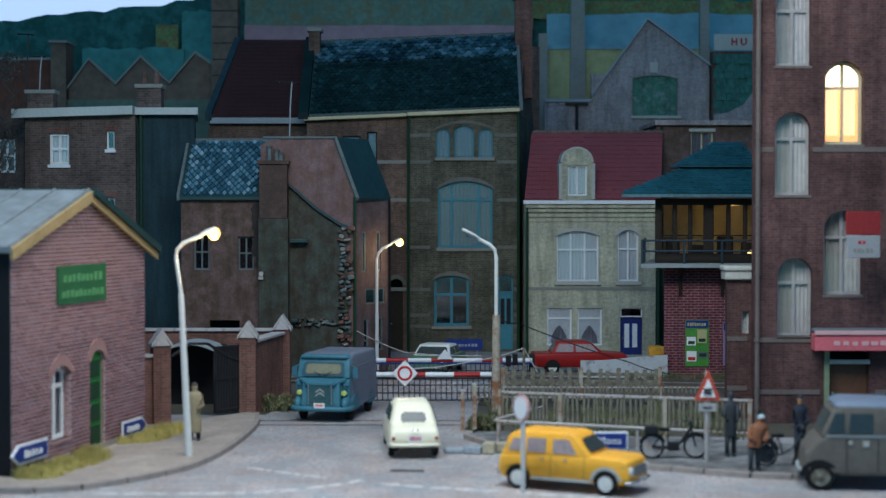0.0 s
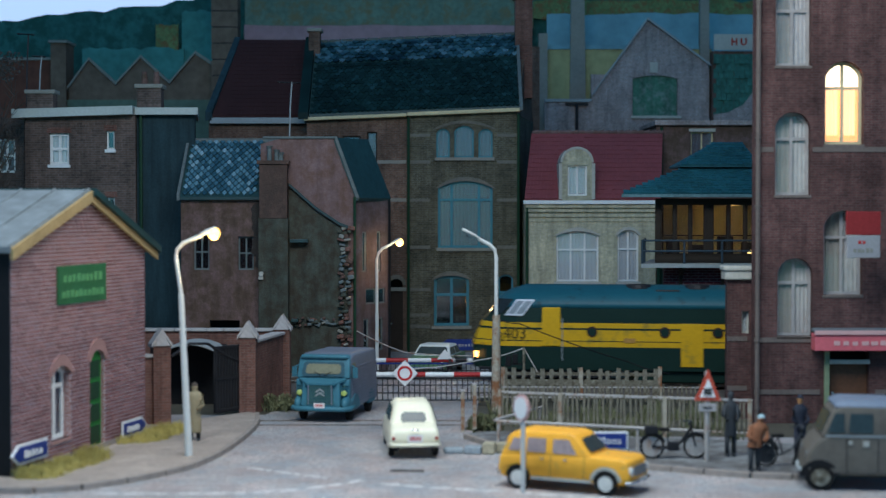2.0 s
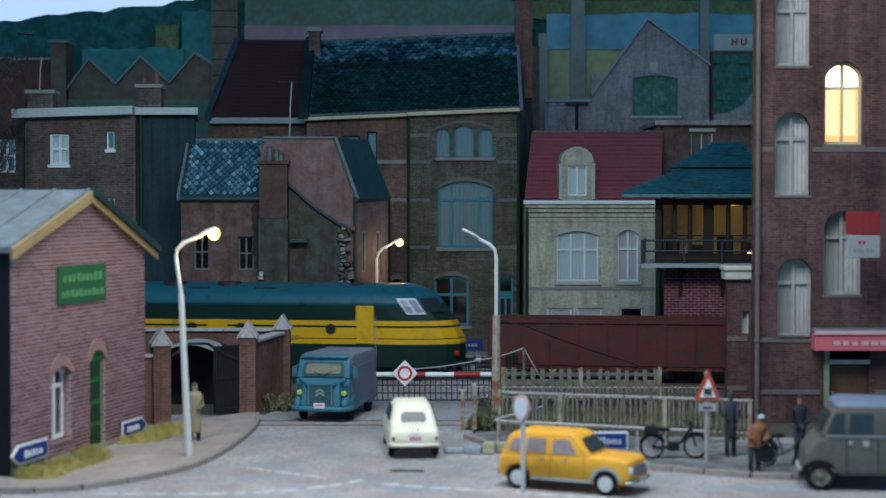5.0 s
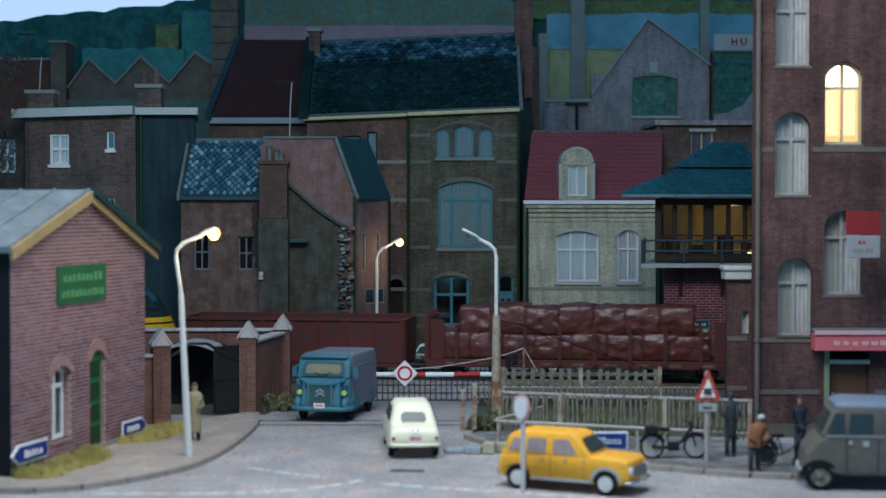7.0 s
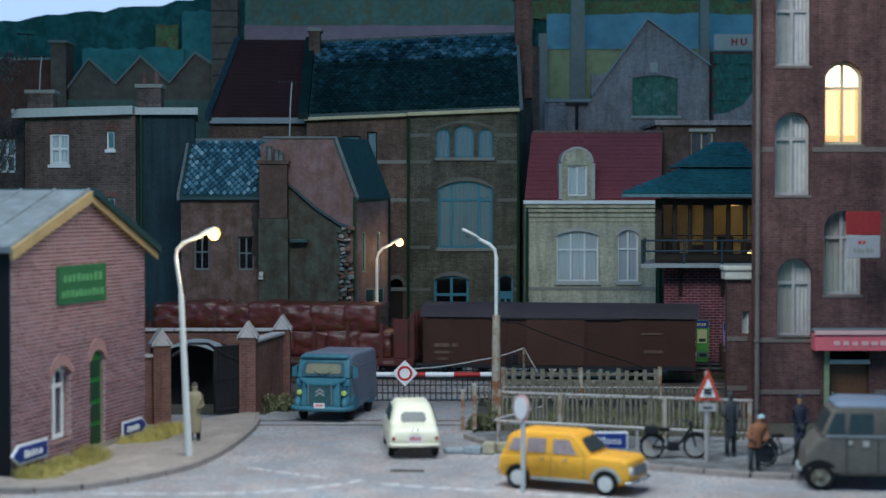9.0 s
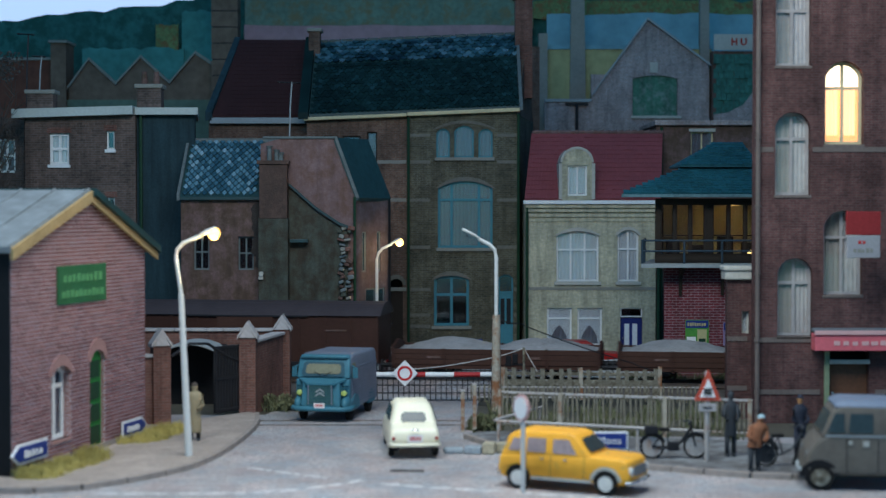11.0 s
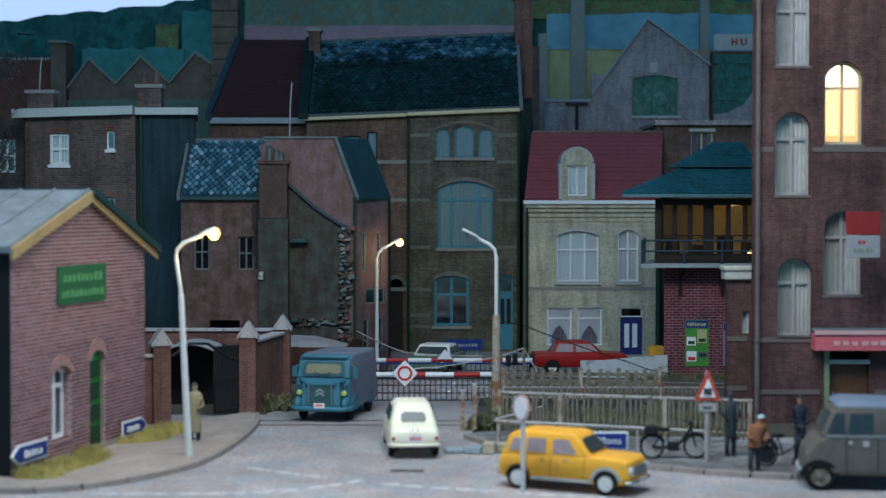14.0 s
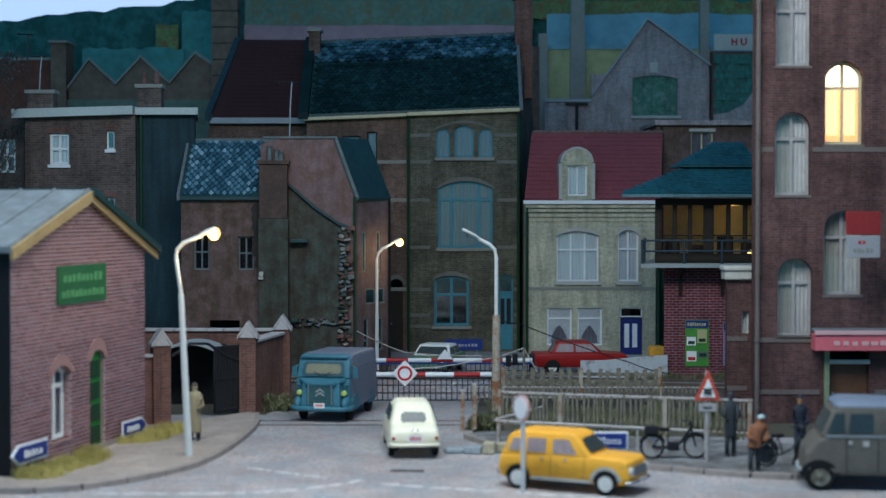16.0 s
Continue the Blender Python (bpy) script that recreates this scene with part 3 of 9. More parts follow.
def corner_house():
    W = 8.03
    root = thing("brick_house", "small pink brick gabled house with grey zinc roof", "house", at(-11.0, 40.2, 0.0, 76.1))
    door = (4.35, 5.3, 0.17, 3.0, 0.3)
    win = (2.1, 3.2, 0.75, 2.75, 0.25)
    za, zb, zr, xr, dep = 5.95, 5.9, 7.38, 4.25, 11.0
    bm = nb()
    pierced(bm, 0, W, 0, 5.4, 0, 0.35, [door, win])
    prism(bm, [(0, 5.4), (W, 5.4), (W, zb), (xr, zr), (0, za)], "y", 0, 0.35)
    part("gable_wall", bm, "brick_pink", root)
    # the left side wall's dark look is put into its colour, plain black
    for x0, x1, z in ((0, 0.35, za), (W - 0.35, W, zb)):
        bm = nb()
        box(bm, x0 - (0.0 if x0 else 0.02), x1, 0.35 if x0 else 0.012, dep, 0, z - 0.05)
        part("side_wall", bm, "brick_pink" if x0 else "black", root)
    bm = nb()
    prism(bm, [(0, 0), (W, 0), (W, zb), (xr, zr), (0, za)], "y", dep, dep + 0.35)
    part("back_wall", bm, "brick_pink", root)
    lx, rx = -0.2, W + 0.6
    sl, sr = (zr - za) / xr, (zr - zb) / (W - xr)
    for nm, pts, mat in (("roof", [(lx, za + sl * lx), (xr, zr), (xr, zr + 0.16), (lx, za + sl * lx + 0.16)], "zinc_roof"),
                         ("roof", [(xr, zr), (rx, zb - sr * (rx - W)), (rx, zb - sr * (rx - W) + 0.2), (xr, zr + 0.2)], "slate")):
        bm = nb()
        prism(bm, pts, "y", -0.12 if mat == "zinc_roof" else -0.3, dep + 0.4)
        part(nm, bm, mat, root)
    k = 0
    while k < 11:
        bm = nb()
        y = -0.1 + k * 1.04
        prism(bm, [(lx, za + sl * lx + 0.16), (xr, zr + 0.16), (xr, zr + 0.21), (lx, za + sl * lx + 0.21)], "y", y, y + 0.06)
        part("roof_seam", bm, "zinc_roof", root)
        k += 1
    for pts in ([(lx, za + sl * lx - 0.18), (xr, zr - 0.18), (xr, zr + 0.12), (lx, za + sl * lx + 0.12)], [(xr, zr - 0.22), (rx, zb - sr * (rx - W) - 0.22), (rx, zb - sr * (rx - W) - 0.004), (xr, zr - 0.004)]):
        bm = nb()
        prism(bm, pts, "y", -0.2, -0.122)
        part("bargeboard", bm, "bargeboard", root, "weathered tan timber bargeboard")
    lintel(root, door, 0, "arch_brick", 0.32, 0.05, 0.12)
    lintel(root, win, 0, "arch_brick", 0.3, 0.05, 0.12)
    sill(root, win[0] - 0.02, win[1] + 0.02, win[2], 0, "arch_brick", 0.04, 0.1)
    glazed(root, win, 0, "white", (0.5,), (0.72,), bar=0.12, depth=0.2)
    for h in (door, win):
        for a, b in ((h[0], h[0] + 0.03), (h[1] - 0.03, h[1])):
            bm = nb()
            box(bm, a, b, 0.004, 0.34, h[2], h[3] - h[4])
            part("reveal", bm, "brick_pink", root)
    d = panel_door(root, (door[0] + 0.03, door[1] - 0.03, door[2], door[3]), 0, "green_paint", depth=0.1)
    for i in range(4):
        bm = nb()
        z = 0.35 + i * 0.62
        box(bm, door[0] + 0.18, door[1] - 0.18, 0.06, 0.1, z, z + 0.48, bevel=0.008)
        part("panel", bm, "green_pipe", d)
    bm = nb()
    box(bm, 0, W, -0.05, 0.02, 0, 0.3)
    part("plinth", bm, "kerb", root)
    return root


CORNER = corner_house()


# the old roof line sags towards one end
LEAN = Matrix(((1, 0, 0, 0), (0, 1, 0, 0), (0.041, 0, 1, 0.062), (0, 0, 0, 1)))


def tall_house():
    Y = 77.0
    root = thing("town_house", "tall olive brick town house with black slate roof", "house", at(0, Y, 0))
    holes = [(-0.33, 0.33, 9.5, 10.9, 0.25), (0.55, 1.5, 9.5, 11.05, 0.28), (1.72, 2.42, 9.5, 10.9, 0.25),
             (-0.25, 2.42, 5.1, 8.35, 0.35), (-0.44, 1.27, 1.3, 3.75, 0.2), (2.7, 3.42, 0.12, 3.8, 0.2)]
    shell(root, -1.62, 3.62, 0, 8, 11.66, "brick_olive", holes, rake_r=-1.2)
    bm = nb()
    prism(bm, [(0.36, 11.6), (7.6, 11.6), (4.0, 15.5)], "x", 3.4, 3.6)
    bmesh.ops.transform(bm, matrix=Matrix(((1, 0.16, 0, 0), (0, 1, 0, 0), (0, 0, 1, 0), (0, 0, 0, 1))), verts=bm.verts)
    part("gable", bm, "brick_brown", root)
    for h in holes[:3]:
        glazed(root, h, 0, "teal_paint", (), (), bar=0.08, curtain="curtain_grey")
    glazed(root, holes[3], 0, "teal_paint", (0.25, 0.75), (0.72,), bar=0.12, curtain="curtain_grey")
    glazed(root, holes[4], 0, "teal_paint", (0.5,), (0.62,), bar=0.13, curtain=None, pane="glass_dark")
    d = panel_door(root, holes[5], 0, "teal_paint", [(0.15, 0.42, 0.45, 0.9, "dark_room"), (0.56, 0.84, 0.45, 0.9, "dark_room")], transom=0.9)
    glazed(root, (2.7, 3.42, 2.9, 3.8, 0.2), 0, "teal_paint", (), (), bar=0.08, curtain=None, pane="glass_dark")
    for h in holes[3:5]:
        lintel(root, h, 0, "band_olive")
    lintel(root, (-0.4, 2.5, 9.5, 11.15, 0.3), 0, "band_olive", 0.15)
    for x0, x1, z in ((-0.4, 2.5, 9.5), (-0.32, 2.5, 5.1), (-0.55, 1.4, 1.3)):
        sill(root, x0, x1, z, 0, "stone_dark")
    for z in (10.5, 9.2, 7.35, 5.05, 3.0, 1.75, 1.2):
        for x0, x1 in ((-1.62, -0.62), (2.62 if z > 4 else 3.44, 3.62)):
            band(root, x0, x1, z, 0.16, 0, "band_olive")
    downpipe(root, -1.68, -0.12, 0, 11.5)
    downpipe(root, 3.66, -0.12, 0, 11.6)
    bm = nb()
    box(bm, -1.75, 3.75, -0.4, 0.3, 11.5, 11.68, bevel=0.03)
    bmesh.ops.transform(bm, matrix=LEAN, verts=bm.verts)
    part("gutter", bm, "cream_trim", root)
    # the lower brown wing of the same terrace
    wing = thing("terrace_house", "brown brick terrace house under the black slate roof", "house", at(0, Y, 0))
    hw = [(-6.0, -5.1, 9.3, 10.55), (-4.9, -4.0, 9.3, 10.55), (-3.7, -3.2, 9.3, 10.75), (-2.6, -1.95, 0.1, 3.6, 0.32)]
    shell(wing, -6.62, -1.64, 0.05, 8, 11.42, "brick_brown", hw)
    for h in hw[:3]:
        glazed(wing, h, 0.05, "wood_dark", (), (), curtain="curtain_grey")
    panel_door(wing, hw[3], 0.05, "wood_dark", transom=0.6)
    lintel(wing, hw[3], 0.05, "band_olive", 0.2)
    for z in (9.2, 7.35, 3.0):
        band(wing, -3.2, -1.78, z, 0.17, 0.05, "stone_dark")
    bm = nb()
    box(bm, -6.75, -1.76, -0.4, 0.3, 11.48, 11.64, bevel=0.03)
    bmesh.ops.transform(bm, matrix=LEAN, verts=bm.verts)
    part("gutter", bm, "cream_trim", wing)
    # roof over both
    roof = thing("slate_roof", "long black slate roof with slates painted shiny-pale near its ridge", "roof", at(0, Y, 0))
    bm = nb()
    slab_roof(bm, -6.5, 3.75, -0.2, 11.66, 4.0, 15.6, 0.12)
    slab_roof(bm, -6.5, 3.75, 8.2, 11.66, 4.0, 15.6, 0.12)
    bmesh.ops.transform(bm, matrix=LEAN, verts=bm.verts)
    part("deck", bm, "slate", roof)
    bm = nb()
    shingles(bm, -6.45, 3.7, -0.25, 11.8, 2.6, 14.46, 0.27, 0.235, 0.02, True, 0.25)
    bmesh.ops.transform(bm, matrix=LEAN, verts=bm.verts)
    tagged(part("slate_covering", bm, "slate_worn", roof, "rows of dark pointed slates"), kind="stuff")
    # upper courses: their shine is painted as lighter colour
    bm = nb()
    shingles(bm, -6.45, 3.7, 2.6, 14.46, 3.95, 15.73, 0.31, 0.25, 0.045, True, 0.3)
    bmesh.ops.transform(bm, matrix=LEAN, verts=bm.verts)
    tagged(part("upper_slate_covering", bm, "slate_upper_shine", roof, "slates below the ridge, coloured paler for their shine"), kind="stuff")
    for k in range(16):
        bm = nb()
        box(bm, -6.45 + k * 0.64, -6.45 + k * 0.64 + 0.6, 3.85, 4.15, 15.65, 15.8, bevel=0.03)
        bmesh.ops.transform(bm, matrix=LEAN, verts=bm.verts)
        part("ridge_tile", bm, "slate", roof)
    for nm, a, b, mat in (("parapet", -7.0, -6.52, "slate_worn"), ("verge_flashing", 3.7, 3.86, "frame_dim")):
        bm = nb()
        th = 0.22 if nm == "parapet" else 0.06
        prism(bm, [(-0.45, 11.55), (4.0, 15.68), (4.0, 15.78 + th), (-0.45, 11.65 + th)], "x", a, b)
        bmesh.ops.transform(bm, matrix=LEAN, verts=bm.verts)
        part(nm, bm, mat, roof)
    return root


tall_house()


def dark_roof_house():
    root = thing("terrace_house", "brick terrace house with a dark red tiled roof", "house", at(0, 78.5, 0))
    shell(root, -11.6, -6.75, 0, 7, 11.4, "brick_brown")
    bm = nb()
    loft(bm, [[(-11.4, -0.3, 11.5), (-6.78, -0.3, 11.5), (-6.78, 7.2, 11.5), (-11.4, 7.2, 11.5)], [(-11.4, -0.3, 11.65), (-6.78, -0.3, 11.65), (-6.78, 7.2, 11.65), (-11.4, 7.2, 11.65)],
              [(-10.5, 3.7, 15.75), (-6.78, 3.7, 15.75), (-6.78, 3.9, 15.75), (-10.5, 3.9, 15.75)]])
    part("roof", bm, "tile_dark", root)
    bm = nb()
    loft(bm, [[(-11.72, -0.4, 11.35), (-11.4, -0.4, 11.35), (-11.4, -0.4, 11.78), (-11.72, -0.4, 11.78)], [(-10.8, 3.8, 15.5), (-10.48, 3.8, 15.5), (-10.48, 3.8, 15.92), (-10.8, 3.8, 15.92)]])
    part("verge", bm, "plaster_blue", root)
    bm = nb()
    shingles(bm, -10.6, -6.8, -0.32, 11.64, 3.7, 15.76, 0.22, 0.3, 0.012, False, 0.1, None, False)
    tagged(part("tile_covering", bm, "tile_dark", root, "rows of dark red tiles"), kind="stuff")
    bm = nb()
    box(bm, -11.5, -6.78, -0.4, 0.0, 11.2, 11.5, bevel=0.03)
    part("gutter", bm, "zinc", root)
    return root


dark_roof_house()


def chimney(name, x, y, z0, z1, w, d, mat, label, pots=0):
    root = thing(name, label, "chimney", at(x, y, z0))
    bm = nb()
    box(bm, -w / 2, w / 2, -d / 2, d / 2, 0, z1 - z0)
    part("shaft", bm, mat, root)
    bm = nb()
    box(bm, -w / 2 - 0.1, w / 2 + 0.1, -d / 2 - 0.1, d / 2 + 0.1, z1 - z0, z1 - z0 + 0.18, bevel=0.04)
    part("cap", bm, "stone_dark", root)
    for i in range(pots):
        bm = nb()
        px = (i - (pots - 1) / 2) * w / pots
        tube(bm, [(px, 0, z1 - z0 + 0.18), (px, 0, z1 - z0 + 0.75)], [0.16, 0.12], 10)
        part("pot", bm, "plaster_red", root)
    return root


chimney("chimney", 4.08, 80.6, 12.6, 17.6, 0.86, 0.9, "brick_wall", "tall brown brick chimney on the slate roof", 1)
chimney("chimney", -6.5, 80.6, 13.0, 15.95, 0.56, 0.9, "brick_brown", "brown brick chimney between the two roofs", 0)


def grey_house():
    root = thing("town_house", "grey-brown brick town house with flat roof and white fascia", "house", at(0, 68, 0))
    holes = [(-16.9, -16.05, 8.9, 10.25), (-14.45, -14.1, 9.55, 10.35), (-14.42, -14.1, 6.9, 7.5)]
    shell(root, -17.95, -13.2, 0, 8, 11.1, "brick_grey", holes)
    glazed(root, holes[0], 0, "white", (0.5,), (0.5,), bar=0.12, curtain="curtain")
    for h in holes[1:]:
        glazed(root, h, 0, "white", (), (), bar=0.07, curtain=None, pane="glass_dark")
    for h in holes:
        sill(root, h[0] - 0.06, h[1] + 0.06, h[2], 0, "white", 0.1, 0.14)
        band(root, h[0] - 0.1, h[1] + 0.1, h[3], 0.24, 0, "brick_wall", 0.02, "lintel")
    bm = nb()
    prism(bm, [(-18.4, 10.88), (-13.25, 11.04), (-13.25, 11.4), (-18.4, 11.26)], "y", -0.45, 8)
    part("fascia", bm, "gutter", root)
    root2 = thing("house_extension", "blue-grey rendered extension with flat roof", "house", at(0, 68.25, 0))
    shell(root2, -13.19, -10.7, 0, 5, 11.1, "plaster_blue", rake_r=1.0)
    bm = nb()
    prism(bm, [(-13.2, -0.4), (-10.5, -0.4), (-11.3, 5), (-13.2, 5)], "z", 11.04, 11.34)
    part("fascia", bm, "gutter", root2)
    downpipe(root2, -13.0, -0.12, 0, 11.2)
    chimney("chimney", -12.92, 70, 11.2, 12.3, 1.05, 0.8, "brick_grey", "stone-capped chimney with red pots on the flat roof", 2)
    chimney("chimney", -17.7, 70, 11.2, 12.05, 1.15, 0.8, "brick_grey", "grey chimney with bent metal aerial on flat roof", 0)
    low = thing("rear_house", "dim grey house with white sash window behind", "house", at(0, 70, 0))
    h = (-19.7, -18.9, 8.6, 10.1)
    shell(low, -22.5, -18.5, 0, 6, 11.0, "brick_grey", [h])
    glazed(low, h, 0, "white", (0.5,), (0.5,), bar=0.1)


grey_house()


def ruined_house():
    root = thing("ruined_house", "half-demolished house with stained plaster and slate roofs", "house", at(0, 66, 0))
    hl = [(-10.4, -9.75, 4.45, 5.95), (-8.55, -7.9, 4.45, 5.85), (-9.75, -8.5, 1.9, 2.35)]
    bm = nb()
    pierced(bm, -10.93, -7.6, 0, 7.35, 0, 0.35, hl)
    part("front_wall", bm, "plaster_red", root)
    # near-black sheet in place of the shaded room behind this front
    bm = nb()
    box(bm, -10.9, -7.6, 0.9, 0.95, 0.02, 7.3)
    part("dark_backing", bm, "dark_room", root)
    for h in hl[:2]:
        glazed(root, h, 0, "frame_dim", (0.5,), (0.5,), bar=0.07, curtain=None, pane="glass_dark")
    # gable that was laid bare
    bm = nb()
    prism(bm, [(-7.6, 0), (-3.63, 0), (-3.63, 7.5), (-4.45, 9.95), (-6.7, 9.95), (-7.6, 9.7)], "y", -0.02, 0.35)
    part("gable_wall", bm, "plaster_pink", root, "bare pink plaster gable with stains")
    # lower outline of the vanished neighbour, in grey render
    bm = nb()
    prism(bm, [(-6.42, 0), (-3.95, 0), (-3.95, 6.0), (-4.4, 6.3), (-5.3, 6.9), (-6.42, 7.9)], "y", -0.12, -0.02)
    part("bare_render", bm, "plaster_grey", root, "grey render where a neighbour was torn down")
    bm = nb()
    box(bm, -7.63, -6.4, -0.7, 0, 0, 6.6, bevel=0.03)
    part("chimney_breast", bm, "plaster_grey", root, "grey rendered chimney breast")
    bm = nb()
    box(bm, -7.6, -6.44, -0.62, 0, 6.6, 8.85, bevel=0.03)
    box(bm, -7.68, -6.36, -0.7, 0.05, 8.85, 9.0)
    part("chimney_shaft", bm, "shaft_brown", root)
    rng = random.Random(41)
    bm = nb()
    left = [(-7.75 - rng.uniform(0.0, 0.32), 4.6 + k * 0.2) for k in range(14)]
    prism(bm, [(-7.62, 4.5)] + left[::1] + [(-7.62, 7.3)], "y", -0.03, 0.0)
    part("broken_plaster", bm, "plaster_dark", root, "dark broken plaster along the chimney")
    bm = nb()
    disc(bm, (-7.5, -0.78, 4.32), 0.1, 0.16, "y", 8)
    box(bm, -7.62, -7.42, -0.8, -0.7, 4.08, 4.22, bevel=0.02)
    part("insulator", bm, "stone", root, "small white insulator on the chimney breast")
    # right-hand flank runs back
    ang = math.degrees(math.atan2(1.6, 1.28))
    L = math.hypot(1.28, 1.6)
    fm = at(-3.63, 0, 0, ang)
    hf = [(0.39, 0.66, 4.35, 6.05), (1.32, 1.58, 4.35, 6.05), (0.6, 1.85, 2.98, 3.65), (0.45, 0.8, 1.0, 2.38), (1.38, 1.72, 1.0, 2.38)]
    bm = nb()
    pierced(bm, 0.02, L, 0, 7.5, 0.0, 0.2, hf)
    fl = part("flank_wall", bm, "plaster_mauve", root, m=fm)
    for h in hf:
        glazed(fl, h, 0, "frame_dim", (0.5,) if h[1] - h[0] > 1 else (), (), bar=0.07, depth=0.04, curtain=None, pane="glass_dark")
    # rear closure, near-black so that the flank windows look unlit
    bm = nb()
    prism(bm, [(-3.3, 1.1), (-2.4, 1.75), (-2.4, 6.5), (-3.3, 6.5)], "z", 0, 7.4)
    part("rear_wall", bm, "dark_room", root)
    bm = nb()
    tube(bm, [(-3.68, -0.1, 0), (-3.68, -0.1, 7.5)], 0.06, 8)
    part("downpipe", bm, "green_pipe", root)
    # roofs
    bm = nb()
    prism(bm, [(-0.25, 7.38), (2.6, 9.85), (2.6, 9.97), (-0.25, 7.5)], "x", -10.95, -7.6)
    part("roof", bm, "slate", root)
    bm = nb()
    prism(bm, [(0, -0.168), (0.108, 0), (0, 0.168), (-0.108, 0)], "z", 0, 0.05)
    plate = link_mesh("slate", bm, "slate_blue")
    rng = random.Random(9)
    tilt = math.degrees(math.atan2(2.47, 2.85))
    for r in range(18):
        for c in range(12):
            x, u = -10.75 + c * 0.275 + (0.1375 if r % 2 else 0), 0.2 + r * 0.2
            if x > -7.75:
                continue
            ob = new("slate", plate)
            ob.parent = root
            ob.matrix_basis = at(x, -0.25 + u * math.cos(radians(tilt)), 7.52 + u * math.sin(radians(tilt))) @ pose(0, 0, 0, tilt - 3 + rng.uniform(-3, 3), rng.uniform(-2, 2), 0)
    bm = nb()
    prism(bm, [(-0.3, 7.35), (2.6, 9.9), (2.6, 10.15), (-0.3, 7.6)], "x", -11.06, -10.94)
    part("verge", bm, "frame_dim", root)
    bm = nb()
    a, b, c, d = (-4.45, -0.1, 9.97), (-3.2, 1.7, 9.97), (-2.22, 1.7, 7.45), (-3.5, -0.1, 7.45)
    top = [bm.verts.new(p) for p in (a, b, c, d)]
    bot = [bm.verts.new((p[0] - 0.1, p[1], p[2] - 0.14)) for p in (a, b, c, d)]
    bm.faces.new(top)
    bm.faces.new(bot[::-1])
    for i in range(4):
        bm.faces.new((top[i], bot[i], bot[(i + 1) % 4], top[(i + 1) % 4]))
    part("roof", bm, "slate", root)
    bm = nb()
    loft(bm, [[(-4.54, -0.14, 10.02), (-4.42, -0.14, 10.02), (-4.42, 0.2, 10.02), (-4.54, 0.2, 10.02)], [(-3.62, -0.14, 7.46), (-3.48, -0.14, 7.46), (-3.48, 0.2, 7.46), (-3.62, 0.2, 7.46)]])
    part("verge", bm, "frame_dim", root)
    bm = nb()
    box(bm, -7.5, -4.45, -0.1, 0.3, 9.92, 10.02, bevel=0.02)
    part("coping", bm, "frame_dim", root)
    bm = nb()
    prism(bm, [(-10.9, 7.4), (-3.8, 7.4), (-4.6, 9.85), (-10.9, 9.85)], "y", 2.6, 6.5)
    part("upper_floor", bm, "plaster_red", root)
    bm = nb()
    box(bm, -11.0, -4.6, 2.5, 2.75, 9.85, 10.05)
    part("ridge", bm, "frame_dim", root)
    return root


ruined_house()


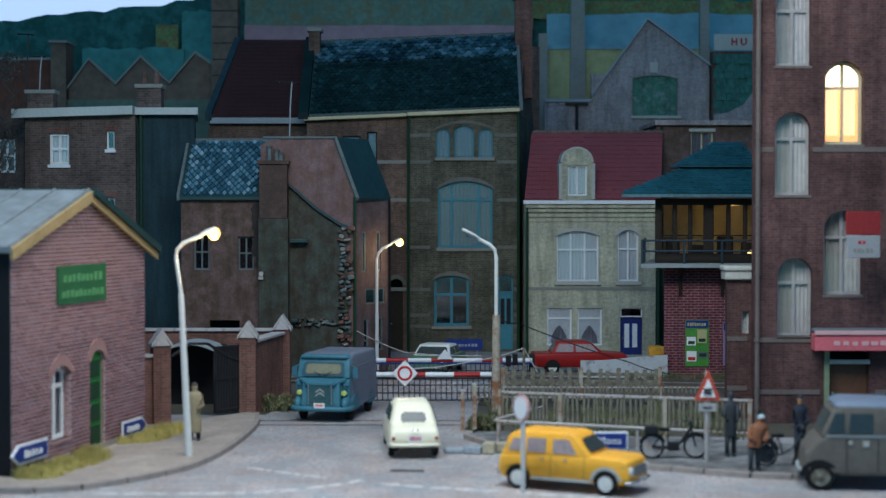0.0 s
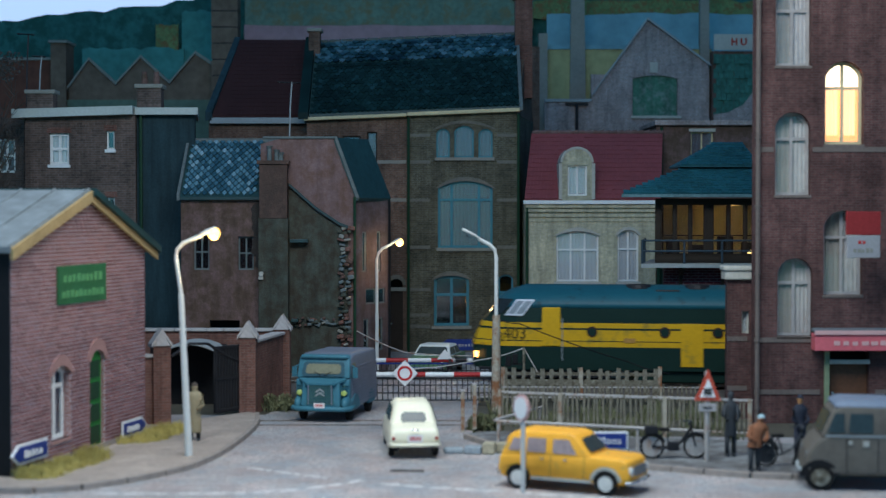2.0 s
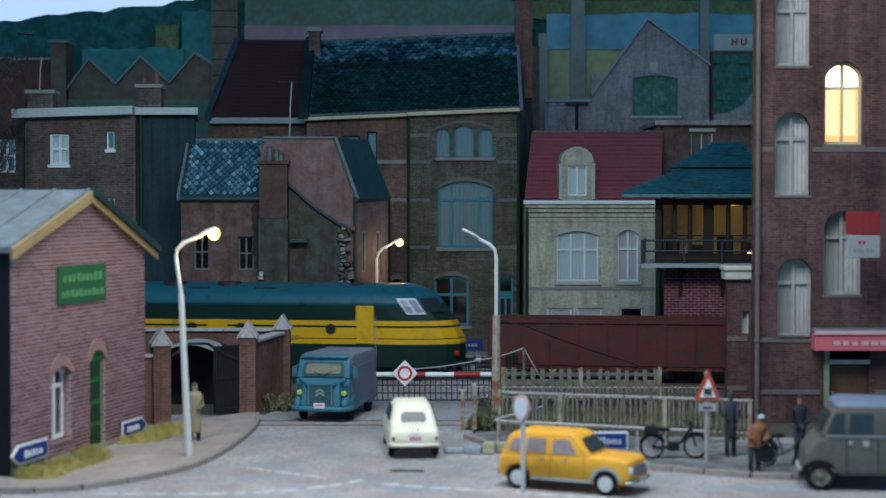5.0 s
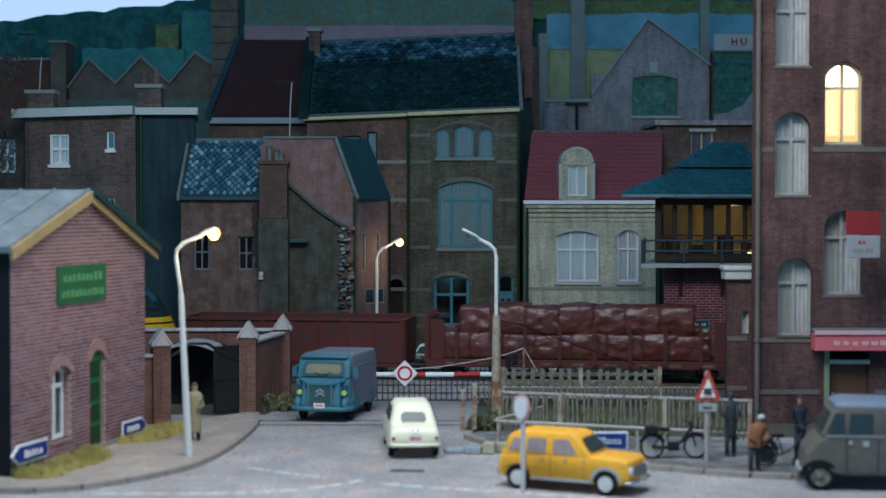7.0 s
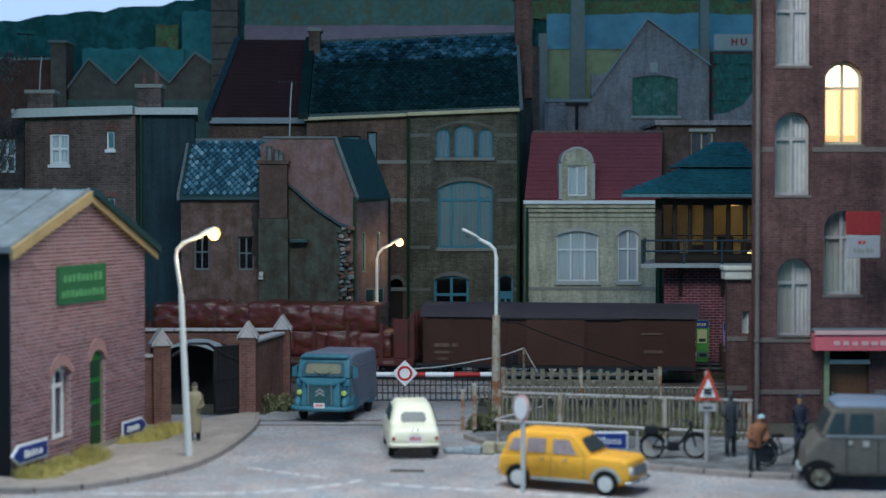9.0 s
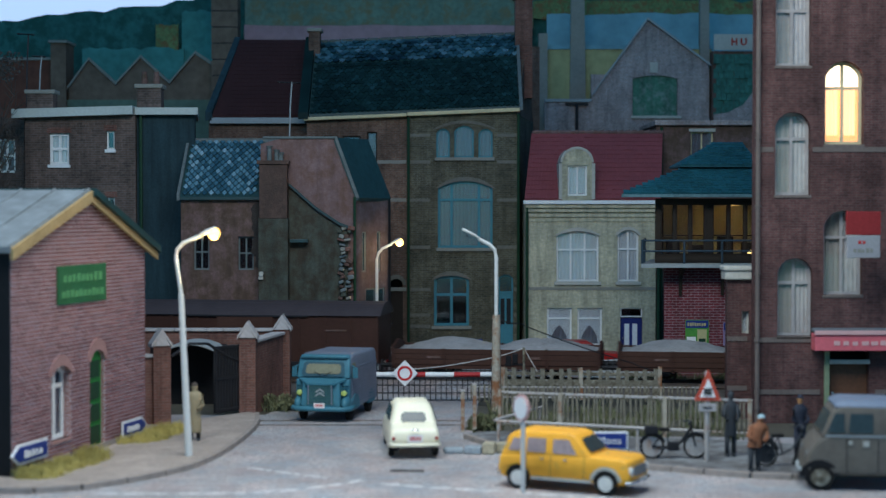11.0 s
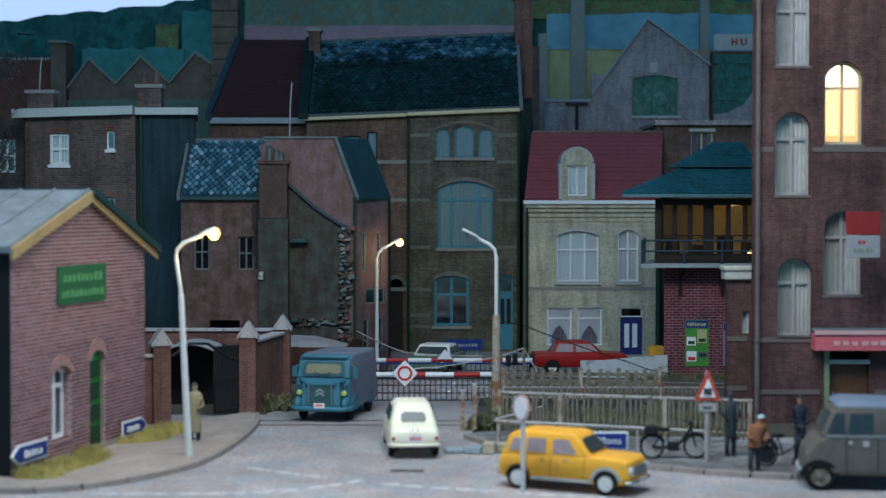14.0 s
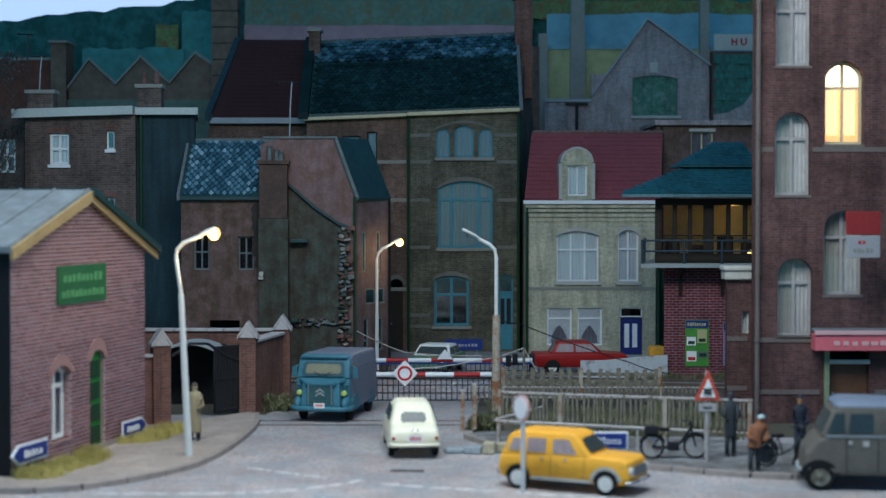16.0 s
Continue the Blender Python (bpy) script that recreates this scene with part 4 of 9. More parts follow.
def cream_house():
    root = thing("town_house", "cream brick town house with red tiled roof and dormer", "house", at(0, 75, 0))
    holes = [(5.38, 7.39, 3.55, 5.95, 0.22), (8.28, 9.28, 3.55, 6.0, 0.25), (4.93, 6.12, 0.5, 2.3), (6.38, 7.56, 0.5, 2.3), (8.42, 9.47, 0.06, 2.3)]
    shell(root, 3.92, 10.09, 0, 6, 7.25, "brick_cream", holes)
    glazed(root, holes[0], 0, "white", (0.34, 0.67), (0.63,), bar=0.09, curtain="curtain")
    glazed(root, holes[1], 0, "white", (0.5,), (0.63,), bar=0.09, curtain="curtain")
    for h in holes[2:4]:
        glazed(root, h, 0, "white", (), (0.72,), bar=0.09, curtain="curtain_grey")
        mid = (h[0] + h[1]) / 2
        for sgn in (-1, 1):
            bm = nb()
            prism(bm, [(mid, h[3] - 0.1), (mid + sgn * 0.5, h[3] - 0.1), (mid + sgn * 0.5, h[2] + 0.1), (mid + sgn * 0.4, h[2] + 0.1), (mid + sgn * 0.36, h[2] + 0.45), (mid + sgn * 0.16, h[2] + 0.8), (mid, h[2] + 0.98)], "y", 0.2, 0.215)
            part("lace_curtain", bm, "curtain", root)
    panel_door(root, holes[4], 0, "navy_paint", [(0.2, 0.42, 0.2, 0.85, "white"), (0.56, 0.78, 0.2, 0.85, "white")], transom=0.5)
    glazed(root, (8.42, 9.47, 1.86, 2.3), 0, "white", (), (), bar=0.06, curtain=None, pane="glass_dark", depth=0.1)
    for h in holes[:2]:
        lintel(root, h, 0, "stone", 0.16)
        sill(root, h[0] - 0.1, h[1] + 0.1, h[2], 0)
    band(root, 3.92, 10.09, 3.15, 0.14, 0, "stone_dark")
    for z, o in ((6.4, 0.05), (6.62, 0.1), (6.85, 0.16), (7.05, 0.22)):
        band(root, 3.9, 10.11, z, 0.14, 0, "brick_cream", o, "cornice")
    bm = nb()
    box(bm, 3.8, 10.2, -0.35, 0.3, 7.22, 7.4, bevel=0.03)
    part("gutter", bm, "white", root)
    bm = nb()
    prism(bm, [(-0.25, 7.35), (2.9, 10.6), (2.9, 10.72), (-0.25, 7.47)], "x", 3.85, 10.3)
    prism(bm, [(6.1, 7.35), (2.9, 10.6), (2.9, 10.72), (6.1, 7.47)], "x", 3.85, 10.3)
    splay = Matrix(((1, 0.16, 0, 0.04), (0, 1, 0, 0), (0, 0, 1, 0), (0, 0, 0, 1)))
    bmesh.ops.transform(bm, matrix=splay, verts=bm.verts)
    part("roof", bm, "tile_red", root)
    bm = nb()
    shingles(bm, 3.88, 10.28, -0.28, 7.47, 2.86, 10.72, 0.17, 0.3, 0.022, False, 0.15, None, False)
    bmesh.ops.transform(bm, matrix=splay, verts=bm.verts)
    tagged(part("tile_covering", bm, "tile_red", root, "rows of red roof tiles"), kind="stuff")
    for k in range(20):
        bm = nb()
        tube(bm, [(4.4 + k * 0.322, 2.9, 10.74), (4.4 + k * 0.322 + 0.3, 2.9, 10.77)], [0.09, 0.13], 8)
        part("ridge_tile", bm, "plaster_pink", root)
    dorm = (5.88, 6.8, 7.62, 9.05)
    bm = nb()
    pierced(bm, 5.62, 7.02, 7.4, 9.2, -0.33, 0.2, [dorm])
    prism(bm, arc(5.62, 7.02, 9.2, 0.62), "y", -0.33, -0.13)
    dm = part("dormer", bm, "brick_cream", root)
    glazed(dm, dorm, -0.33, "white", (0.5,), (), bar=0.09, curtain="curtain")
    bm = nb()
    o = arc(5.52, 7.12, 9.2, 0.74)
    i = arc(5.62, 7.02, 9.2, 0.62)
    prism(bm, o + i[::-1], "y", -0.38, 2.2)
    part("dormer_roof", bm, "stone", root)
    for x0, x1 in ((5.47, 5.62), (7.02, 7.17)):
        bm = nb()
        box(bm, x0, x1, -0.36, 1.8, 7.45, 9.15)
        part("dormer_cheek", bm, "stone", root)
    downpipe(root, 3.98, -0.12, 0, 7.2)
    downpipe(root, 10.2, -0.12, 0, 7.2)
    side = thing("brick_house", "mauve brick house behind the signal box", "house", at(0, 78, 0))
    h = (12.2, 13.3, 9.6, 10.8)
    shell(side, 10.5, 17.5, 0, 6, 11.1, "plaster_red", [h])
    glazed(side, h, 0, "cream_trim", (0.5,), (), curtain="curtain_grey")
    sill(side, 12.1, 13.4, 10.95, 0, "stone")
    downpipe(side, 10.75, -0.12, 0, 11)
    bm = nb()
    box(bm, 10.4, 17.6, -0.3, 6, 11.1, 11.35, bevel=0.03)
    part("eaves", bm, "brick_mauve", side)
    # added brown filler stands in for the dark gap between the houses
    gap = thing("gap_filler", "dark filler in the gap between the two houses", "wall", at(0, 88, 0), kind="structure")
    bm = nb()
    box(bm, 4.9, 5.36, 0, 0.4, 0, 16.0)
    part("wall_piece", bm, "brick_brown", gap)
    return root


cream_house()


M["haze_zinc"] = paint("haze_zinc", (0.10, 0.19, 0.21), var=0.4, grain=6)


def signal_box():
    root = thing("signal_box", "raised signal box with teal roof on red brick base", "signal box", at(0, 64, 0))
    bm = nb()
    prism(bm, [(8.95, 0), (13.2, 0), (13.2, 4), (9.7, 4)], "z", 0, 4.66)
    part("base", bm, "brick_red", root)
    bm = nb()
    prism(bm, [(7.88, -1.15), (13.6, -1.15), (13.6, 4.2), (8.95, 4.2)], "z", 4.66, 4.82)
    part("platform", bm, "zinc", root)
    holes = [(8.75 + i * 0.62, 9.3 + i * 0.62, 5.15, 7.2) for i in range(3)] + [(10.85 + i * 0.68, 11.45 + i * 0.68, 5.15, 7.2) for i in range(3)]
    bm = nb()
    pierced(bm, 8.55, 13.3, 4.82, 7.42, -0.35, 0.15, holes)
    part("cabin_front", bm, "wood_dark", root)
    for h in holes:
        glazed(root, h, -0.35, "wood_dark", (), (0.38,), bar=0.05, depth=0.04, curtain=None, pane="glass")
    for x0, x1 in ((8.55, 8.7), (13.15, 13.3)):
        bm = nb()
        lean = 0.72 if x0 < 9 else 0.0
        prism(bm, [(x0, -0.2), (x1, -0.2), (x1 + lean, 3.6), (x0 + lean, 3.6)], "z", 4.82, 7.42)
        part("cabin_side", bm, "wood_dark", root)
    bm = nb()
    box(bm, 9.4, 13.15, 3.4, 3.6, 4.82, 7.42)
    part("cabin_back", bm, "cream_trim", root)
    bm = nb()
    loft(bm, [[(7.12, -1.2, 7.5), (14.4, -1.2, 7.5), (14.4, 4.6, 7.5), (8.4, 4.6, 7.5)], [(7.12, -1.2, 7.62), (14.4, -1.2, 7.62), (14.4, 4.6, 7.62), (8.4, 4.6, 7.62)],
              [(9.75, 0.3, 8.62), (12.6, 0.3, 8.62), (12.6, 3.0, 8.62), (9.75, 3.0, 8.62)]])
    part("lower_roof", bm, "slate_teal", root)
    bm = nb()
    loft(bm, [[(9.6, 0.1, 8.7), (12.8, 0.1, 8.7), (12.8, 3.2, 8.7), (9.6, 3.2, 8.7)], [(9.6, 0.1, 8.78), (12.8, 0.1, 8.78), (12.8, 3.2, 8.78), (9.6, 3.2, 8.78)],
              [(11.2, 1.6, 9.75), (12.4, 1.6, 9.75), (12.4, 1.7, 9.75), (11.2, 1.7, 9.75)]])
    part("upper_roof", bm, "slate_teal", root)
    rt = random.Random(21)
    for name, lo, hi, rows in (("lower_tiles", (7.12, 14.4, -1.2, 7.62), (9.75, 12.6, 0.3, 8.62), 10), ("upper_tiles", (9.6, 12.8, 0.1, 8.78), (11.2, 12.4, 1.6, 9.75), 8)):
        bm = nb()
        for r in range(rows):
            u = r / rows
            x0, x1, y, z = (a + (b - a) * u for a, b in zip(lo, hi))
            k = (hi[3] - lo[3]) / (hi[2] - lo[2])
            x = x0 + 0.02 * (r % 2) + 0.05
            while x < x1 - 0.1:
                e, h = min(x + 0.25, x1 - 0.04), rt.uniform(0.02, 0.075)
                prism(bm, [(y - 0.01, z - 0.02), (y + 0.2, z + 0.2 * k - 0.02), (y + 0.2, z + 0.2 * k + 0.01), (y - 0.03, z + h)], "x", x, e)
                x += 0.28
        tagged(part(name, bm, "slate_teal", root, "uneven rows of teal tiles"), kind="stuff")
    bm = nb()
    box(bm, 7.08, 14.4, -1.27, -1.205, 7.46, 7.58, bevel=0.015)
    part("eaves_board", bm, "haze_zinc", root, "pale eaves edge")
    rail = thing("balcony_rail", "black metal railing round the signal box platform", "railing", at(0, 64, 4.82))
    for z in (0.5, 0.92):
        bm = nb()
        tube(bm, [(8.45, 2.0, z), (7.93, -1.1, z), (13.5, -1.1, z)], 0.045, 6)
        part("rail", bm, "rail_blue", rail)
    for x, y in ((7.93, -1.1), (8.2, 0.4), (9.6, -1.1), (11.1, -1.1), (12.5, -1.1), (13.5, -1.1)):
        bm = nb()
        tube(bm, [(x, y, -0.02), (x, y, 0.95)], 0.05, 6)
        part("post", bm, "rail_blue", rail)
    for x in (9.6, 11.3, 12.9):
        bm = nb()
        prism(bm, [(0, 4.66), (-1.0, 4.66), (-1.0, 4.56), (-0.25, 4.3), (-0.12, 3.5), (0, 3.5)], "x", x - 0.06, x + 0.06)
        part("bracket", bm, "wood_dark", root)
    bm = nb()
    disc(bm, (11.9, 1.0, 7.2), 0.3, 0.12, "z", 14)
    part("ceiling_lamp", bm, "cabin_lamp", root, "glowing warm ceiling lamp")
    bm = nb()
    bmesh.ops.create_uvsphere(bm, u_segments=10, v_segments=8, radius=0.14, matrix=Matrix.Translation((12.45, -0.05, 5.2)))
    part("desk_lamp", bm, "cabin_lamp", root, "small glowing desk lamp")
    bm = nb()
    box(bm, 9.3, 13.15, 1.6, 3.4, 7.36, 7.42)
    part("ceiling_board", bm, "cream_trim", root)
    for x, w, h in ((9.2, 0.5, 0.9), (10.2, 0.7, 0.7), (11.3, 0.6, 1.05), (12.3, 0.5, 0.8)):
        bm = nb()
        box(bm, x, x + w, 0.8, 1.3, 4.82, 4.82 + h, bevel=0.03)
        part("lever_frame", bm, "wood_dark", root)
    lamp = new("cabin_light", bpy.data.lights.new("cabin_light", "POINT"))
    lamp.data.energy, lamp.data.color, lamp.data.shadow_soft_size = 0.0042, (1.0, 0.68, 0.28), 0.2 * S
    lamp.matrix_basis = at(11.9, 64.9, 6.9)
    return root


signal_box()


M["wagon_door"] = paint("wagon_door", (0.14, 0.065, 0.035), var=0.3, rough=0.5)


def corner_block():
    Y = 51.5
    root = thing("tall_brick_building", "tall dark brick corner building with arched windows", "building", at(0, Y, 0))
    holes = [(10.8, 11.95, 11.65, 14.3, 0.5), (10.8, 11.95, 7.45, 10.15, 0.5), (10.9, 12.05, 2.85, 5.4, 0.5),
             (12.4, 13.67, 9.1, 11.8, 0.5), (12.4, 13.67, 4.2, 6.95, 0.5), (12.6, 13.9, 0.17, 2.45)]
    shell(root, 10.15, 17, 0, 5, 17.5, "brick_dark", holes, th=0.5, rake_l=1.2)
    for i, h in enumerate(holes[:5]):
        glazed(root, h, 0, "cream_trim" if i == 3 else "frame_dull", (0.5,), (0.68,), bar=0.1, depth=0.3, curtain=None if i == 3 else "curtain_warm", back=0.12, pane="glass_clear")
        sill(root, h[0] - 0.03, h[1] + 0.03, h[2], 0, "band_dull", 0.03, 0.1)
        if i != 3:
            bm = nb()
            w = h[1] - h[0]
            n = 6
            pts = [(h[0] + w * (0.56 + 0.36 * k / n), 0.385 + 0.02 * (k % 2)) for k in range(n + 1)]
            prism(bm, pts + [(p, q + 0.012) for p, q in pts[::-1]], "z", h[2] + 0.1, h[3] - 0.35)
            part("net_curtain", bm, "net_dull", root, "white net curtain drawn to one side")
    panel_door(root, holes[5], 0, "wagon_door", transom=0.5, depth=0.25)
    for z, x0, x1 in ((0.95, 10.15, 12.3), (0.95, 14.1, 17), (2.65, 10.15, 17), (8.85, 10.15, 10.74), (8.85, 12.02, 17)):
        band(root, x0, x1, z, 0.16, 0, "band_dull", 0.03)
    downpipe(root, 10.22, -0.14, 0, 16, "band_dull", 0.08)
    an = thing("annex", "low dark brick annex with pale coping", "building", at(0, 52.6, 0))
    h = (9.95, 10.2, 2.85, 3.6)
    shell(an, 9.46, 10.6, 0, 1.6, 4.65, "brick_dark", [h], rake_l=0.4)
    glazed(an, h, 0, "stone", (), (), bar=0.06, curtain="curtain")
    bm = nb()
    box(bm, 9.36, 10.62, -0.15, 0.6, 4.65, 4.95, bevel=0.04)
    box(bm, 9.3, 10.62, -0.22, 0.6, 4.95, 5.1, bevel=0.04)
    part("coping", bm, "stone", an)
    for z in (0.95, 2.6):
        band(an, 9.46, 10.13, z, 0.16, 0, "band_dull", 0.03)
    return root


corner_block()
# lit window: the room's lamplight is put into glowing curtains, blind and pane
M["lit_curtain"] = glow("lit_curtain", (1.0, 0.60, 0.33), 1.7)
M["lit_edge"] = glow("lit_edge", (1.0, 0.45, 0.18), 1.5)
M["lit_pane"] = glow("lit_pane", (1.0, 0.84, 0.64), 3.2)


def lit_window():
    ob = thing("lit_blind", "warm lit blind behind the arched window", "blind", at(0, 52.15, 0))
    bm = nb()
    box(bm, 12.35, 13.72, 0.1, 0.12, 11.0, 11.85)
    part("upper_pane", bm, "lit_pane", ob, "bright upper pane")
    for x0, x1 in ((12.52, 12.98), (13.07, 13.55)):
        bm = nb()
        n = 8
        pts = [(x0 + (x1 - x0) * k / n, 0.05 * (k % 2)) for k in range(n + 1)]
        prism(bm, pts + [(x, y + 0.02) for x, y in pts[::-1]], "z", 9.42, 11.0)
        part("curtain", bm, "lit_curtain", ob)
    bm = nb()
    box(bm, 12.35, 13.72, 0.14, 0.16, 9.05, 11.0)
    part("blind", bm, "lit_edge", ob, "deep orange lit blind")


lit_window()


# ---- distance ----
def backdrop():
    M["hill"] = paint("hill", (0.03, 0.14, 0.122), var=0.5, grain=2.2, big=0.3, bump=0, stain=(0.016, 0.085, 0.07), amount=0.44)
    M["hill_band"] = paint("hill_band", (0.15, 0.205, 0.08), var=0.5, grain=5.0, big=1.1, bump=0, stain=(0.21, 0.12, 0.05), amount=0.42, spread=0.1)
    M["haze_blue"] = paint("haze_blue", (0.18, 0.36, 0.41), var=0.3, grain=1.0, big=0.2, bump=0)
    M["factory"] = paint("factory", (0.165, 0.112, 0.078), var=0.4, grain=2)
    M["yellow_wall"] = paint("yellow_wall", (0.40, 0.39, 0.19), var=0.25, grain=2)
    M["board_green"] = paint("board_green", (0.06, 0.17, 0.115), var=0.45, big=1.2, stain=(0.17, 0.25, 0.21), amount=0.34, spread=0.2, streak=0.3)
    M["shingle_teal"] = paint("shingle_teal", (0.04, 0.14, 0.108), var=0.5, grain=4, big=1.0)
    M["teal_far"] = paint("teal_far", (0.06, 0.24, 0.21), var=0.4, grain=1.5, big=0.3, bump=0)
    M["pink_far"] = paint("pink_far", (0.42, 0.25, 0.26), var=0.2, grain=2, bump=0)
    M["orange_far"] = paint("orange_far", (0.15, 0.055, 0.035), var=0.35, grain=2, big=0.5, bump=0)
    M["wall_greenish"] = paint("wall_greenish", (0.12, 0.165, 0.12), var=0.3, grain=2)
    M["slope_far"] = paint("slope_far", (0.15, 0.225, 0.165), var=0.4, grain=3.0, big=0.5, bump=0, stain=(0.20, 0.17, 0.09), amount=0.38, spread=0.15)
    rng = random.Random(3)
    bm = nb()
    top = [(-48, 16.6)] + [(-40 + i * 0.9, 17.3 + 2.6 * min(1, i / 26) + 0.16 * rng.uniform(-1, 1) + (0.12 * (i - 26) if i > 26 else 0)) for i in range(100)]
    prism(bm, [(52, -0.2), (-48, -0.2)] + top, "y", 0, 0.5)
    solo("backdrop_hill", bm, "hill", "painted dark wooded hillside behind the town", "backdrop", at(0, 99, 0), kind="structure")

    bm = nb()
    box(bm, -60, -2, 0, 0.3, 0, 34)
    solo("backdrop_sky", bm, glow("evening_sky", (0.47, 0.61, 0.82), 0.92), "plain pale blue evening sky board", "backdrop", at(0, 106, 0), kind="structure")

    def field(x0, x1, z0, z1, mat, y, label, rough=0.25):
        n = 14
        up = [(x0 + (x1 - x0) * k / n, z1 + rough * rng.uniform(-1, 1)) for k in range(n + 1)]
        dn = [(x0 + (x1 - x0) * k / n, z0 + rough * rng.uniform(-1, 1)) for k in range(n, -1, -1)]
        bm = nb()
        prism(bm, dn[::-1] + up[::-1], "y", 0, 0.12)
        solo("backdrop_field", bm, mat, label, "backdrop", at(0, y, 0), kind="structure")
    field(-12.3, 5.6, 18.2, 21.5, "slope_far", 98.6, "painted olive and rust coloured tree band")
    field(5.6, 22, 18.75, 20.0, "hill_band", 98.4, "painted olive and rust coloured tree band")
    field(-12.3, 5.5, 17.0, 18.35, "pink_far", 98.2, "painted pink factory wall", 0.05)
    field(-17.8, -16.4, 16.6, 18.4, "hill_band", 98.3, "painted yellow-green field", 0.08)
    field(-22.3, -16.0, 14.0, 16.9, "teal_far", 98.0, "painted teal meadow", 0.12)
    field(-16.2, -13.0, 16.0, 19.3, "teal_far", 98.4, "painted dark teal wood", 0.2)
    field(6.4, 22, 15.6, 19.0, "haze_blue", 97.8, "painted hazy blue roofs", 0.1)


def far_works():
    root = thing("factory", "row of saw-tooth factory gables in dull brick", "factory", at(0, 94.5, 0))
    bm = nb()
    prism(bm, [(-22.3, 8), (-12.3, 8), (-12.3, 14.6), (-14.75, 16.2), (-16.3, 14.4), (-18.0, 15.95), (-19.5, 14.35), (-21.1, 15.8), (-22.3, 14.2)], "y", 0, 1.0)
    part("front_wall", bm, "factory", root)
    bm = nb()
    box(bm, -22.4, -12.2, -0.06, 0.1, 8, 13.5)
    part("lower_wall", bm, "wall_greenish", root)
    for a, b in (((-22.4, 14.1), (-21.1, 15.85)), ((-21.1, 15.85), (-19.5, 14.4)), ((-19.5, 14.4), (-18.0, 16.0)), ((-18.0, 16.0), (-16.3, 14.45)), ((-16.3, 14.45), (-14.75, 16.25)), ((-14.75, 16.25), (-12.3, 14.6))):
        bm = nb()
        prism(bm, [a, b, (b[0], b[1] + 0.16), (a[0], a[1] + 0.16)], "y", -0.12, 0.3)
        part("verge", bm, "stone_dark", root)
    st = thing("factory_chimney", "square banded brick chimney stack", "chimney", at(0, 93.5, 0))
    for k in range(8):
        bm = nb()
        box(bm, -13.65, -12.1, 0, 1.4, 13.0 + k * 0.95, 13.0 + k * 0.95 + 0.88)
        part("shaft_section", bm, "factory", st)
        bm = nb()
        box(bm, -13.6, -12.15, 0.03, 1.37, 13.0 + k * 0.95 + 0.88, 13.0 + (k + 1) * 0.95)
        part("shaft_joint", bm, "iron", st)
    bm = nb()
    box(bm, -13.6, -12.2, 0.05, 1.3, 0, 13)
    part("shaft_base", bm, "factory", st)
    for x0, x1, z, d, mat, nm in ((-27.5, -23.5, 15.9, 95, "orange_far", "dim rust-red brick house"), (-23.3, -22.4, 16.85, 94.2, "factory", "brown banded chimney block")):
        h = thing("rear_house", nm + " behind the flat roofs", "house", at(0, d, 0))
        bm = nb()
        box(bm, x0, x1, 0, 2, 0, z)
        part("front_wall", bm, mat, h)
        for k in range(3 if x1 - x0 > 2 else 0):
            bm = nb()
            box(bm, x0 + 0.2, x0 + 0.8, -0.05, 0.05, z - 1.6 - k * 1.1, z - 0.9 - k * 1.1)
            part("window", bm, "dark_room", h)
        bm = nb()
        box(bm, x0 - 0.1, x1 + 0.1, -0.15, 2.1, z, z + 0.15)
        part("coping", bm, "stone_dark", h)
    g = thing("gabled_works", "mauve brick gabled works building with boarded green opening", "building", at(0, 92, 0))
    op = (11.0, 13.6, 12.4, 14.75, 0.2)
    bm = nb()
    pierced(bm, 8.6, 15.45, 8.0, 13.5 + 1.3, 0, 0.4, [op])
    prism(bm, [(8.6, 14.8), (15.45, 14.8), (15.35, 15.4), (11.86, 17.9), (9.55, 14.8)], "y", 0, 0.4)
    part("gable_wall", bm, "brick_mauve", g)
    bm = nb()
    box(bm, 5.9, 8.62, 0.02, 0.4, 8.0, 13.2)
    part("side_wall", bm, "brick_mauve", g)
    bm = nb()
    box(bm, op[0], op[1], 0.15, 0.25, op[2], op[3])
    part("board", bm, "board_green", g, "green boarded-up opening")
    sill(g, op[0] - 0.1, op[1] + 0.2, op[2], 0, "stone")
    bm = nb()
    box(bm, 12.0, 12.45, -0.06, 0.1, 14.9, 15.5)
    part("keystone", bm, "stone", g)
    for a, b in (((8.6, 13.5), (11.86, 17.95)), ((11.86, 17.95), (15.5, 15.28))):
        bm = nb()
        prism(bm, [a, b, (b[0], b[1] + 0.14), (a[0], a[1] + 0.14)], "y", -0.2, 0.6)
        part("verge", bm, "zinc", g)
    bm = nb()
    box(bm, 5.9, 8.6, -0.12, 0.5, 13.2, 13.38)
    part("coping", bm, "zinc", g)
    bm = nb()
    tube(bm, [(7.75, -0.15, 10.5), (7.75, -0.15, 13.1)], 0.09, 8)
    box(bm, 7.1, 8.4, -0.2, -0.05, 13.0, 13.15)
    part("downpipe", bm, "iron", g)
    y = thing("works_hall", "pale yellow brick hall with grey buttress columns", "building", at(0, 94.5, 0))
    bm = nb()
    box(bm, 6.1, 16.0, 0, 0.5, 8, 16.5)
    part("front_wall", bm, "yellow_wall", y)
    bm = nb()
    box(bm, 6.0, 16.1, -0.1, 0.6, 16.5, 16.75)
    part("coping", bm, "haze_blue", y)
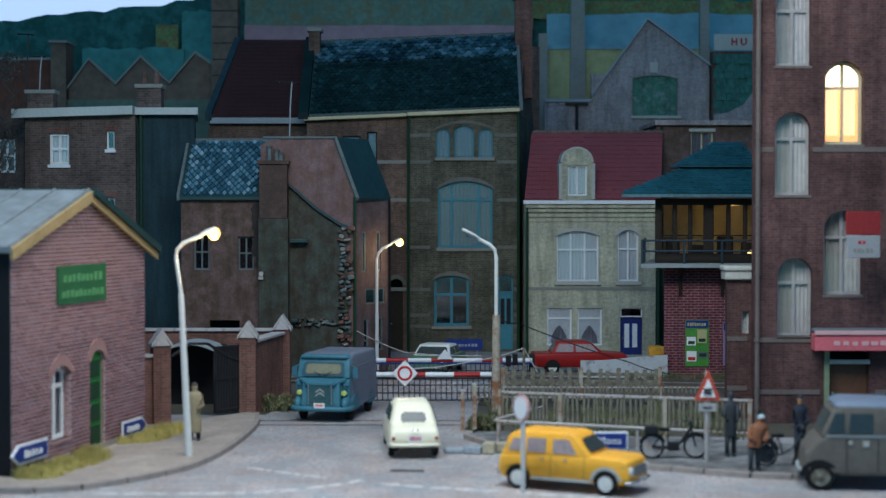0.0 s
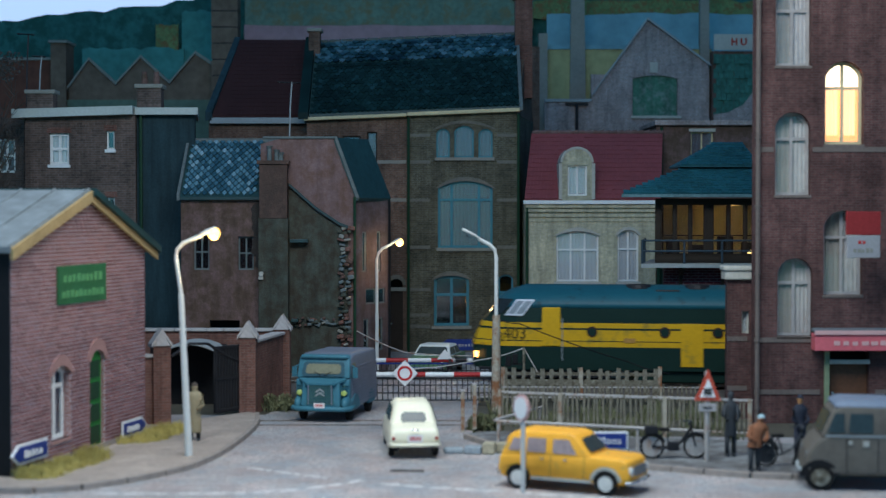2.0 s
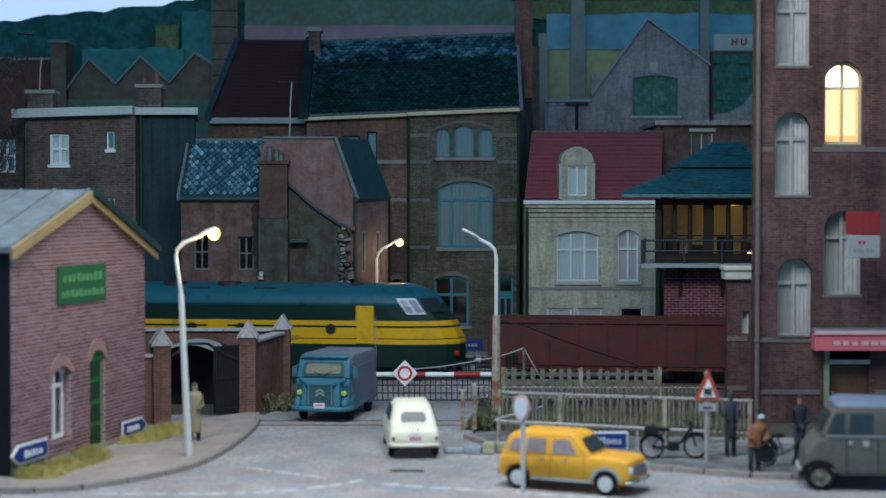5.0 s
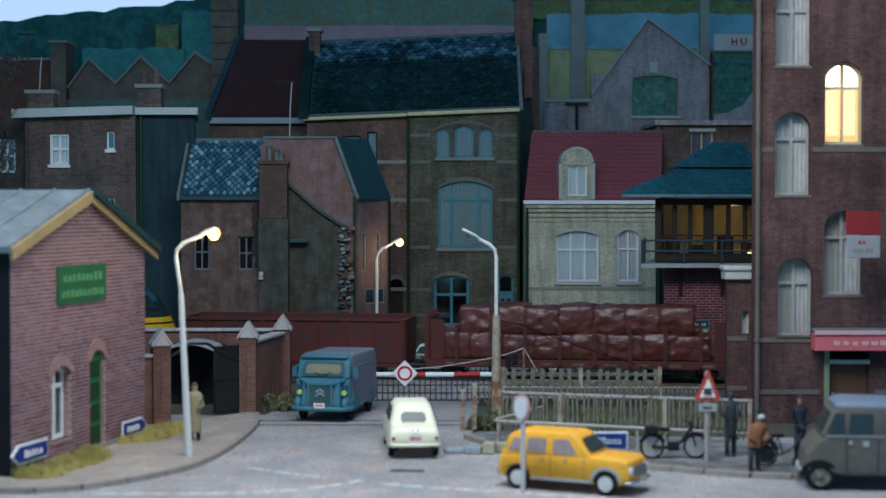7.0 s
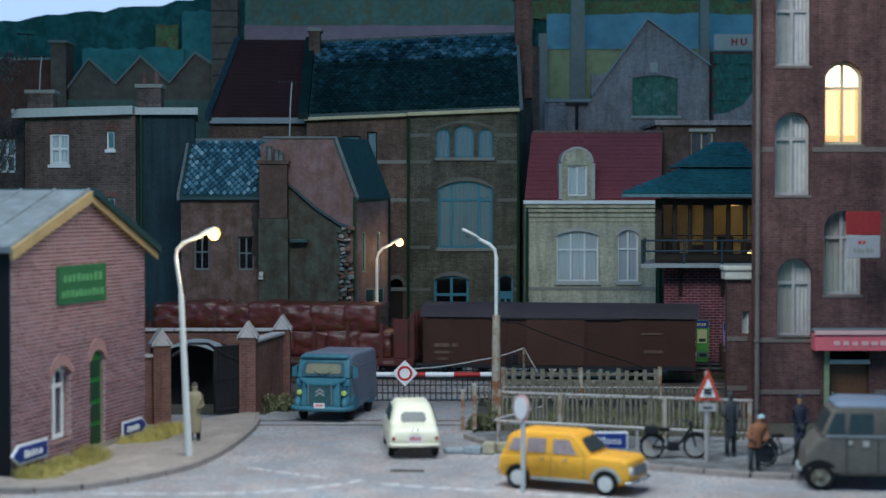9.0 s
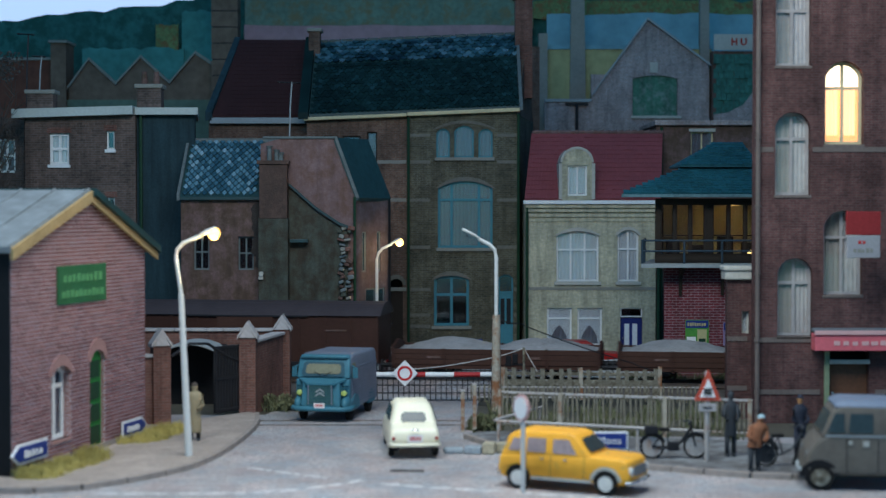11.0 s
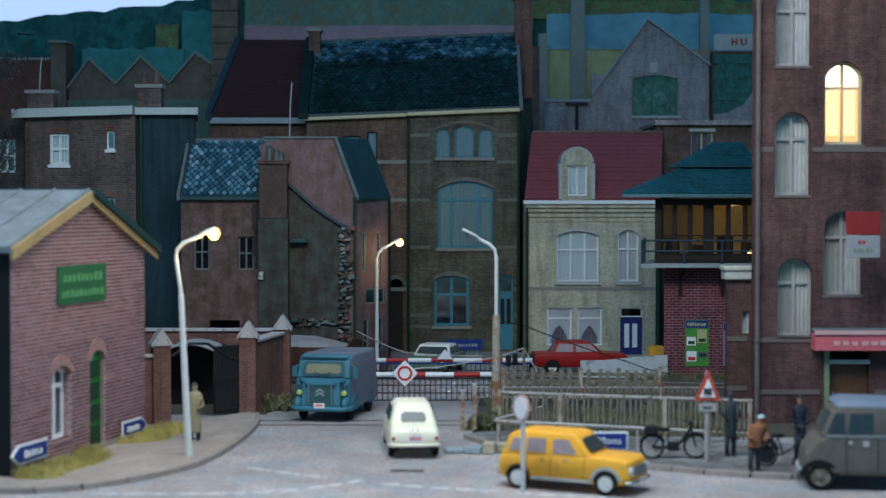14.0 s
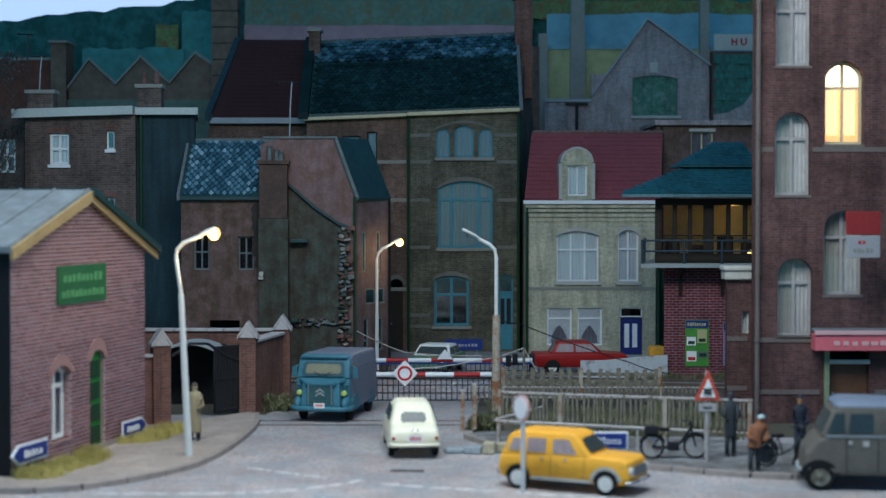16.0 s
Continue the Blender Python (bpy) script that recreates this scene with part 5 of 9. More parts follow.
    for x0, x1, w in ((7.45, 8.55, 0.75), (15.2, 15.85, 0.5)):
        bm = nb()
        c = (x0 + x1) / 2
        prism(bm, [(x0, 8), (x1, 8), (c + w / 2, 20.5), (c - w / 2, 20.5)], "y", -0.4, 0.2)
        part("column", bm, "stone_dark", y)
    bm = nb()
    box(bm, 5.68, 6.2, -0.5, 0.2, 8, 17.4)
    part("end_pilaster", bm, "stone_dark", y)
    sh = thing("shingled_house", "house clad in dark green shingles, partly bare", "house", at(0, 91.5, 0))
    bm = nb()
    box(bm, 15.55, 19.5, 0, 1, 8, 16.1)
    part("front_wall", bm, "plaster_red", sh)
    bm = nb()
    shingles(bm, 15.6, 19.4, -0.02, 12.0, 0.0, 16.05, 0.3, 0.42, 0.045, False, 0.35)
    tagged(part("shingle_cladding", bm, "shingle_teal", sh, "green slate shingles"), kind="stuff")
    bm = nb()
    prism(bm, [(15.6, 11.3), (19.4, 11.3), (19.4, 14.6), (18.0, 13.9), (17.3, 13.0), (16.4, 12.55), (15.6, 12.45)], "y", -0.16, -0.02)
    part("bare_wall", bm, "brick_mauve", sh, "bare patch where shingles fell off")
    si = thing("roof_sign", "pale board with red painted letters", "sign", at(0, 91.3, 0))
    bm = nb()
    box(bm, 15.6, 19.2, 0, 0.08, 16.15, 17.05)
    part("board", bm, "stone", si)
    words("H U", 0.54, "letter_red", si, pose(17.03 * S, -0.02 * S, 16.6 * S, 90, 0, 0), bold=0.018)


backdrop()



# ---- yard wall, gate ----
def yard():
    root = thing("yard_wall", "red brick yard wall with pointed stone-capped piers", "wall", at(0, 0, 0), kind="structure")

    def pier(x, y, rz, h=2.66, w=0.56):
        p = thing("gate_pier", "red brick pier with pointed stone cap", "pier", at(x, y, 0, rz), "piers of the yard wall")
        bm = nb()
        box(bm, -w / 2, w / 2, -w / 2, w / 2, 0, h, bevel=0.015)
        part("shaft", bm, "brick_wall", p)
        bm = nb()
        prism(bm, [(-w / 2 + 0.01, h), (w / 2 - 0.01, h), (0, h + 0.43)], "y", -w / 2 - 0.045, w / 2 + 0.045)
        part("cap_stone", bm, "coping", p)
        for s in (-1, 1):
            bm = nb()
            prism(bm, [(0, h + 0.42), (s * (w / 2 + 0.06), h - 0.05), (s * (w / 2 + 0.06), h + 0.05), (0, h + 0.54)], "y", -w / 2 - 0.06, w / 2 + 0.06)
            part("cap", bm, "coping", p)

    def stretch(x0, y0, x1, y1, h=2.45):
        L, a = math.hypot(x1 - x0, y1 - y0), math.degrees(math.atan2(y1 - y0, x1 - x0))
        bm = nb()
        box(bm, 0, L, -0.15, 0.15, 0, h)
        w = part("wall_stretch", bm, "brick_wall", root, m=at(x0, y0, 0, a))
        n = max(1, round(L / 0.6))
        for k in range(n):
            bm = nb()
            box(bm, k * L / n + 0.01, (k + 1) * L / n - 0.01, -0.24, 0.24, h, h + 0.1, bevel=0.02)
            part("coping_stone", bm, "coping", w)

    pier(-6.6, 53.5, 0)
    pier(-5.85, 57.6, 0, 2.62)
    pier(-9.0, 50.3, 20)
    stretch(-6.52, 53.85, -5.95, 57.25)
    stretch(-9.9, 49.6, -9.3, 50.2, 2.3)
    stretch(-30, 57.6, -6.2, 57.6, 2.55)
    gate = thing("yard_gate", "black iron double gate with arched top, one leaf open", "gate", at(-8.75, 50.9, 0.1, 52))
    bm = nb()
    tube(bm, [(0, 0, 2.15), (0.8, 0, 2.5), (1.6, 0, 2.45), (2.4, 0, 2.0), (3.1, 0, 1.75)], 0.05, 6)
    part("arch", bm, "iron", gate)
    for k in range(9):
        bm = nb()
        tube(bm, [(2.0 + k * 0.13, 0, 0.1), (2.0 + k * 0.13, 0, 2.3)], 0.03, 5)
        part("bar", bm, "iron", gate)
    for z in (0.15, 1.2, 2.25):
        bm = nb()
        box(bm, 1.95, 3.1, -0.03, 0.03, z, z + 0.08)
        part("cross_bar", bm, "iron", gate)
    bm = nb()
    box(bm, 2.0, 3.05, 0.03, 0.06, 0.1, 2.3)
    part("sheet", bm, "iron", gate)
    shed = thing("lean_to", "dark open shed with pale curved sheet roof", "shed", at(-8.8, 55.2, 0))
    bm = nb()
    pts = arc(-1.05, 1.05, 2.0, 0.34)
    prism(bm, pts + [(x, z - 0.06) for x, z in pts[::-1]], "y", -0.5, 1.6)
    part("roof", bm, "zinc", shed)
    for x in (-1.0, 1.0):
        bm = nb()
        box(bm, x - 0.07, x + 0.07, -1.1, -0.96, 0, 2.18)
        part("post", bm, "iron", shed)
    bm = nb()
    box(bm, -1.05, 1.05, 1.4, 1.5, 0, 2.15)
    part("back_panel", bm, "black", shed)


yard()


# ---- street lamps ----
def street_lamp(x, y, z, pts, lit, label, split):
    root = thing("street_lamp", label, "street lamp", at(x, y, z), "street lamps")
    bm = nb()
    tube(bm, [pts[0], pts[1]], split[0], 10)
    part("sleeve", bm, split[2], root)
    bm = nb()
    tube(bm, pts[1:], split[1], 10)
    part("pole", bm, "lamp_paint", root)
    e, d = Vector(pts[-1]), (Vector(pts[-1]) - Vector(pts[-2])).normalized()
    bm = nb()
    loft(bm, [[tuple(e + d * u + Vector((0, w * math.cos(a), h + 0.06 * math.sin(a)))) for a in (0.0, 0.8, 1.57, 2.3, 3.14, 4.2, 5.2)] for u, w, h in ((-0.05, 0.08, 0.02), (0.12, 0.15, 0.05), (0.3 if lit else 0.5, 0.16, 0.05), (0.42 if lit else 0.62, 0.09, 0.03))])
    part("lamp_head", bm, "lamp_paint", root, smooth=True)
    bm = nb()
    c = e + d * 0.36 + Vector((0, 0, -0.08 if lit else -0.02))
    bmesh.ops.create_uvsphere(bm, u_segments=12, v_segments=8, radius=0.17 if lit else 0.11, matrix=Matrix.Translation(c))
    part("bulb", bm, "bulb" if lit else "glass", root, "glowing warm bulb" if lit else "unlit glass bowl", smooth=True)
    if lit:
        lamp = new("street_light", bpy.data.lights.new("street_light", "POINT"))
        lamp.data.energy = lit
        lamp.data.color = (1.0, 0.70, 0.35)
        lamp.data.shadow_soft_size = 0.15 * S
        lamp.matrix_basis = at(x + c.x, y + c.y - 0.1, z + c.z - 0.28)


street_lamp(-7.03, 43.6, 0.17, [(0, 0, 0), (-0.2, 0, 4.5), (-0.33, 0, 5.48), (-0.3, 0, 5.71), (-0.12, 0, 5.9), (0.38, 0, 6.1)], 0.012, "grey steel street lamp, lit, on the pavement", ([0.11, 0.075], 0.052, "lamp_paint"))
street_lamp(-2.76, 66.0, 0.03, [(0, 0, 0), (0.0, 0, 2.6), (0.0, 0, 4.85), (0.08, 0, 5.15), (0.25, 0, 5.32), (0.62, 0, 5.5)], 0.015, "slim grey street lamp, lit, behind the crossing", ([0.08, 0.07], 0.06, "lamp_paint"))
street_lamp(1.8, 53.4, 0.17, [(0, 0, 0), (0.0, 0, 3.25), (0.0, 0, 5.2), (-0.05, 0, 5.45), (-0.22, 0, 5.62), (-0.6, 0, 5.82)], 0, "unlit street lamp on a concrete post by the fence", ([0.17, 0.13], 0.065, "concrete_post"))


# ---- crossing barriers ----
def barrier(y, z, cuts, first_red, label, net_top):
    root = thing("level_crossing_barrier", label, "barrier", at(0, y, 0), "crossing barriers")
    red = first_red
    for a, b in zip(cuts, cuts[1:]):
        bm = nb()
        tube(bm, [(a, 0, z), (b, 0, z)], 0.09, 10)
        part("boom_section", bm, "barrier_red" if red else "barrier_white", root)
        red = not red
    x0, x1 = cuts[0], cuts[-1]
    n = int((x1 - x0) / 0.19)
    first = None
    for k in range(n + 1):
        x = x0 + (x1 - x0) * k / n
        if not first:
            bm = nb()
            tube(bm, [(0, 0, 0.12), (0, 0, z - 0.05)], 0.018, 5)
            first = part("net_bar", bm, "iron", root, m=at(x, 0, 0))
        else:
            ob = new("net_bar", first.data)
            ob.parent = root
            ob.matrix_basis = at(x, 0, 0)
    for zz in (0.12, 0.38, 0.66):
        if zz < z - 0.1:
            bm = nb()
            tube(bm, [(x0, 0, zz), (x1, 0, zz)], 0.022, 5)
            part("net_rail", bm, "iron", root)
    bm = nb()
    box(bm, x0, x1, -0.02, 0.02, z - 0.17, z - 0.1)
    part("under_beam", bm, net_top, root)
    bm = nb()
    box(bm, x1 - 0.12, x1 + 0.12, 0.12, 0.36, 0, z + 0.25, bevel=0.03)
    part("stand", bm, "iron", root)
    bm = nb()
    box(bm, x0 - 0.06, x0 + 0.06, 0.1, 0.22, 0, z + 0.02, bevel=0.02)
    part("rest_post", bm, "iron", root)
    return root


barrier(56.8, 1.04, [-2.75, -1.64, -0.63, 0.39, 1.34, 1.85], False, "red and white crossing barrier lowered before the train", "iron")
barrier(64.6, 0.81, [-2.9, -2.33, -1.43, -0.48, 0.42, 1.6, 2.44, 3.65], False, "red and white crossing barrier lowered behind the track", "sign_blue")


def diamond_sign():
    root = thing("crossing_sign", "white diamond sign with red ring on barrier", "sign", at(-1.37, 56.66, 1.1))
    bm = nb()
    prism(bm, [(0, -0.47), (0.47, 0), (0, 0.47), (-0.47, 0)], "y", 0, 0.03)
    part("plate", bm, "barrier_white", root)
    bm = nb()
    n = 28
    o = [(0.27 * math.cos(2 * math.pi * k / n), 0.27 * math.sin(2 * math.pi * k / n)) for k in range(n)]
    i = [(0.19 * math.cos(2 * math.pi * k / n), 0.19 * math.sin(2 * math.pi * k / n)) for k in range(n)]
    for k in range(n):
        j = (k + 1) % n
        prism(bm, [o[k], o[j], i[j], i[k]], "y", -0.015, 0)
    part("ring", bm, "sign_red", root)
    tri = thing("warning_triangle", "small white triangle plate on the barrier", "sign", at(0.08, 64.45, 0.86))
    bm = nb()
    prism(bm, [(-0.33, 0), (0.33, 0), (0, 0.42)], "y", 0, 0.03)
    part("plate", bm, "barrier_white", tri)
    far = thing("road_sign", "grey back of a triangular road sign on post", "sign", at(-2.85, 69.0, 0))
    bm = nb()
    prism(bm, [(-0.42, 1.0), (0.42, 1.0), (0, 1.75)], "y", 0, 0.03)
    part("plate", bm, "zinc", far)
    bm = nb()
    tube(bm, [(0, 0.06, 0), (0, 0.06, 1.7)], 0.03, 6)
    part("post", bm, "zinc", far)


diamond_sign()


# ---- fences ----
def fence_line(name, label, a, b, n, picket, z0, z1, rails, mat, rail_mat, group, posts=()):
    L, ang = math.hypot(b[0] - a[0], b[1] - a[1]), math.degrees(math.atan2(b[1] - a[1], b[0] - a[0]))
    root = thing(name, label, "fence", at(a[0], a[1], a[2], ang), group)
    rng = random.Random(11)
    shared = []
    for v in range(3):
        bm = nb()
        w = picket * (0.9 + 0.1 * v)
        box(bm, -w / 2, w / 2, -0.02, 0.02, z0, z1 + 0.03 * (v - 1))
        shared.append(link_mesh("picket", bm, mat))
    for k in range(n):
        ob = new("picket", shared[rng.randrange(3)])
        ob.parent = root
        ob.matrix_basis = at(L * (k + 0.5) / n + rng.uniform(-0.03, 0.03), rng.uniform(-0.01, 0.01), rng.uniform(-0.05, 0.03), 0, 0, rng.uniform(-3.0, 3.0))
    for z, h, d in rails:
        bm = nb()
        box(bm, 0, L, 0.02, 0.02 + d, z, z + h, bevel=0.01)
        part("rail", bm, rail_mat, root)
    for p, h, w in posts:
        bm = nb()
        box(bm, p - w / 2, p + w / 2, -0.03, w, 0, h, bevel=0.01)
        part("post", bm, "concrete_post", root)
    return root


fence_line("picket_fence", "weathered grey wooden picket fence beside the track", (2.05, 56.7, 0.17), (7.75, 56.2, 0.17), 17, 0.15, 0.1, 1.12, [(0.86, 0.12, 0.05), (0.5, 0.22, 0.05)], "wood_grey", "wood_grey", "fences", [(0.1, 1.15, 0.14), (2.9, 1.15, 0.14), (5.7, 1.2, 0.14)])
fence_line("picket_fence", "thin pale wooden fence behind the picket fence", (0.9, 55.9, 0.17), (9.3, 55.6, 0.17), 52, 0.05, 0.02, 0.62, [(0.5, 0.05, 0.04), (0.14, 0.05, 0.04)], "wood_grey", "galv", "fences")
fence_line("metal_railing", "rusty pale metal railing with upright bars", (1.75, 48.6, 0.17), (9.1, 46.4, 0.17), 48, 0.055, 0.12, 1.17, [(1.15, 0.07, 0.07), (0.2, 0.05, 0.05)], "wood_grey", "galv", "fences", [(0.0, 1.25, 0.1), (1.9, 1.22, 0.12), (5.1, 1.22, 0.12), (7.6, 1.22, 0.12)])


def pipe_rail():
    root = thing("pipe_rail", "low galvanised pipe rail along the pavement", "railing", at(0, 0, 0.17))
    bm = nb()
    tube(bm, [(3.1, 49.2, 0.66), (1.52, 46.4, 0.62), (1.62, 46.2, 0.62), (7.4, 43.7, 0.66)], 0.045, 8)
    part("pipe", bm, "galv", root)
    for x, y in ((1.62, 46.2), (3.6, 45.35), (5.5, 44.55), (7.3, 43.75), (3.0, 49.0)):
        bm = nb()
        tube(bm, [(x, y, 0), (x, y, 0.63)], 0.04, 8)
        part("post", bm, "galv", root)
    for x, y, h in ((0.62, 49.3, 1.28), (0.98, 48.9, 1.38)):
        g = thing("gate_post", "weathered pale fence post with rust streaks", "post", at(x, y, 0.02 if x < 0.7 else 0.17), "gate posts")
        bm = nb()
        box(bm, -0.06, 0.06, -0.06, 0.06, 0, h, bevel=0.015)
        part("post", bm, "concrete_post", g)
        bm = nb()
        box(bm, -0.075, 0.075, -0.075, 0.075, h, h + 0.05, bevel=0.015)
        part("cap", bm, "galv", g)
    for x, y, z, w, h, turn, mat, nm in ((0.3, 45.0, 0.03, 0.55, 0.17, 8, "rubble_blue", "loose bluish stone slab by the fence"), (0.86, 44.9, 0.03, 0.5, 0.22, -12, "rubble_blue", "loose bluish stone slab by the fence"), (1.32, 44.85, 0.03, 0.36, 0.34, -14, "rubble_tan", "loose tan stone block by the fence"), (1.75, 45.05, 0.03, 0.4, 0.3, -35, "rubble_tan", "loose tan stone block by the fence"),
                                         (2.3, 45.5, 0.17, 0.45, 0.26, -35, "rubble_tan", "loose tan stone block by the fence"), (4.4, 43.7, 0.17, 0.5, 0.2, -30, "rubble_blue", "loose bluish stone slab by the fence")):
        bm = nb()
        box(bm, -w / 2, w / 2, -0.16, 0.16, 0, h, bevel=0.05)
        solo("kerb_block", bm, mat, nm, "stone", at(x, y, z, turn), "stone blocks")


pipe_rail()


# ---- signs ----
M["rim_pink"] = paint("rim_pink", (0.62, 0.36, 0.34), var=0.1, bump=0)
M["letter_white"] = paint("letter_white", (0.8, 0.8, 0.78), var=0.05, bump=0)
M["letter_red"] = paint("letter_red", (0.42, 0.04, 0.03), var=0.1, bump=0)
M["letter_black"] = paint("letter_black", (0.02, 0.02, 0.02), var=0.1, bump=0)


def words(text, size, mat, parent, m, name="lettering", bold=0.0):
    cu = bpy.data.curves.new(name, "FONT")
    cu.body, cu.size, cu.extrude = text, size * S, 0.006 * S
    cu.offset = bold * S
    cu.align_x, cu.align_y = "CENTER", "CENTER"
    cu.materials.append(M[mat])
    ob = new(name, cu)
    ob.parent = parent
    ob.matrix_basis = m
    return ob


def bars(parent, x0, x1, z, h, y, mat, n, rng):
    """Plain bars in place of writing that cannot be read."""
    x = x0
    w = (x1 - x0) / n
    for k in range(n):
        bm = nb()
        e = x + w * rng.uniform(0.55, 0.8)
        box(bm, x, e, y - 0.012, y, z, z + h * rng.uniform(0.75, 1.0))
        part("lettering", bm, mat, parent)
        x += w


def house_signs():
    rng = random.Random(4)
    base = at(-11.0, 40.2, 0.0, 76.1)
    s = thing("shop_sign", "green enamel shop sign with two pale lines", "sign", base @ at(0, -0.08, 0))
    bm = nb()
    box(bm, 2.4, 5.3, 0, 0.06, 4.4, 5.45, bevel=0.015)
    part("board", bm, "sign_green", s)
    bars(s, 2.7, 5.05, 5.0, 0.24, -0.002, "sign_pale", 9, rng)
    bars(s, 2.6, 5.15, 4.58, 0.22, -0.002, "sign_pale", 10, rng)
    for x0, x1, z, h, d in ((-0.25, 1.65, 0.45, 0.5, -1), (6.2, 7.85, 0.27, 0.48, 1)):
        a = thing("direction_sign", "blue arrow direction sign with white border", "sign", base @ at(0, -0.14, 0), "direction signs")
        tip = 0.35

        def shape(g):
            p = [(x0 + g, z + g), (x1 - tip - g * 0.3, z + g), (x1 - g * 1.5, z + h / 2), (x1 - tip - g * 0.3, z + h - g), (x0 + g, z + h - g)]
            return p if d > 0 else [(x0 + x1 - q, w) for q, w in p][::-1]
        bm = nb()
        prism(bm, shape(0), "y", 0, 0.05)
        part("border", bm, "letter_white", a)
        bm = nb()
        prism(bm, shape(0.06), "y", -0.02, 0)
        part("field", bm, "sign_blue", a)
        bars(a, x0 + (0.6 if d < 0 else 0.25), x1 - (0.3 if d < 0 else 0.55), z + 0.14, 0.2, -0.022, "letter_white", 5 if d < 0 else 9, rng)
        for x in (x0 + 0.6, x1 - 0.6):
            bm = nb()
            tube(bm, [(x, 0.09, 0.05), (x, 0.09, z + h - 0.05)], 0.03, 6)
            part("post", bm, "zinc", a)
    m = thing("direction_sign", "blue place-name sign with white border and letters", "sign", at(4.72, 43.6, 0.0, -3), "direction signs")
    bm = nb()
    box(bm, -0.8, 0.4, 0, 0.05, 0.34, 0.84, bevel=0.01)
    part("border", bm, "letter_white", m)
    bm = nb()
    box(bm, -0.75, 0.35, -0.02, 0, 0.39, 0.79)
    part("field", bm, "sign_blue", m)
    words("Mons", 0.3, "letter_white", m, pose(-0.12 * S, -0.03 * S, 0.59 * S, 90, 0, 0))
    for x in (-0.5, 0.4):
        bm = nb()
        tube(bm, [(x, 0.08, 0), (x, 0.08, 0.8)], 0.03, 6)
        part("post", bm, "zinc", m)
    b = thing("direction_sign", "blue arrow sign before the olive house", "sign", at(0.85, 72.0, 0.03), "direction signs")
    bm = nb()
    prism(bm, [(-1.0, 0.78), (-0.65, 0.52), (0.95, 0.52), (0.95, 1.03), (-0.65, 1.03)], "y", 0, 0.05)
    part("border", bm, "sign_blue", b)
    bm = nb()
    prism(bm, [(-0.9, 0.78), (-0.62, 0.57), (0.9, 0.57), (0.9, 0.98), (-0.62, 0.98)], "y", -0.02, 0)
    part("field", bm, "sign_blue", b)
    bars(b, -0.3, 0.75, 0.7, 0.12, -0.022, "board_pale", 7, rng)
    for x in (-0.5, 0.7):
        bm = nb()
        tube(bm, [(x, 0.08, 0), (x, 0.08, 0.95)], 0.03, 6)
        part("post", bm, "zinc", b)
    t = thing("warning_sign", "red-bordered triangular level crossing sign on post", "sign", at(7.14, 42.6, 0.17))
    bm = nb()
    tube(bm, [(0, 0.06, 0), (0, 0.06, 2.45)], 0.065, 8)
    part("post", bm, "galv", t)
    bm = nb()
    prism(bm, [(-0.36, 1.66), (0.36, 1.66), (0.02, 2.5)], "y", -0.03, 0)
    part("border", bm, "sign_faded", t)
    bm = nb()
    prism(bm, [(-0.22, 1.75), (0.22, 1.75), (0.02, 2.25)], "y", -0.05, -0.03)
    part("field", bm, "letter_white", t)
    bm = nb()
    for x in (-0.09, -0.02, 0.05):
        box(bm, x, x + 0.045, -0.06, -0.05, 1.79, 2.0)
    box(bm, -0.12, 0.13, -0.062, -0.05, 1.86, 1.89)
    box(bm, -0.12, 0.13, -0.062, -0.05, 1.94, 1.97)
    part("symbol", bm, "letter_black", t)
    bm = nb()
    box(bm, -0.24, 0.24, -0.03, 0, 1.36, 1.58, bevel=0.01)
    part("sub_plate", bm, "coping", t)
    bm = nb()
    box(bm, -0.12, 0.12, -0.042, -0.03, 1.45, 1.49)
    part("lettering", bm, "letter_black", t)
    r = thing("road_sign", "round white road sign with pale red rim", "sign", at(1.92, 38.6, 0.03, -58))
    bm = nb()
    tube(bm, [(0, 0.05, 0), (0, 0.05, 2.3)], 0.06, 8)
    part("post", bm, "lamp_paint", r)
    bm = nb()
    disc(bm, (0, 0, 2.1), 0.33, 0.04, "y", 28)
    part("rim", bm, "rim_pink", r)
    bm = nb()
    disc(bm, (0, -0.025, 2.1), 0.27, 0.03, "y", 28)
    part("field", bm, "letter_white", r)


house_signs()


# ---- wires ----
def wire(pts, r, mat, label, sag=0.0):
    bm = nb()
    full = []
    for (a, b) in zip(pts, pts[1:]):
        for k in range(8):
            u = k / 8
            p = Vector(a).lerp(Vector(b), u)
            p.z -= sag * 4 * u * (1 - u)
            full.append(p)
    full.append(Vector(pts[-1]))
    tube(bm, full, r, 5)
    return solo("wire", bm, mat, label, "wire")


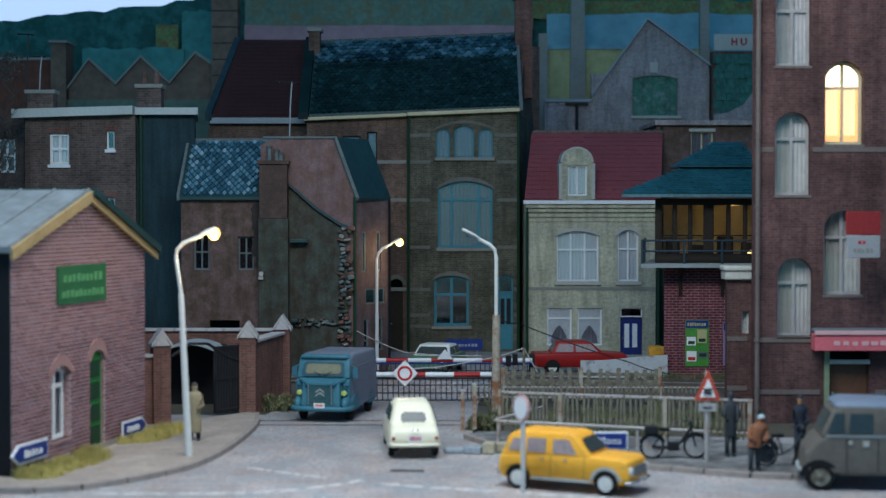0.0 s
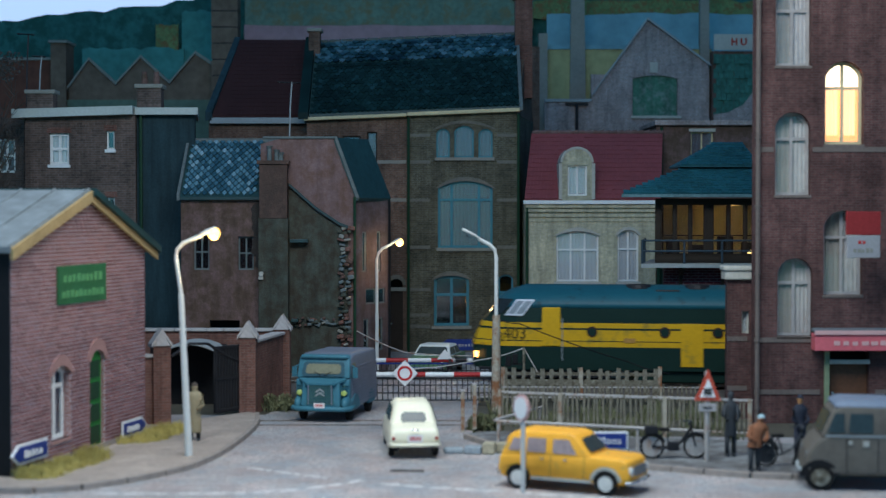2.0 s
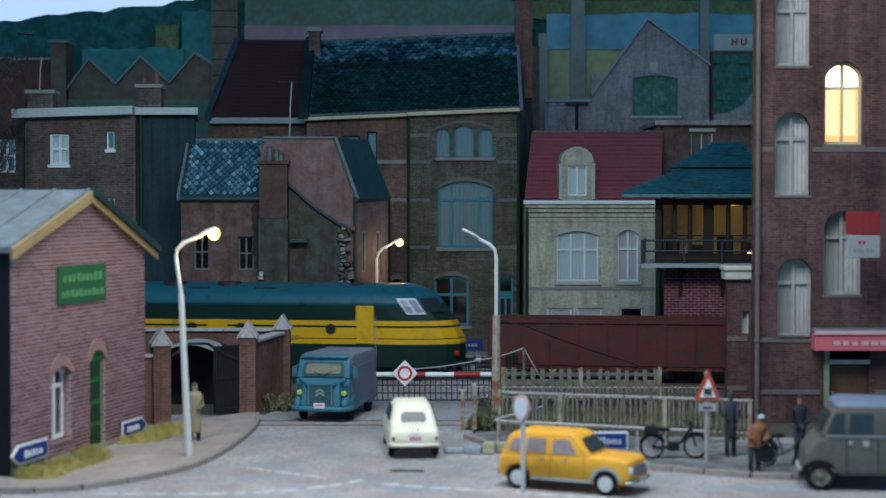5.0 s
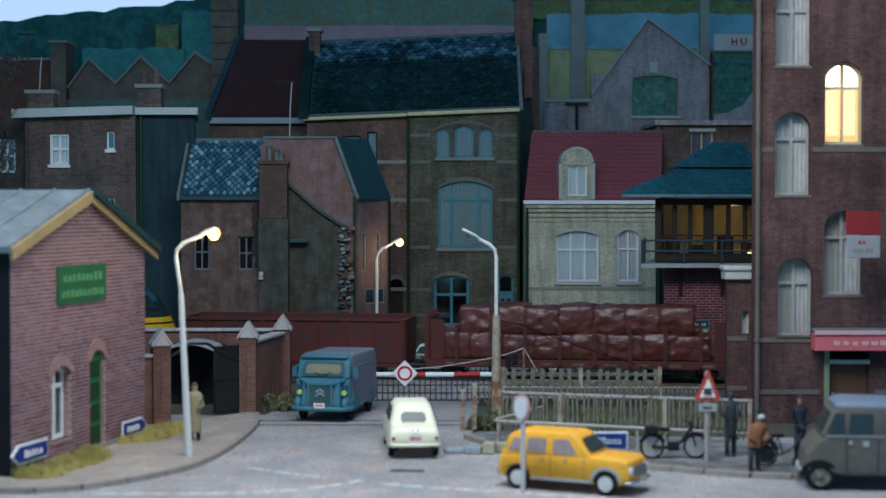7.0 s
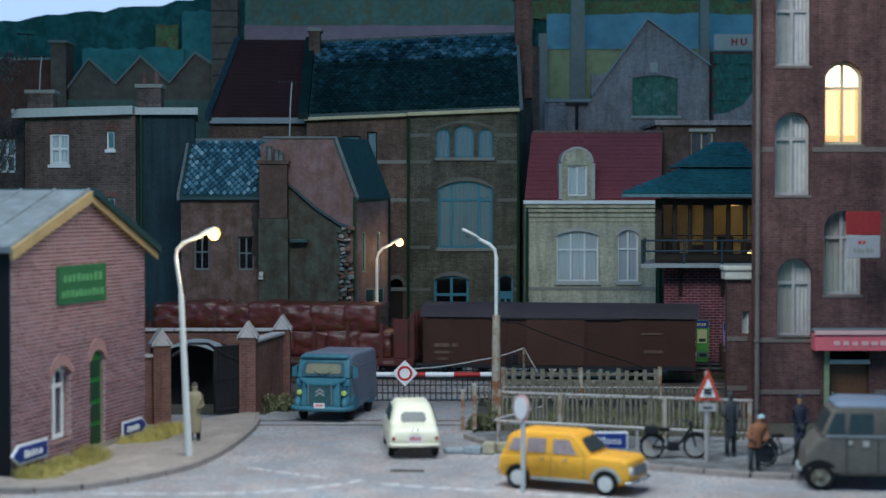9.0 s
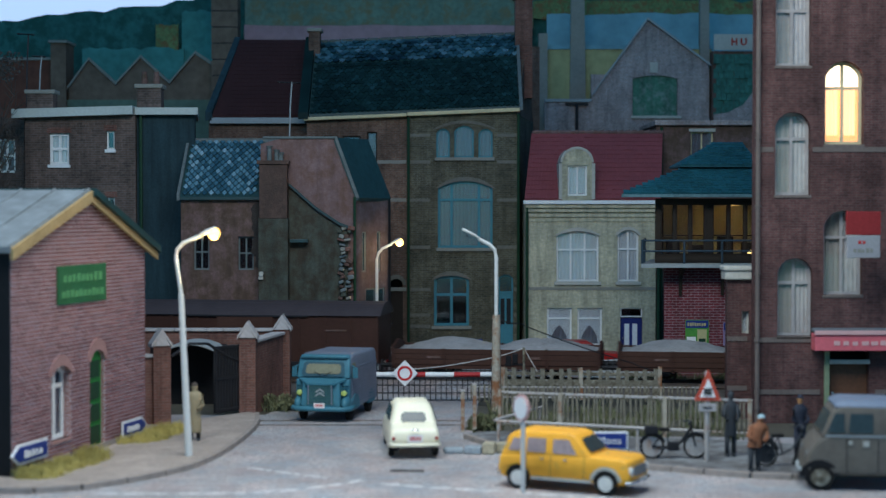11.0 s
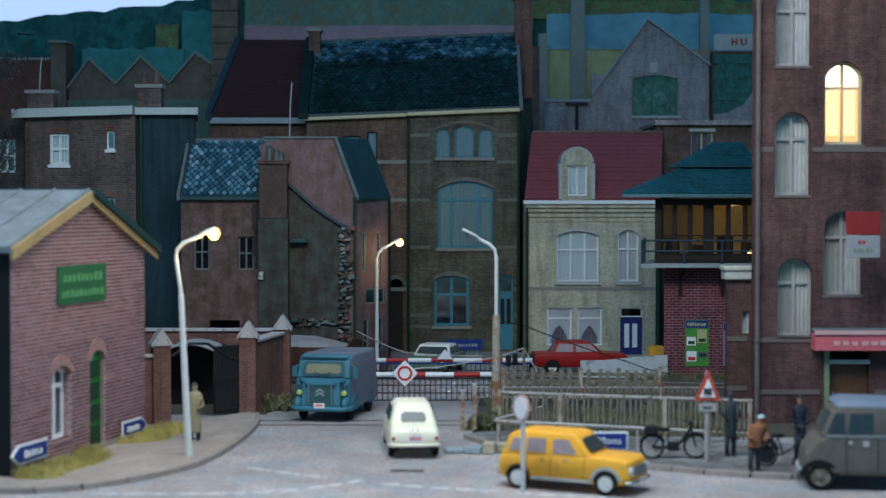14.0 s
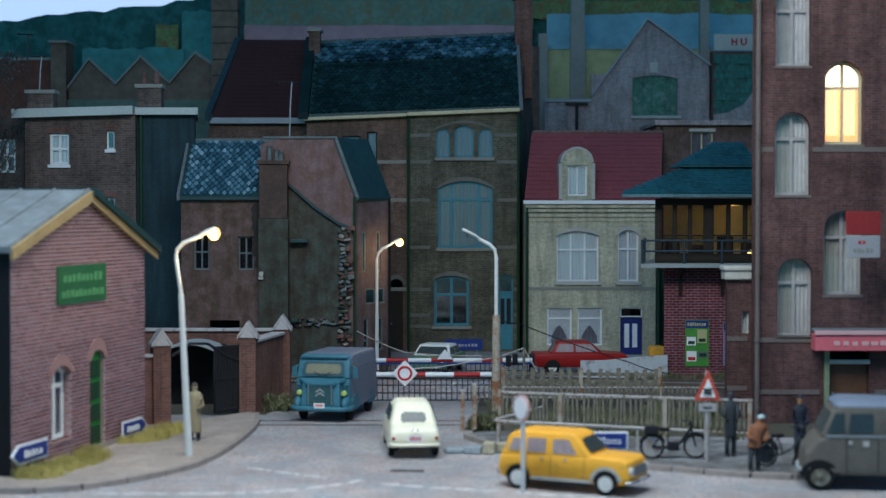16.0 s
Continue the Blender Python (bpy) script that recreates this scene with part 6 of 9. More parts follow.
def wire_post():
    root = thing("signal_wire_post", "thin post that holds the signal wire", "post", at(2.95, 57.6, 0))
    bm = nb()
    tube(bm, [(0, 0, 0), (0, 0, 1.95)], 0.05, 6)
    part("post", bm, "wood_grey", root)
    bm = nb()
    box(bm, -0.42, -0.22, -0.06, 0.06, 1.35, 1.72, bevel=0.03)
    box(bm, -0.66, -0.46, -0.06, 0.06, 1.25, 1.65, bevel=0.03)
    box(bm, -0.7, 0.0, -0.03, 0.03, 1.3, 1.36)
    part("signal_lamp", bm, "black", root)
    wire([(-1.4, 57.2, 1.18), (1.3, 57.4, 1.5), (2.95, 57.6, 1.93)], 0.022, "galv", "pale slack wire over the barrier", 0.06)
    wire([(2.95, 57.6, 1.93), (3.5, 57.5, 0.95)], 0.022, "galv", "pale stay wire of the thin post")
    wire([(1.86, 53.4, 3.3), (2.6, 54.6, 3.05), (6.9, 58.0, 1.35), (8.4, 58.4, 0.9)], 0.02, "iron", "thin black cable from the lamp post to the fence", 0.06)
    wire([(-3.6, 66, 1.9), (-1.6, 65.5, 1.05), (1.6, 65.0, 0.95)], 0.025, "galv", "slack pale rope behind the barrier", 0.05)


wire_post()


# ---- road vehicles: +x is forward, z up, origin on the ground amidships ----
M["car_yellow"] = paint("car_yellow", (0.95, 0.43, 0.045), var=0.12, rough=0.38, grain=5, bump=0.08, stain=(0.45, 0.30, 0.10), amount=0.30)
M["car_cream"] = paint("car_cream", (0.86, 0.80, 0.60), var=0.08, rough=0.35, bump=0.06)
M["car_red"] = paint("car_red", (0.30, 0.014, 0.012), var=0.12, rough=0.35, bump=0.06)
M["car_green"] = paint("car_green", (0.10, 0.20, 0.11), var=0.1, rough=0.35, bump=0.06)
M["car_white"] = paint("car_white", (0.72, 0.75, 0.72), var=0.08, rough=0.35, bump=0.06)
M["van_blue"] = paint("van_blue", (0.045, 0.155, 0.20), var=0.2, rough=0.45, grain=6, bump=0.12)
M["van_seal"] = paint("van_seal", (0.022, 0.075, 0.10), var=0.2, rough=0.5, bump=0.1)
M["van_grille"] = paint("van_grille", (0.04, 0.105, 0.105), var=0.35, rough=0.5, grain=14, bump=0.4)
M["van_side"] = paint("van_side", (0.155, 0.18, 0.225), var=0.2, rough=0.42, grain=6, bump=0.12)
M["van_grey"] = paint("van_grey", (0.125, 0.11, 0.09), var=0.22, rough=0.5, grain=5, bump=0.12)
M["van_roof"] = paint("van_roof", (0.16, 0.20, 0.26), var=0.15, rough=0.45)
M["car_window"] = paint("car_window", (0.035, 0.05, 0.05), var=0.3, rough=0.25, bump=0, spec=0.35)
M["car_window_pale"] = paint("car_window_pale", (0.36, 0.27, 0.25), var=0.3, rough=0.15, bump=0, spec=0.6)
M["van_window"] = paint("van_window", (0.17, 0.17, 0.11), var=0.25, rough=0.5, bump=0, spec=0.2)
M["lamp_glass"] = paint("lamp_glass", (0.40, 0.50, 0.14), var=0.1, rough=0.2, bump=0)
M["grille"] = paint("grille", (0.16, 0.17, 0.17), var=0.3, rough=0.35)
M["plate_white"] = paint("plate_white", (0.8, 0.78, 0.75), var=0.05, bump=0)


def width_at(z, wb, wt, zb, zt):
    return wb + (wt - wb) * max(0.0, min(1.0, (z - zb) / (zt - zb)))


def profile(pts, wb, wt, zb, zt, bevel=0.05, seg=3):
    """A body from its side outline, narrowing from wb at zb to wt at zt, with rounded edges."""
    bm = nb()
    sides = []
    for s in (-1, 1):
        sides.append([bm.verts.new((x, s * width_at(z, wb, wt, zb, zt), z)) for x, z in pts])
    n = len(pts)
    bm.faces.new(sides[0])
    bm.faces.new(sides[1][::-1])
    for i in range(n):
        j = (i + 1) % n
        bm.faces.new((sides[0][i], sides[1][i], sides[1][j], sides[0][j]))
    bmesh.ops.recalc_face_normals(bm, faces=bm.faces)
    edges = [e for e in bm.edges if e.verts[0].co.z > 0.32 or e.verts[1].co.z > 0.32]
    bmesh.ops.bevel(bm, geom=edges, offset=bevel, segments=seg, affect="EDGES", profile=0.5, clamp_overlap=True)
    return bm


def side_plate(parent, name, poly, mat, wb, wt, zb, zt, sides=(-1, 1), out=0.006, th=0.012):
    for s in sides:
        bm = nb()
        lo = [bm.verts.new((x, s * (width_at(z, wb, wt, zb, zt) + out), z)) for x, z in poly]
        hi = [bm.verts.new((x, s * (width_at(z, wb, wt, zb, zt) + out + th), z)) for x, z in poly]
        bm.faces.new(lo)
        bm.faces.new(hi)
        for i in range(len(poly)):
            j = (i + 1) % len(poly)
            bm.faces.new((lo[i], lo[j], hi[j], hi[i]))
        part(name, bm, mat, parent)


def cross_plate(parent, name, a, b, wa, wb_, mat, out=0.012, y=0.0, label=""):
    """A pane across the car between the outline points a and b (x, z)."""
    d = Vector((b[0] - a[0], 0, b[1] - a[1]))
    nrm = Vector((d.z, 0, -d.x)).normalized() * out
    if nrm.x * (1 if a[0] > 0 else -1) < 0:
        nrm = -nrm
    bm = nb()
    q = [Vector((a[0], y - wa, a[1])), Vector((a[0], y + wa, a[1])), Vector((b[0], y + wb_, b[1])), Vector((b[0], y - wb_, b[1]))]
    lo = [bm.verts.new(p) for p in q]
    hi = [bm.verts.new(p + nrm) for p in q]
    bm.faces.new(lo)
    bm.faces.new(hi)
    for i in range(4):
        j = (i + 1) % 4
        bm.faces.new((lo[i], lo[j], hi[j], hi[i]))
    bmesh.ops.bevel(bm, geom=[e for e in bm.edges if abs(e.verts[0].co.x - e.verts[1].co.x) < 0.03 and abs(e.verts[0].co.y - e.verts[1].co.y) < 0.03 and abs(e.verts[0].co.z - e.verts[1].co.z) < 0.03], offset=0.05, segments=3, affect="EDGES")
    return part(name, bm, mat, parent, label)


def wheels(root, xs, y, r, w=0.16, rim="hub", tyre="rubber"):
    for x in xs:
        for s in (-1, 1):
            bm = nb()
            disc(bm, (0, 0, 0), r, w, "y", 22)
            bmesh.ops.bevel(bm, geom=[e for e in bm.edges if abs(e.verts[0].co.y - e.verts[1].co.y) < 1e-6], offset=0.03, segments=2, affect="EDGES")
            t = part("wheel", bm, tyre, root, m=at(x, s * y, r))
            bm = nb()
            disc(bm, (0, s * w / 2, 0), r * 0.64, 0.03, "y", 20)
            disc(bm, (0, s * (w / 2 + 0.02), 0), r * 0.3, 0.03, "y", 14)
            part("rim", bm, rim, t)


def arch_trim(root, xs, y, r, mat, z, th=0.05):
    for x in xs:
        for s in (-1, 1):
            bm = nb()
            o = [(x + (r + th) * math.cos(a), z + (r + th) * math.sin(a)) for a in [math.pi * k / 12 for k in range(13)]]
            prism(bm, o, "y", s * (y - 0.05), s * (y + 0.006))
            part("wheel_arch", bm, mat, root)


def round_lamp(root, x, y, z, r, mat="lamp_glass", name="headlight"):
    bm = nb()
    tube(bm, [(x - 0.05, y, z), (x + 0.03, y, z), (x + 0.05, y, z)], [r, r, r * 0.7], 14)
    return part(name, bm, mat, root)


def plate_of(root, x, y, z, w=0.42, h=0.13, dark="sign_red", sgn=1):
    bm = nb()
    box(bm, x - 0.012, x + 0.012, y - w / 2, y + w / 2, z - h / 2, z + h / 2)
    p = part("licence_plate", bm, "plate_white", root)
    for k in range(4):
        bm = nb()
        a = y - w * 0.38 + k * w * 0.2
        box(bm, x + sgn * 0.012, x + sgn * 0.018, a, a + w * 0.13, z - h * 0.27, z + h * 0.27)
        part("lettering", bm, dark, p)


def bumper(root, x, w, z, mat="chrome"):
    bm = nb()
    d = 0.06 if x > 0 else -0.06
    tube(bm, [(x - 2.5 * d, -w, z), (x, -w * 0.85, z), (x + d, 0, z), (x, w * 0.85, z), (x - 2.5 * d, w, z)], 0.05, 8)
    part("bumper", bm, mat, root, smooth=True)


def yellow_car():
    root = thing("hatchback_car", "small boxy yellow hatchback car with dusty sills", "car", at(3.23, 39.4, 0.03, -26))
    low = [(-1.76, 0.36), (-1.80, 0.55), (-1.74, 0.9), (0.86, 0.98), (1.60, 0.95), (1.76, 0.88), (1.84, 0.45), (1.70, 0.3), (-1.6, 0.3)]
    part("body", profile(low, 0.73, 0.70, 0.3, 0.95, 0.06), "car_yellow", root, smooth=True)
    cab = [(-1.74, 0.86), (-1.52, 1.42), (-1.32, 1.53), (0.15, 1.54), (0.34, 1.48), (0.82, 0.92)]
    part("cabin", profile(cab, 0.70, 0.58, 0.9, 1.52, 0.06), "car_yellow", root, smooth=True)
    g = (0.70, 0.58, 0.9, 1.52)
    for poly in ([(-1.5, 1.02), (-1.18, 1.02), (-1.18, 1.34), (-1.38, 1.34)], [(-0.98, 1.0), (-0.46, 1.0), (-0.46, 1.37), (-0.98, 1.37)], [(-0.26, 1.0), (0.4, 1.0), (0.16, 1.37), (-0.26, 1.37)]):
        side_plate(root, "side_window", poly, "car_window_pale", *g)
    cross_plate(root, "windscreen", (0.735, 1.06), (0.44, 1.40), 0.54, 0.47, "car_window")
    cross_plate(root, "rear_window", (-1.68, 1.0), (-1.54, 1.38), 0.52, 0.46, "car_window")
    arch_trim(root, (-1.22, 1.2), 0.725, 0.31, "rubber", 0.31, 0.04)
    arch_trim(root, (1.2,), 0.72, 0.38, "stone", 0.31, 0.06)
    for x0 in (-1.0, -0.33, 0.6):
        side_plate(root, "door_seam", [(x0, 0.36), (x0 + 0.02, 0.36), (x0 + 0.02, 0.95), (x0, 0.95)], "wood_orange", 0.73, 0.70, 0.3, 0.95, out=0.0, th=0.006)
    side_plate(root, "sill", [(-0.85, 0.3), (0.8, 0.3), (0.82, 0.37), (-0.85, 0.37)], "stone", 0.73, 0.73, 0.3, 0.95)
    for x0 in (-0.5, 0.15):
        side_plate(root, "door_handle", [(x0 - 0.1, 0.84), (x0, 0.84), (x0, 0.87), (x0 - 0.1, 0.87)], "chrome", 0.73, 0.70, 0.3, 0.95, th=0.03)
    cross_plate(root, "grille", (1.86, 0.5), (1.84, 0.76), 0.44, 0.44, "grille", 0.03)
    for y in (-0.54, 0.54):
        round_lamp(root, 1.82, y, 0.64, 0.11, "hub")
    bumper(root, 1.88, 0.72, 0.36)
    bumper(root, -1.84, 0.7, 0.4)
    plate_of(root, 1.96, 0, 0.38, dark="letter_black")
    root.scale = (0.955, 1.0, 0.94)
    wheels(root, (-1.22, 1.2), 0.66, 0.31)


def cream_car():
    root = thing("saloon_car", "cream rounded saloon car waiting at the crossing", "car", at(-0.95, 45.75, 0.03, 95))
    low = [(-1.9, 0.36), (-1.98, 0.6), (-1.9, 0.86), (-1.2, 1.0), (0.9, 0.97), (1.7, 0.86), (1.95, 0.66), (1.95, 0.38), (1.7, 0.3), (-1.7, 0.3)]
    part("body", profile(low, 0.73, 0.62, 0.5, 1.0, 0.2, 5), "car_cream", root, smooth=True)
    cab = [(-1.5, 0.8), (-1.16, 1.28), (-0.85, 1.47), (0.25, 1.5), (0.55, 1.38), (0.95, 0.8)]
    part("cabin", profile(cab, 0.70, 0.50, 0.8, 1.48, 0.17, 5), "car_cream", root, smooth=True)
    g = (0.68, 0.53, 0.9, 1.46)
    for poly in ([(-0.98, 0.98), (-0.3, 0.98), (-0.3, 1.34), (-0.85, 1.34)], [(-0.2, 0.98), (0.7, 0.98), (0.45, 1.34), (-0.2, 1.34)]):
        side_plate(root, "side_window", poly, "car_window", *g)
    cross_plate(root, "rear_window", (-1.375, 0.98), (-1.2, 1.23), 0.37, 0.33, "car_window", 0.02)
    cross_plate(root, "windscreen", (0.88, 1.0), (0.6, 1.32), 0.55, 0.45, "car_window", 0.015)
    wheels(root, (-1.2, 1.25), 0.62, 0.29)
    bumper(root, -2.04, 0.7, 0.42, "car_cream")
    bumper(root, 2.0, 0.7, 0.42)
    plate_of(root, -2.06, 0, 0.6, 0.42, 0.2, "sign_red", -1)
    for y in (-0.6, 0.6):
        round_lamp(root, -1.985, y, 0.6, 0.045, "car_red", "tail_light")
    bm = nb()
    tube(bm, [(-2.0, -0.1, 0.83), (-2.02, 0, 0.84), (-2.0, 0.1, 0.83)], 0.025, 6)
    part("boot_handle", bm, "chrome", root)
    for y in (-0.5, 0.5):
        bm = nb()
        box(bm, -1.8, -1.6, y - 0.05, y + 0.05, 0.2, 0.32)
        part("exhaust", bm, "iron", root)


def small_saloon(name, label, m, mat, roof_mat, window="car_window"):
    root = thing(name, label, "car", m)
    low = [(-2.0, 0.4), (-2.02, 0.75), (-1.95, 0.86), (-1.1, 0.88), (0.85, 0.9), (1.9, 0.82), (1.98, 0.7), (1.98, 0.4), (1.8, 0.3), (-1.8, 0.3)]
    part("body", profile(low, 0.78, 0.74, 0.3, 0.9, 0.05), mat, root, smooth=True)
    cab = [(-1.3, 0.84), (-1.0, 1.3), (-0.85, 1.37), (0.25, 1.38), (0.42, 1.32), (0.95, 0.86)]
    part("cabin", profile(cab, 0.72, 0.58, 0.86, 1.38, 0.05), roof_mat, root, smooth=True)
    g = (0.72, 0.58, 0.86, 1.38)
    for poly in ([(-1.08, 0.94), (-0.32, 0.94), (-0.32, 1.26), (-0.9, 1.26)], [(-0.22, 0.94), (0.72, 0.94), (0.42, 1.26), (-0.22, 1.26)]):
        side_plate(root, "side_window", poly, window, *g)
    cross_plate(root, "windscreen", (0.88, 0.93), (0.5, 1.28), 0.62, 0.53, window)
    cross_plate(root, "rear_window", (-1.24, 0.94), (-1.03, 1.27), 0.6, 0.53, window)
    wheels(root, (-1.2, 1.25), 0.66, 0.29)
    arch_trim(root, (-1.2, 1.25), 0.78, 0.29, "rubber", 0.29, 0.04)
    bumper(root, 2.0, 0.74, 0.42)
    bumper(root, -2.04, 0.74, 0.42)
    for y in (-0.55, 0.55):
        round_lamp(root, 1.97, y, 0.64, 0.1, "chrome")
    return root


def blue_van():
    root = thing("panel_van", "blue-grey corrugated panel van parked at the kerb", "van", at(-3.6, 53.35, 0.03, -102))
    side = [(-2.1, 0.4), (-2.12, 2.1), (-1.98, 2.26), (1.0, 2.3), (1.42, 2.2), (1.62, 1.52), (1.62, 0.4)]
    part("body", profile(side, 0.98, 0.93, 0.4, 2.3, 0.2, 5), "van_side", root, smooth=True)
    nose = [(1.4, 0.42), (1.4, 1.5), (1.72, 1.46), (2.0, 1.38), (2.1, 0.62), (2.05, 0.42)]
    part("bonnet", profile(nose, 0.72, 0.66, 0.4, 1.5, 0.07), "van_blue", root, "blue ridged bonnet", smooth=True)
    face = [(1.36, 1.44), (1.3, 2.26), (1.46, 2.22), (1.72, 1.5)]
    part("cab_front", profile(face, 0.965, 0.90, 1.4, 2.26, 0.04), "van_blue", root, smooth=True)
    lower = [(1.5, 0.45), (1.5, 1.46), (1.74, 1.46), (1.78, 0.5)]
    part("cab_front", profile(lower, 0.97, 0.97, 0.4, 1.5, 0.04), "van_blue", root, smooth=True)
    cross_plate(root, "windscreen_surround", (1.735, 1.56), (1.52, 2.04), 0.78, 0.73, "van_seal", 0.012)
    cross_plate(root, "windscreen", (1.705, 1.64), (1.555, 1.96), 0.64, 0.61, "van_window", 0.03)
    for s in (-1, 1):
        bm = nb()
        tube(bm, [(1.76, s * 0.05, 1.6), (1.72, s * 0.34, 1.72)], 0.012, 5)
        part("wiper", bm, "iron", root)
    bm = nb()
    box(bm, 1.1, 1.58, -0.86, 0.86, 2.14, 2.28, bevel=0.06)
    part("roof_brow", bm, "van_blue", root, smooth=True)
    side_plate(root, "side_window", [(0.9, 1.5), (1.4, 1.5), (1.3, 1.98), (0.9, 1.98)], "van_window", 0.98, 0.93, 0.4, 2.3)
    for k in range(13):
        z = 0.52 + k * 0.105
        side_plate(root, "corrugation", [(-2.0, z), (1.35 if z < 1.42 else 0.8, z), (1.35 if z < 1.42 else 0.8, z + 0.05), (-2.0, z + 0.05)], "van_side", 0.98, 0.93, 0.4, 2.3, out=0.0, th=0.022)
    for k in range(6):
        for s in (-1, 1):
            bm = nb()
            box(bm, 1.76, 1.80, s * 0.66, s * 0.94, 0.75 + k * 0.1, 0.79 + k * 0.1)
            part("louvre", bm, "van_blue", root)
    for y in (-0.8, 0.8):
        round_lamp(root, 1.88, y, 1.0, 0.1)
        bm = nb()
        loft(bm, [[(1.05 + 0.5 * math.cos(a) * 1.0, y + q * (0.13 if y > 0 else -0.13), 0.42 + 0.5 * math.sin(a)) for a in [math.pi * k / 10 for k in range(11)]] for q in (0.4, 1.7)])
        part("front_wing", bm, "van_blue", root)
        bm = nb()
        bmesh.ops.create_uvsphere(bm, u_segments=14, v_segments=8, radius=1.0, matrix=Matrix.Translation((1.72, y * 1.06, 0.62)) @ Matrix.Diagonal((0.4, 0.17, 0.27, 1)))
        part("wing_nose", bm, "van_blue", root, smooth=True)
        bm = nb()
        tube(bm, [(1.35, y * 1.2, 1.9), (1.5, y * 1.38, 1.85), (1.5, y * 1.38, 1.55)], 0.03, 6)
        box(bm, 1.46, 1.5, y * 1.38 - 0.09, y * 1.38 + 0.09, 1.5, 1.85)
        part("mirror", bm, "van_blue", root)
    bm = nb()
    for s in (-1, 1):
        for z in (1.0, 1.12):
            prism(bm, [(0, z), (s * 0.16, z - 0.1), (s * 0.16, z - 0.05), (0, z + 0.06)], "x", 2.1, 2.125)
    part("badge", bm, "zinc", root, "plain pale double bar on the bonnet")
    bm = nb()
    prism(bm, [(-0.5, 0.62), (0.5, 0.62), (0.44, 1.28), (-0.44, 1.28)], "x", 2.04, 2.1)
    part("radiator_panel", bm, "van_grille", root, "dull green radiator mesh")
    for k in range(5):
        bm = nb()
        box(bm, 2.098, 2.112, -0.46, 0.46, 0.7 + k * 0.12, 0.72 + k * 0.12)
        part("radiator_slat", bm, "van_seal", root)
    bm = nb()
    loft(bm, [[(1.74, -0.86, 1.5), (1.74, 0.86, 1.5), (1.74, 0.86, 1.42), (1.74, -0.86, 1.42)], [(2.13, -0.5, 1.36), (2.13, 0.5, 1.36), (2.13, 0.5, 1.29), (2.13, -0.5, 1.29)]])
    part("bonnet_lid", bm, "van_blue", root)
    for s in (-1, 1):
        bm = nb()
        box(bm, 1.79, 1.8, s * 0.74 - 0.012, s * 0.74 + 0.012, 0.6, 1.4)
        part("front_seam", bm, "van_seal", root)
    for s in (-1, 1):
        bm = nb()
        box(bm, 2.08, 2.12, s * 0.42 - 0.02, s * 0.42 + 0.02, 0.62, 1.36, bevel=0.008)
        part("bonnet_rib", bm, "van_side", root)
    bm = nb()
    tube(bm, [(1.5, -1.08, 0.5), (1.95, -1.02, 0.48), (2.12, -0.8, 0.47), (2.14, 0, 0.47), (2.12, 0.8, 0.47), (1.95, 1.02, 0.48), (1.5, 1.08, 0.5)], 0.085, 10)
    part("bumper", bm, "van_blue", root, smooth=True)
    plate_of(root, 2.2, 0, 0.6, 0.38, 0.17)
    wheels(root, (-1.25, 1.28), 0.84, 0.33, 0.18, "rubber")
    arch_trim(root, (-1.25,), 0.98, 0.42, "van_blue", 0.36)
    arch_trim(root, (1.28,), 1.0, 0.4, "van_blue", 0.36)
    root.scale = (0.94, 0.94, 0.95)


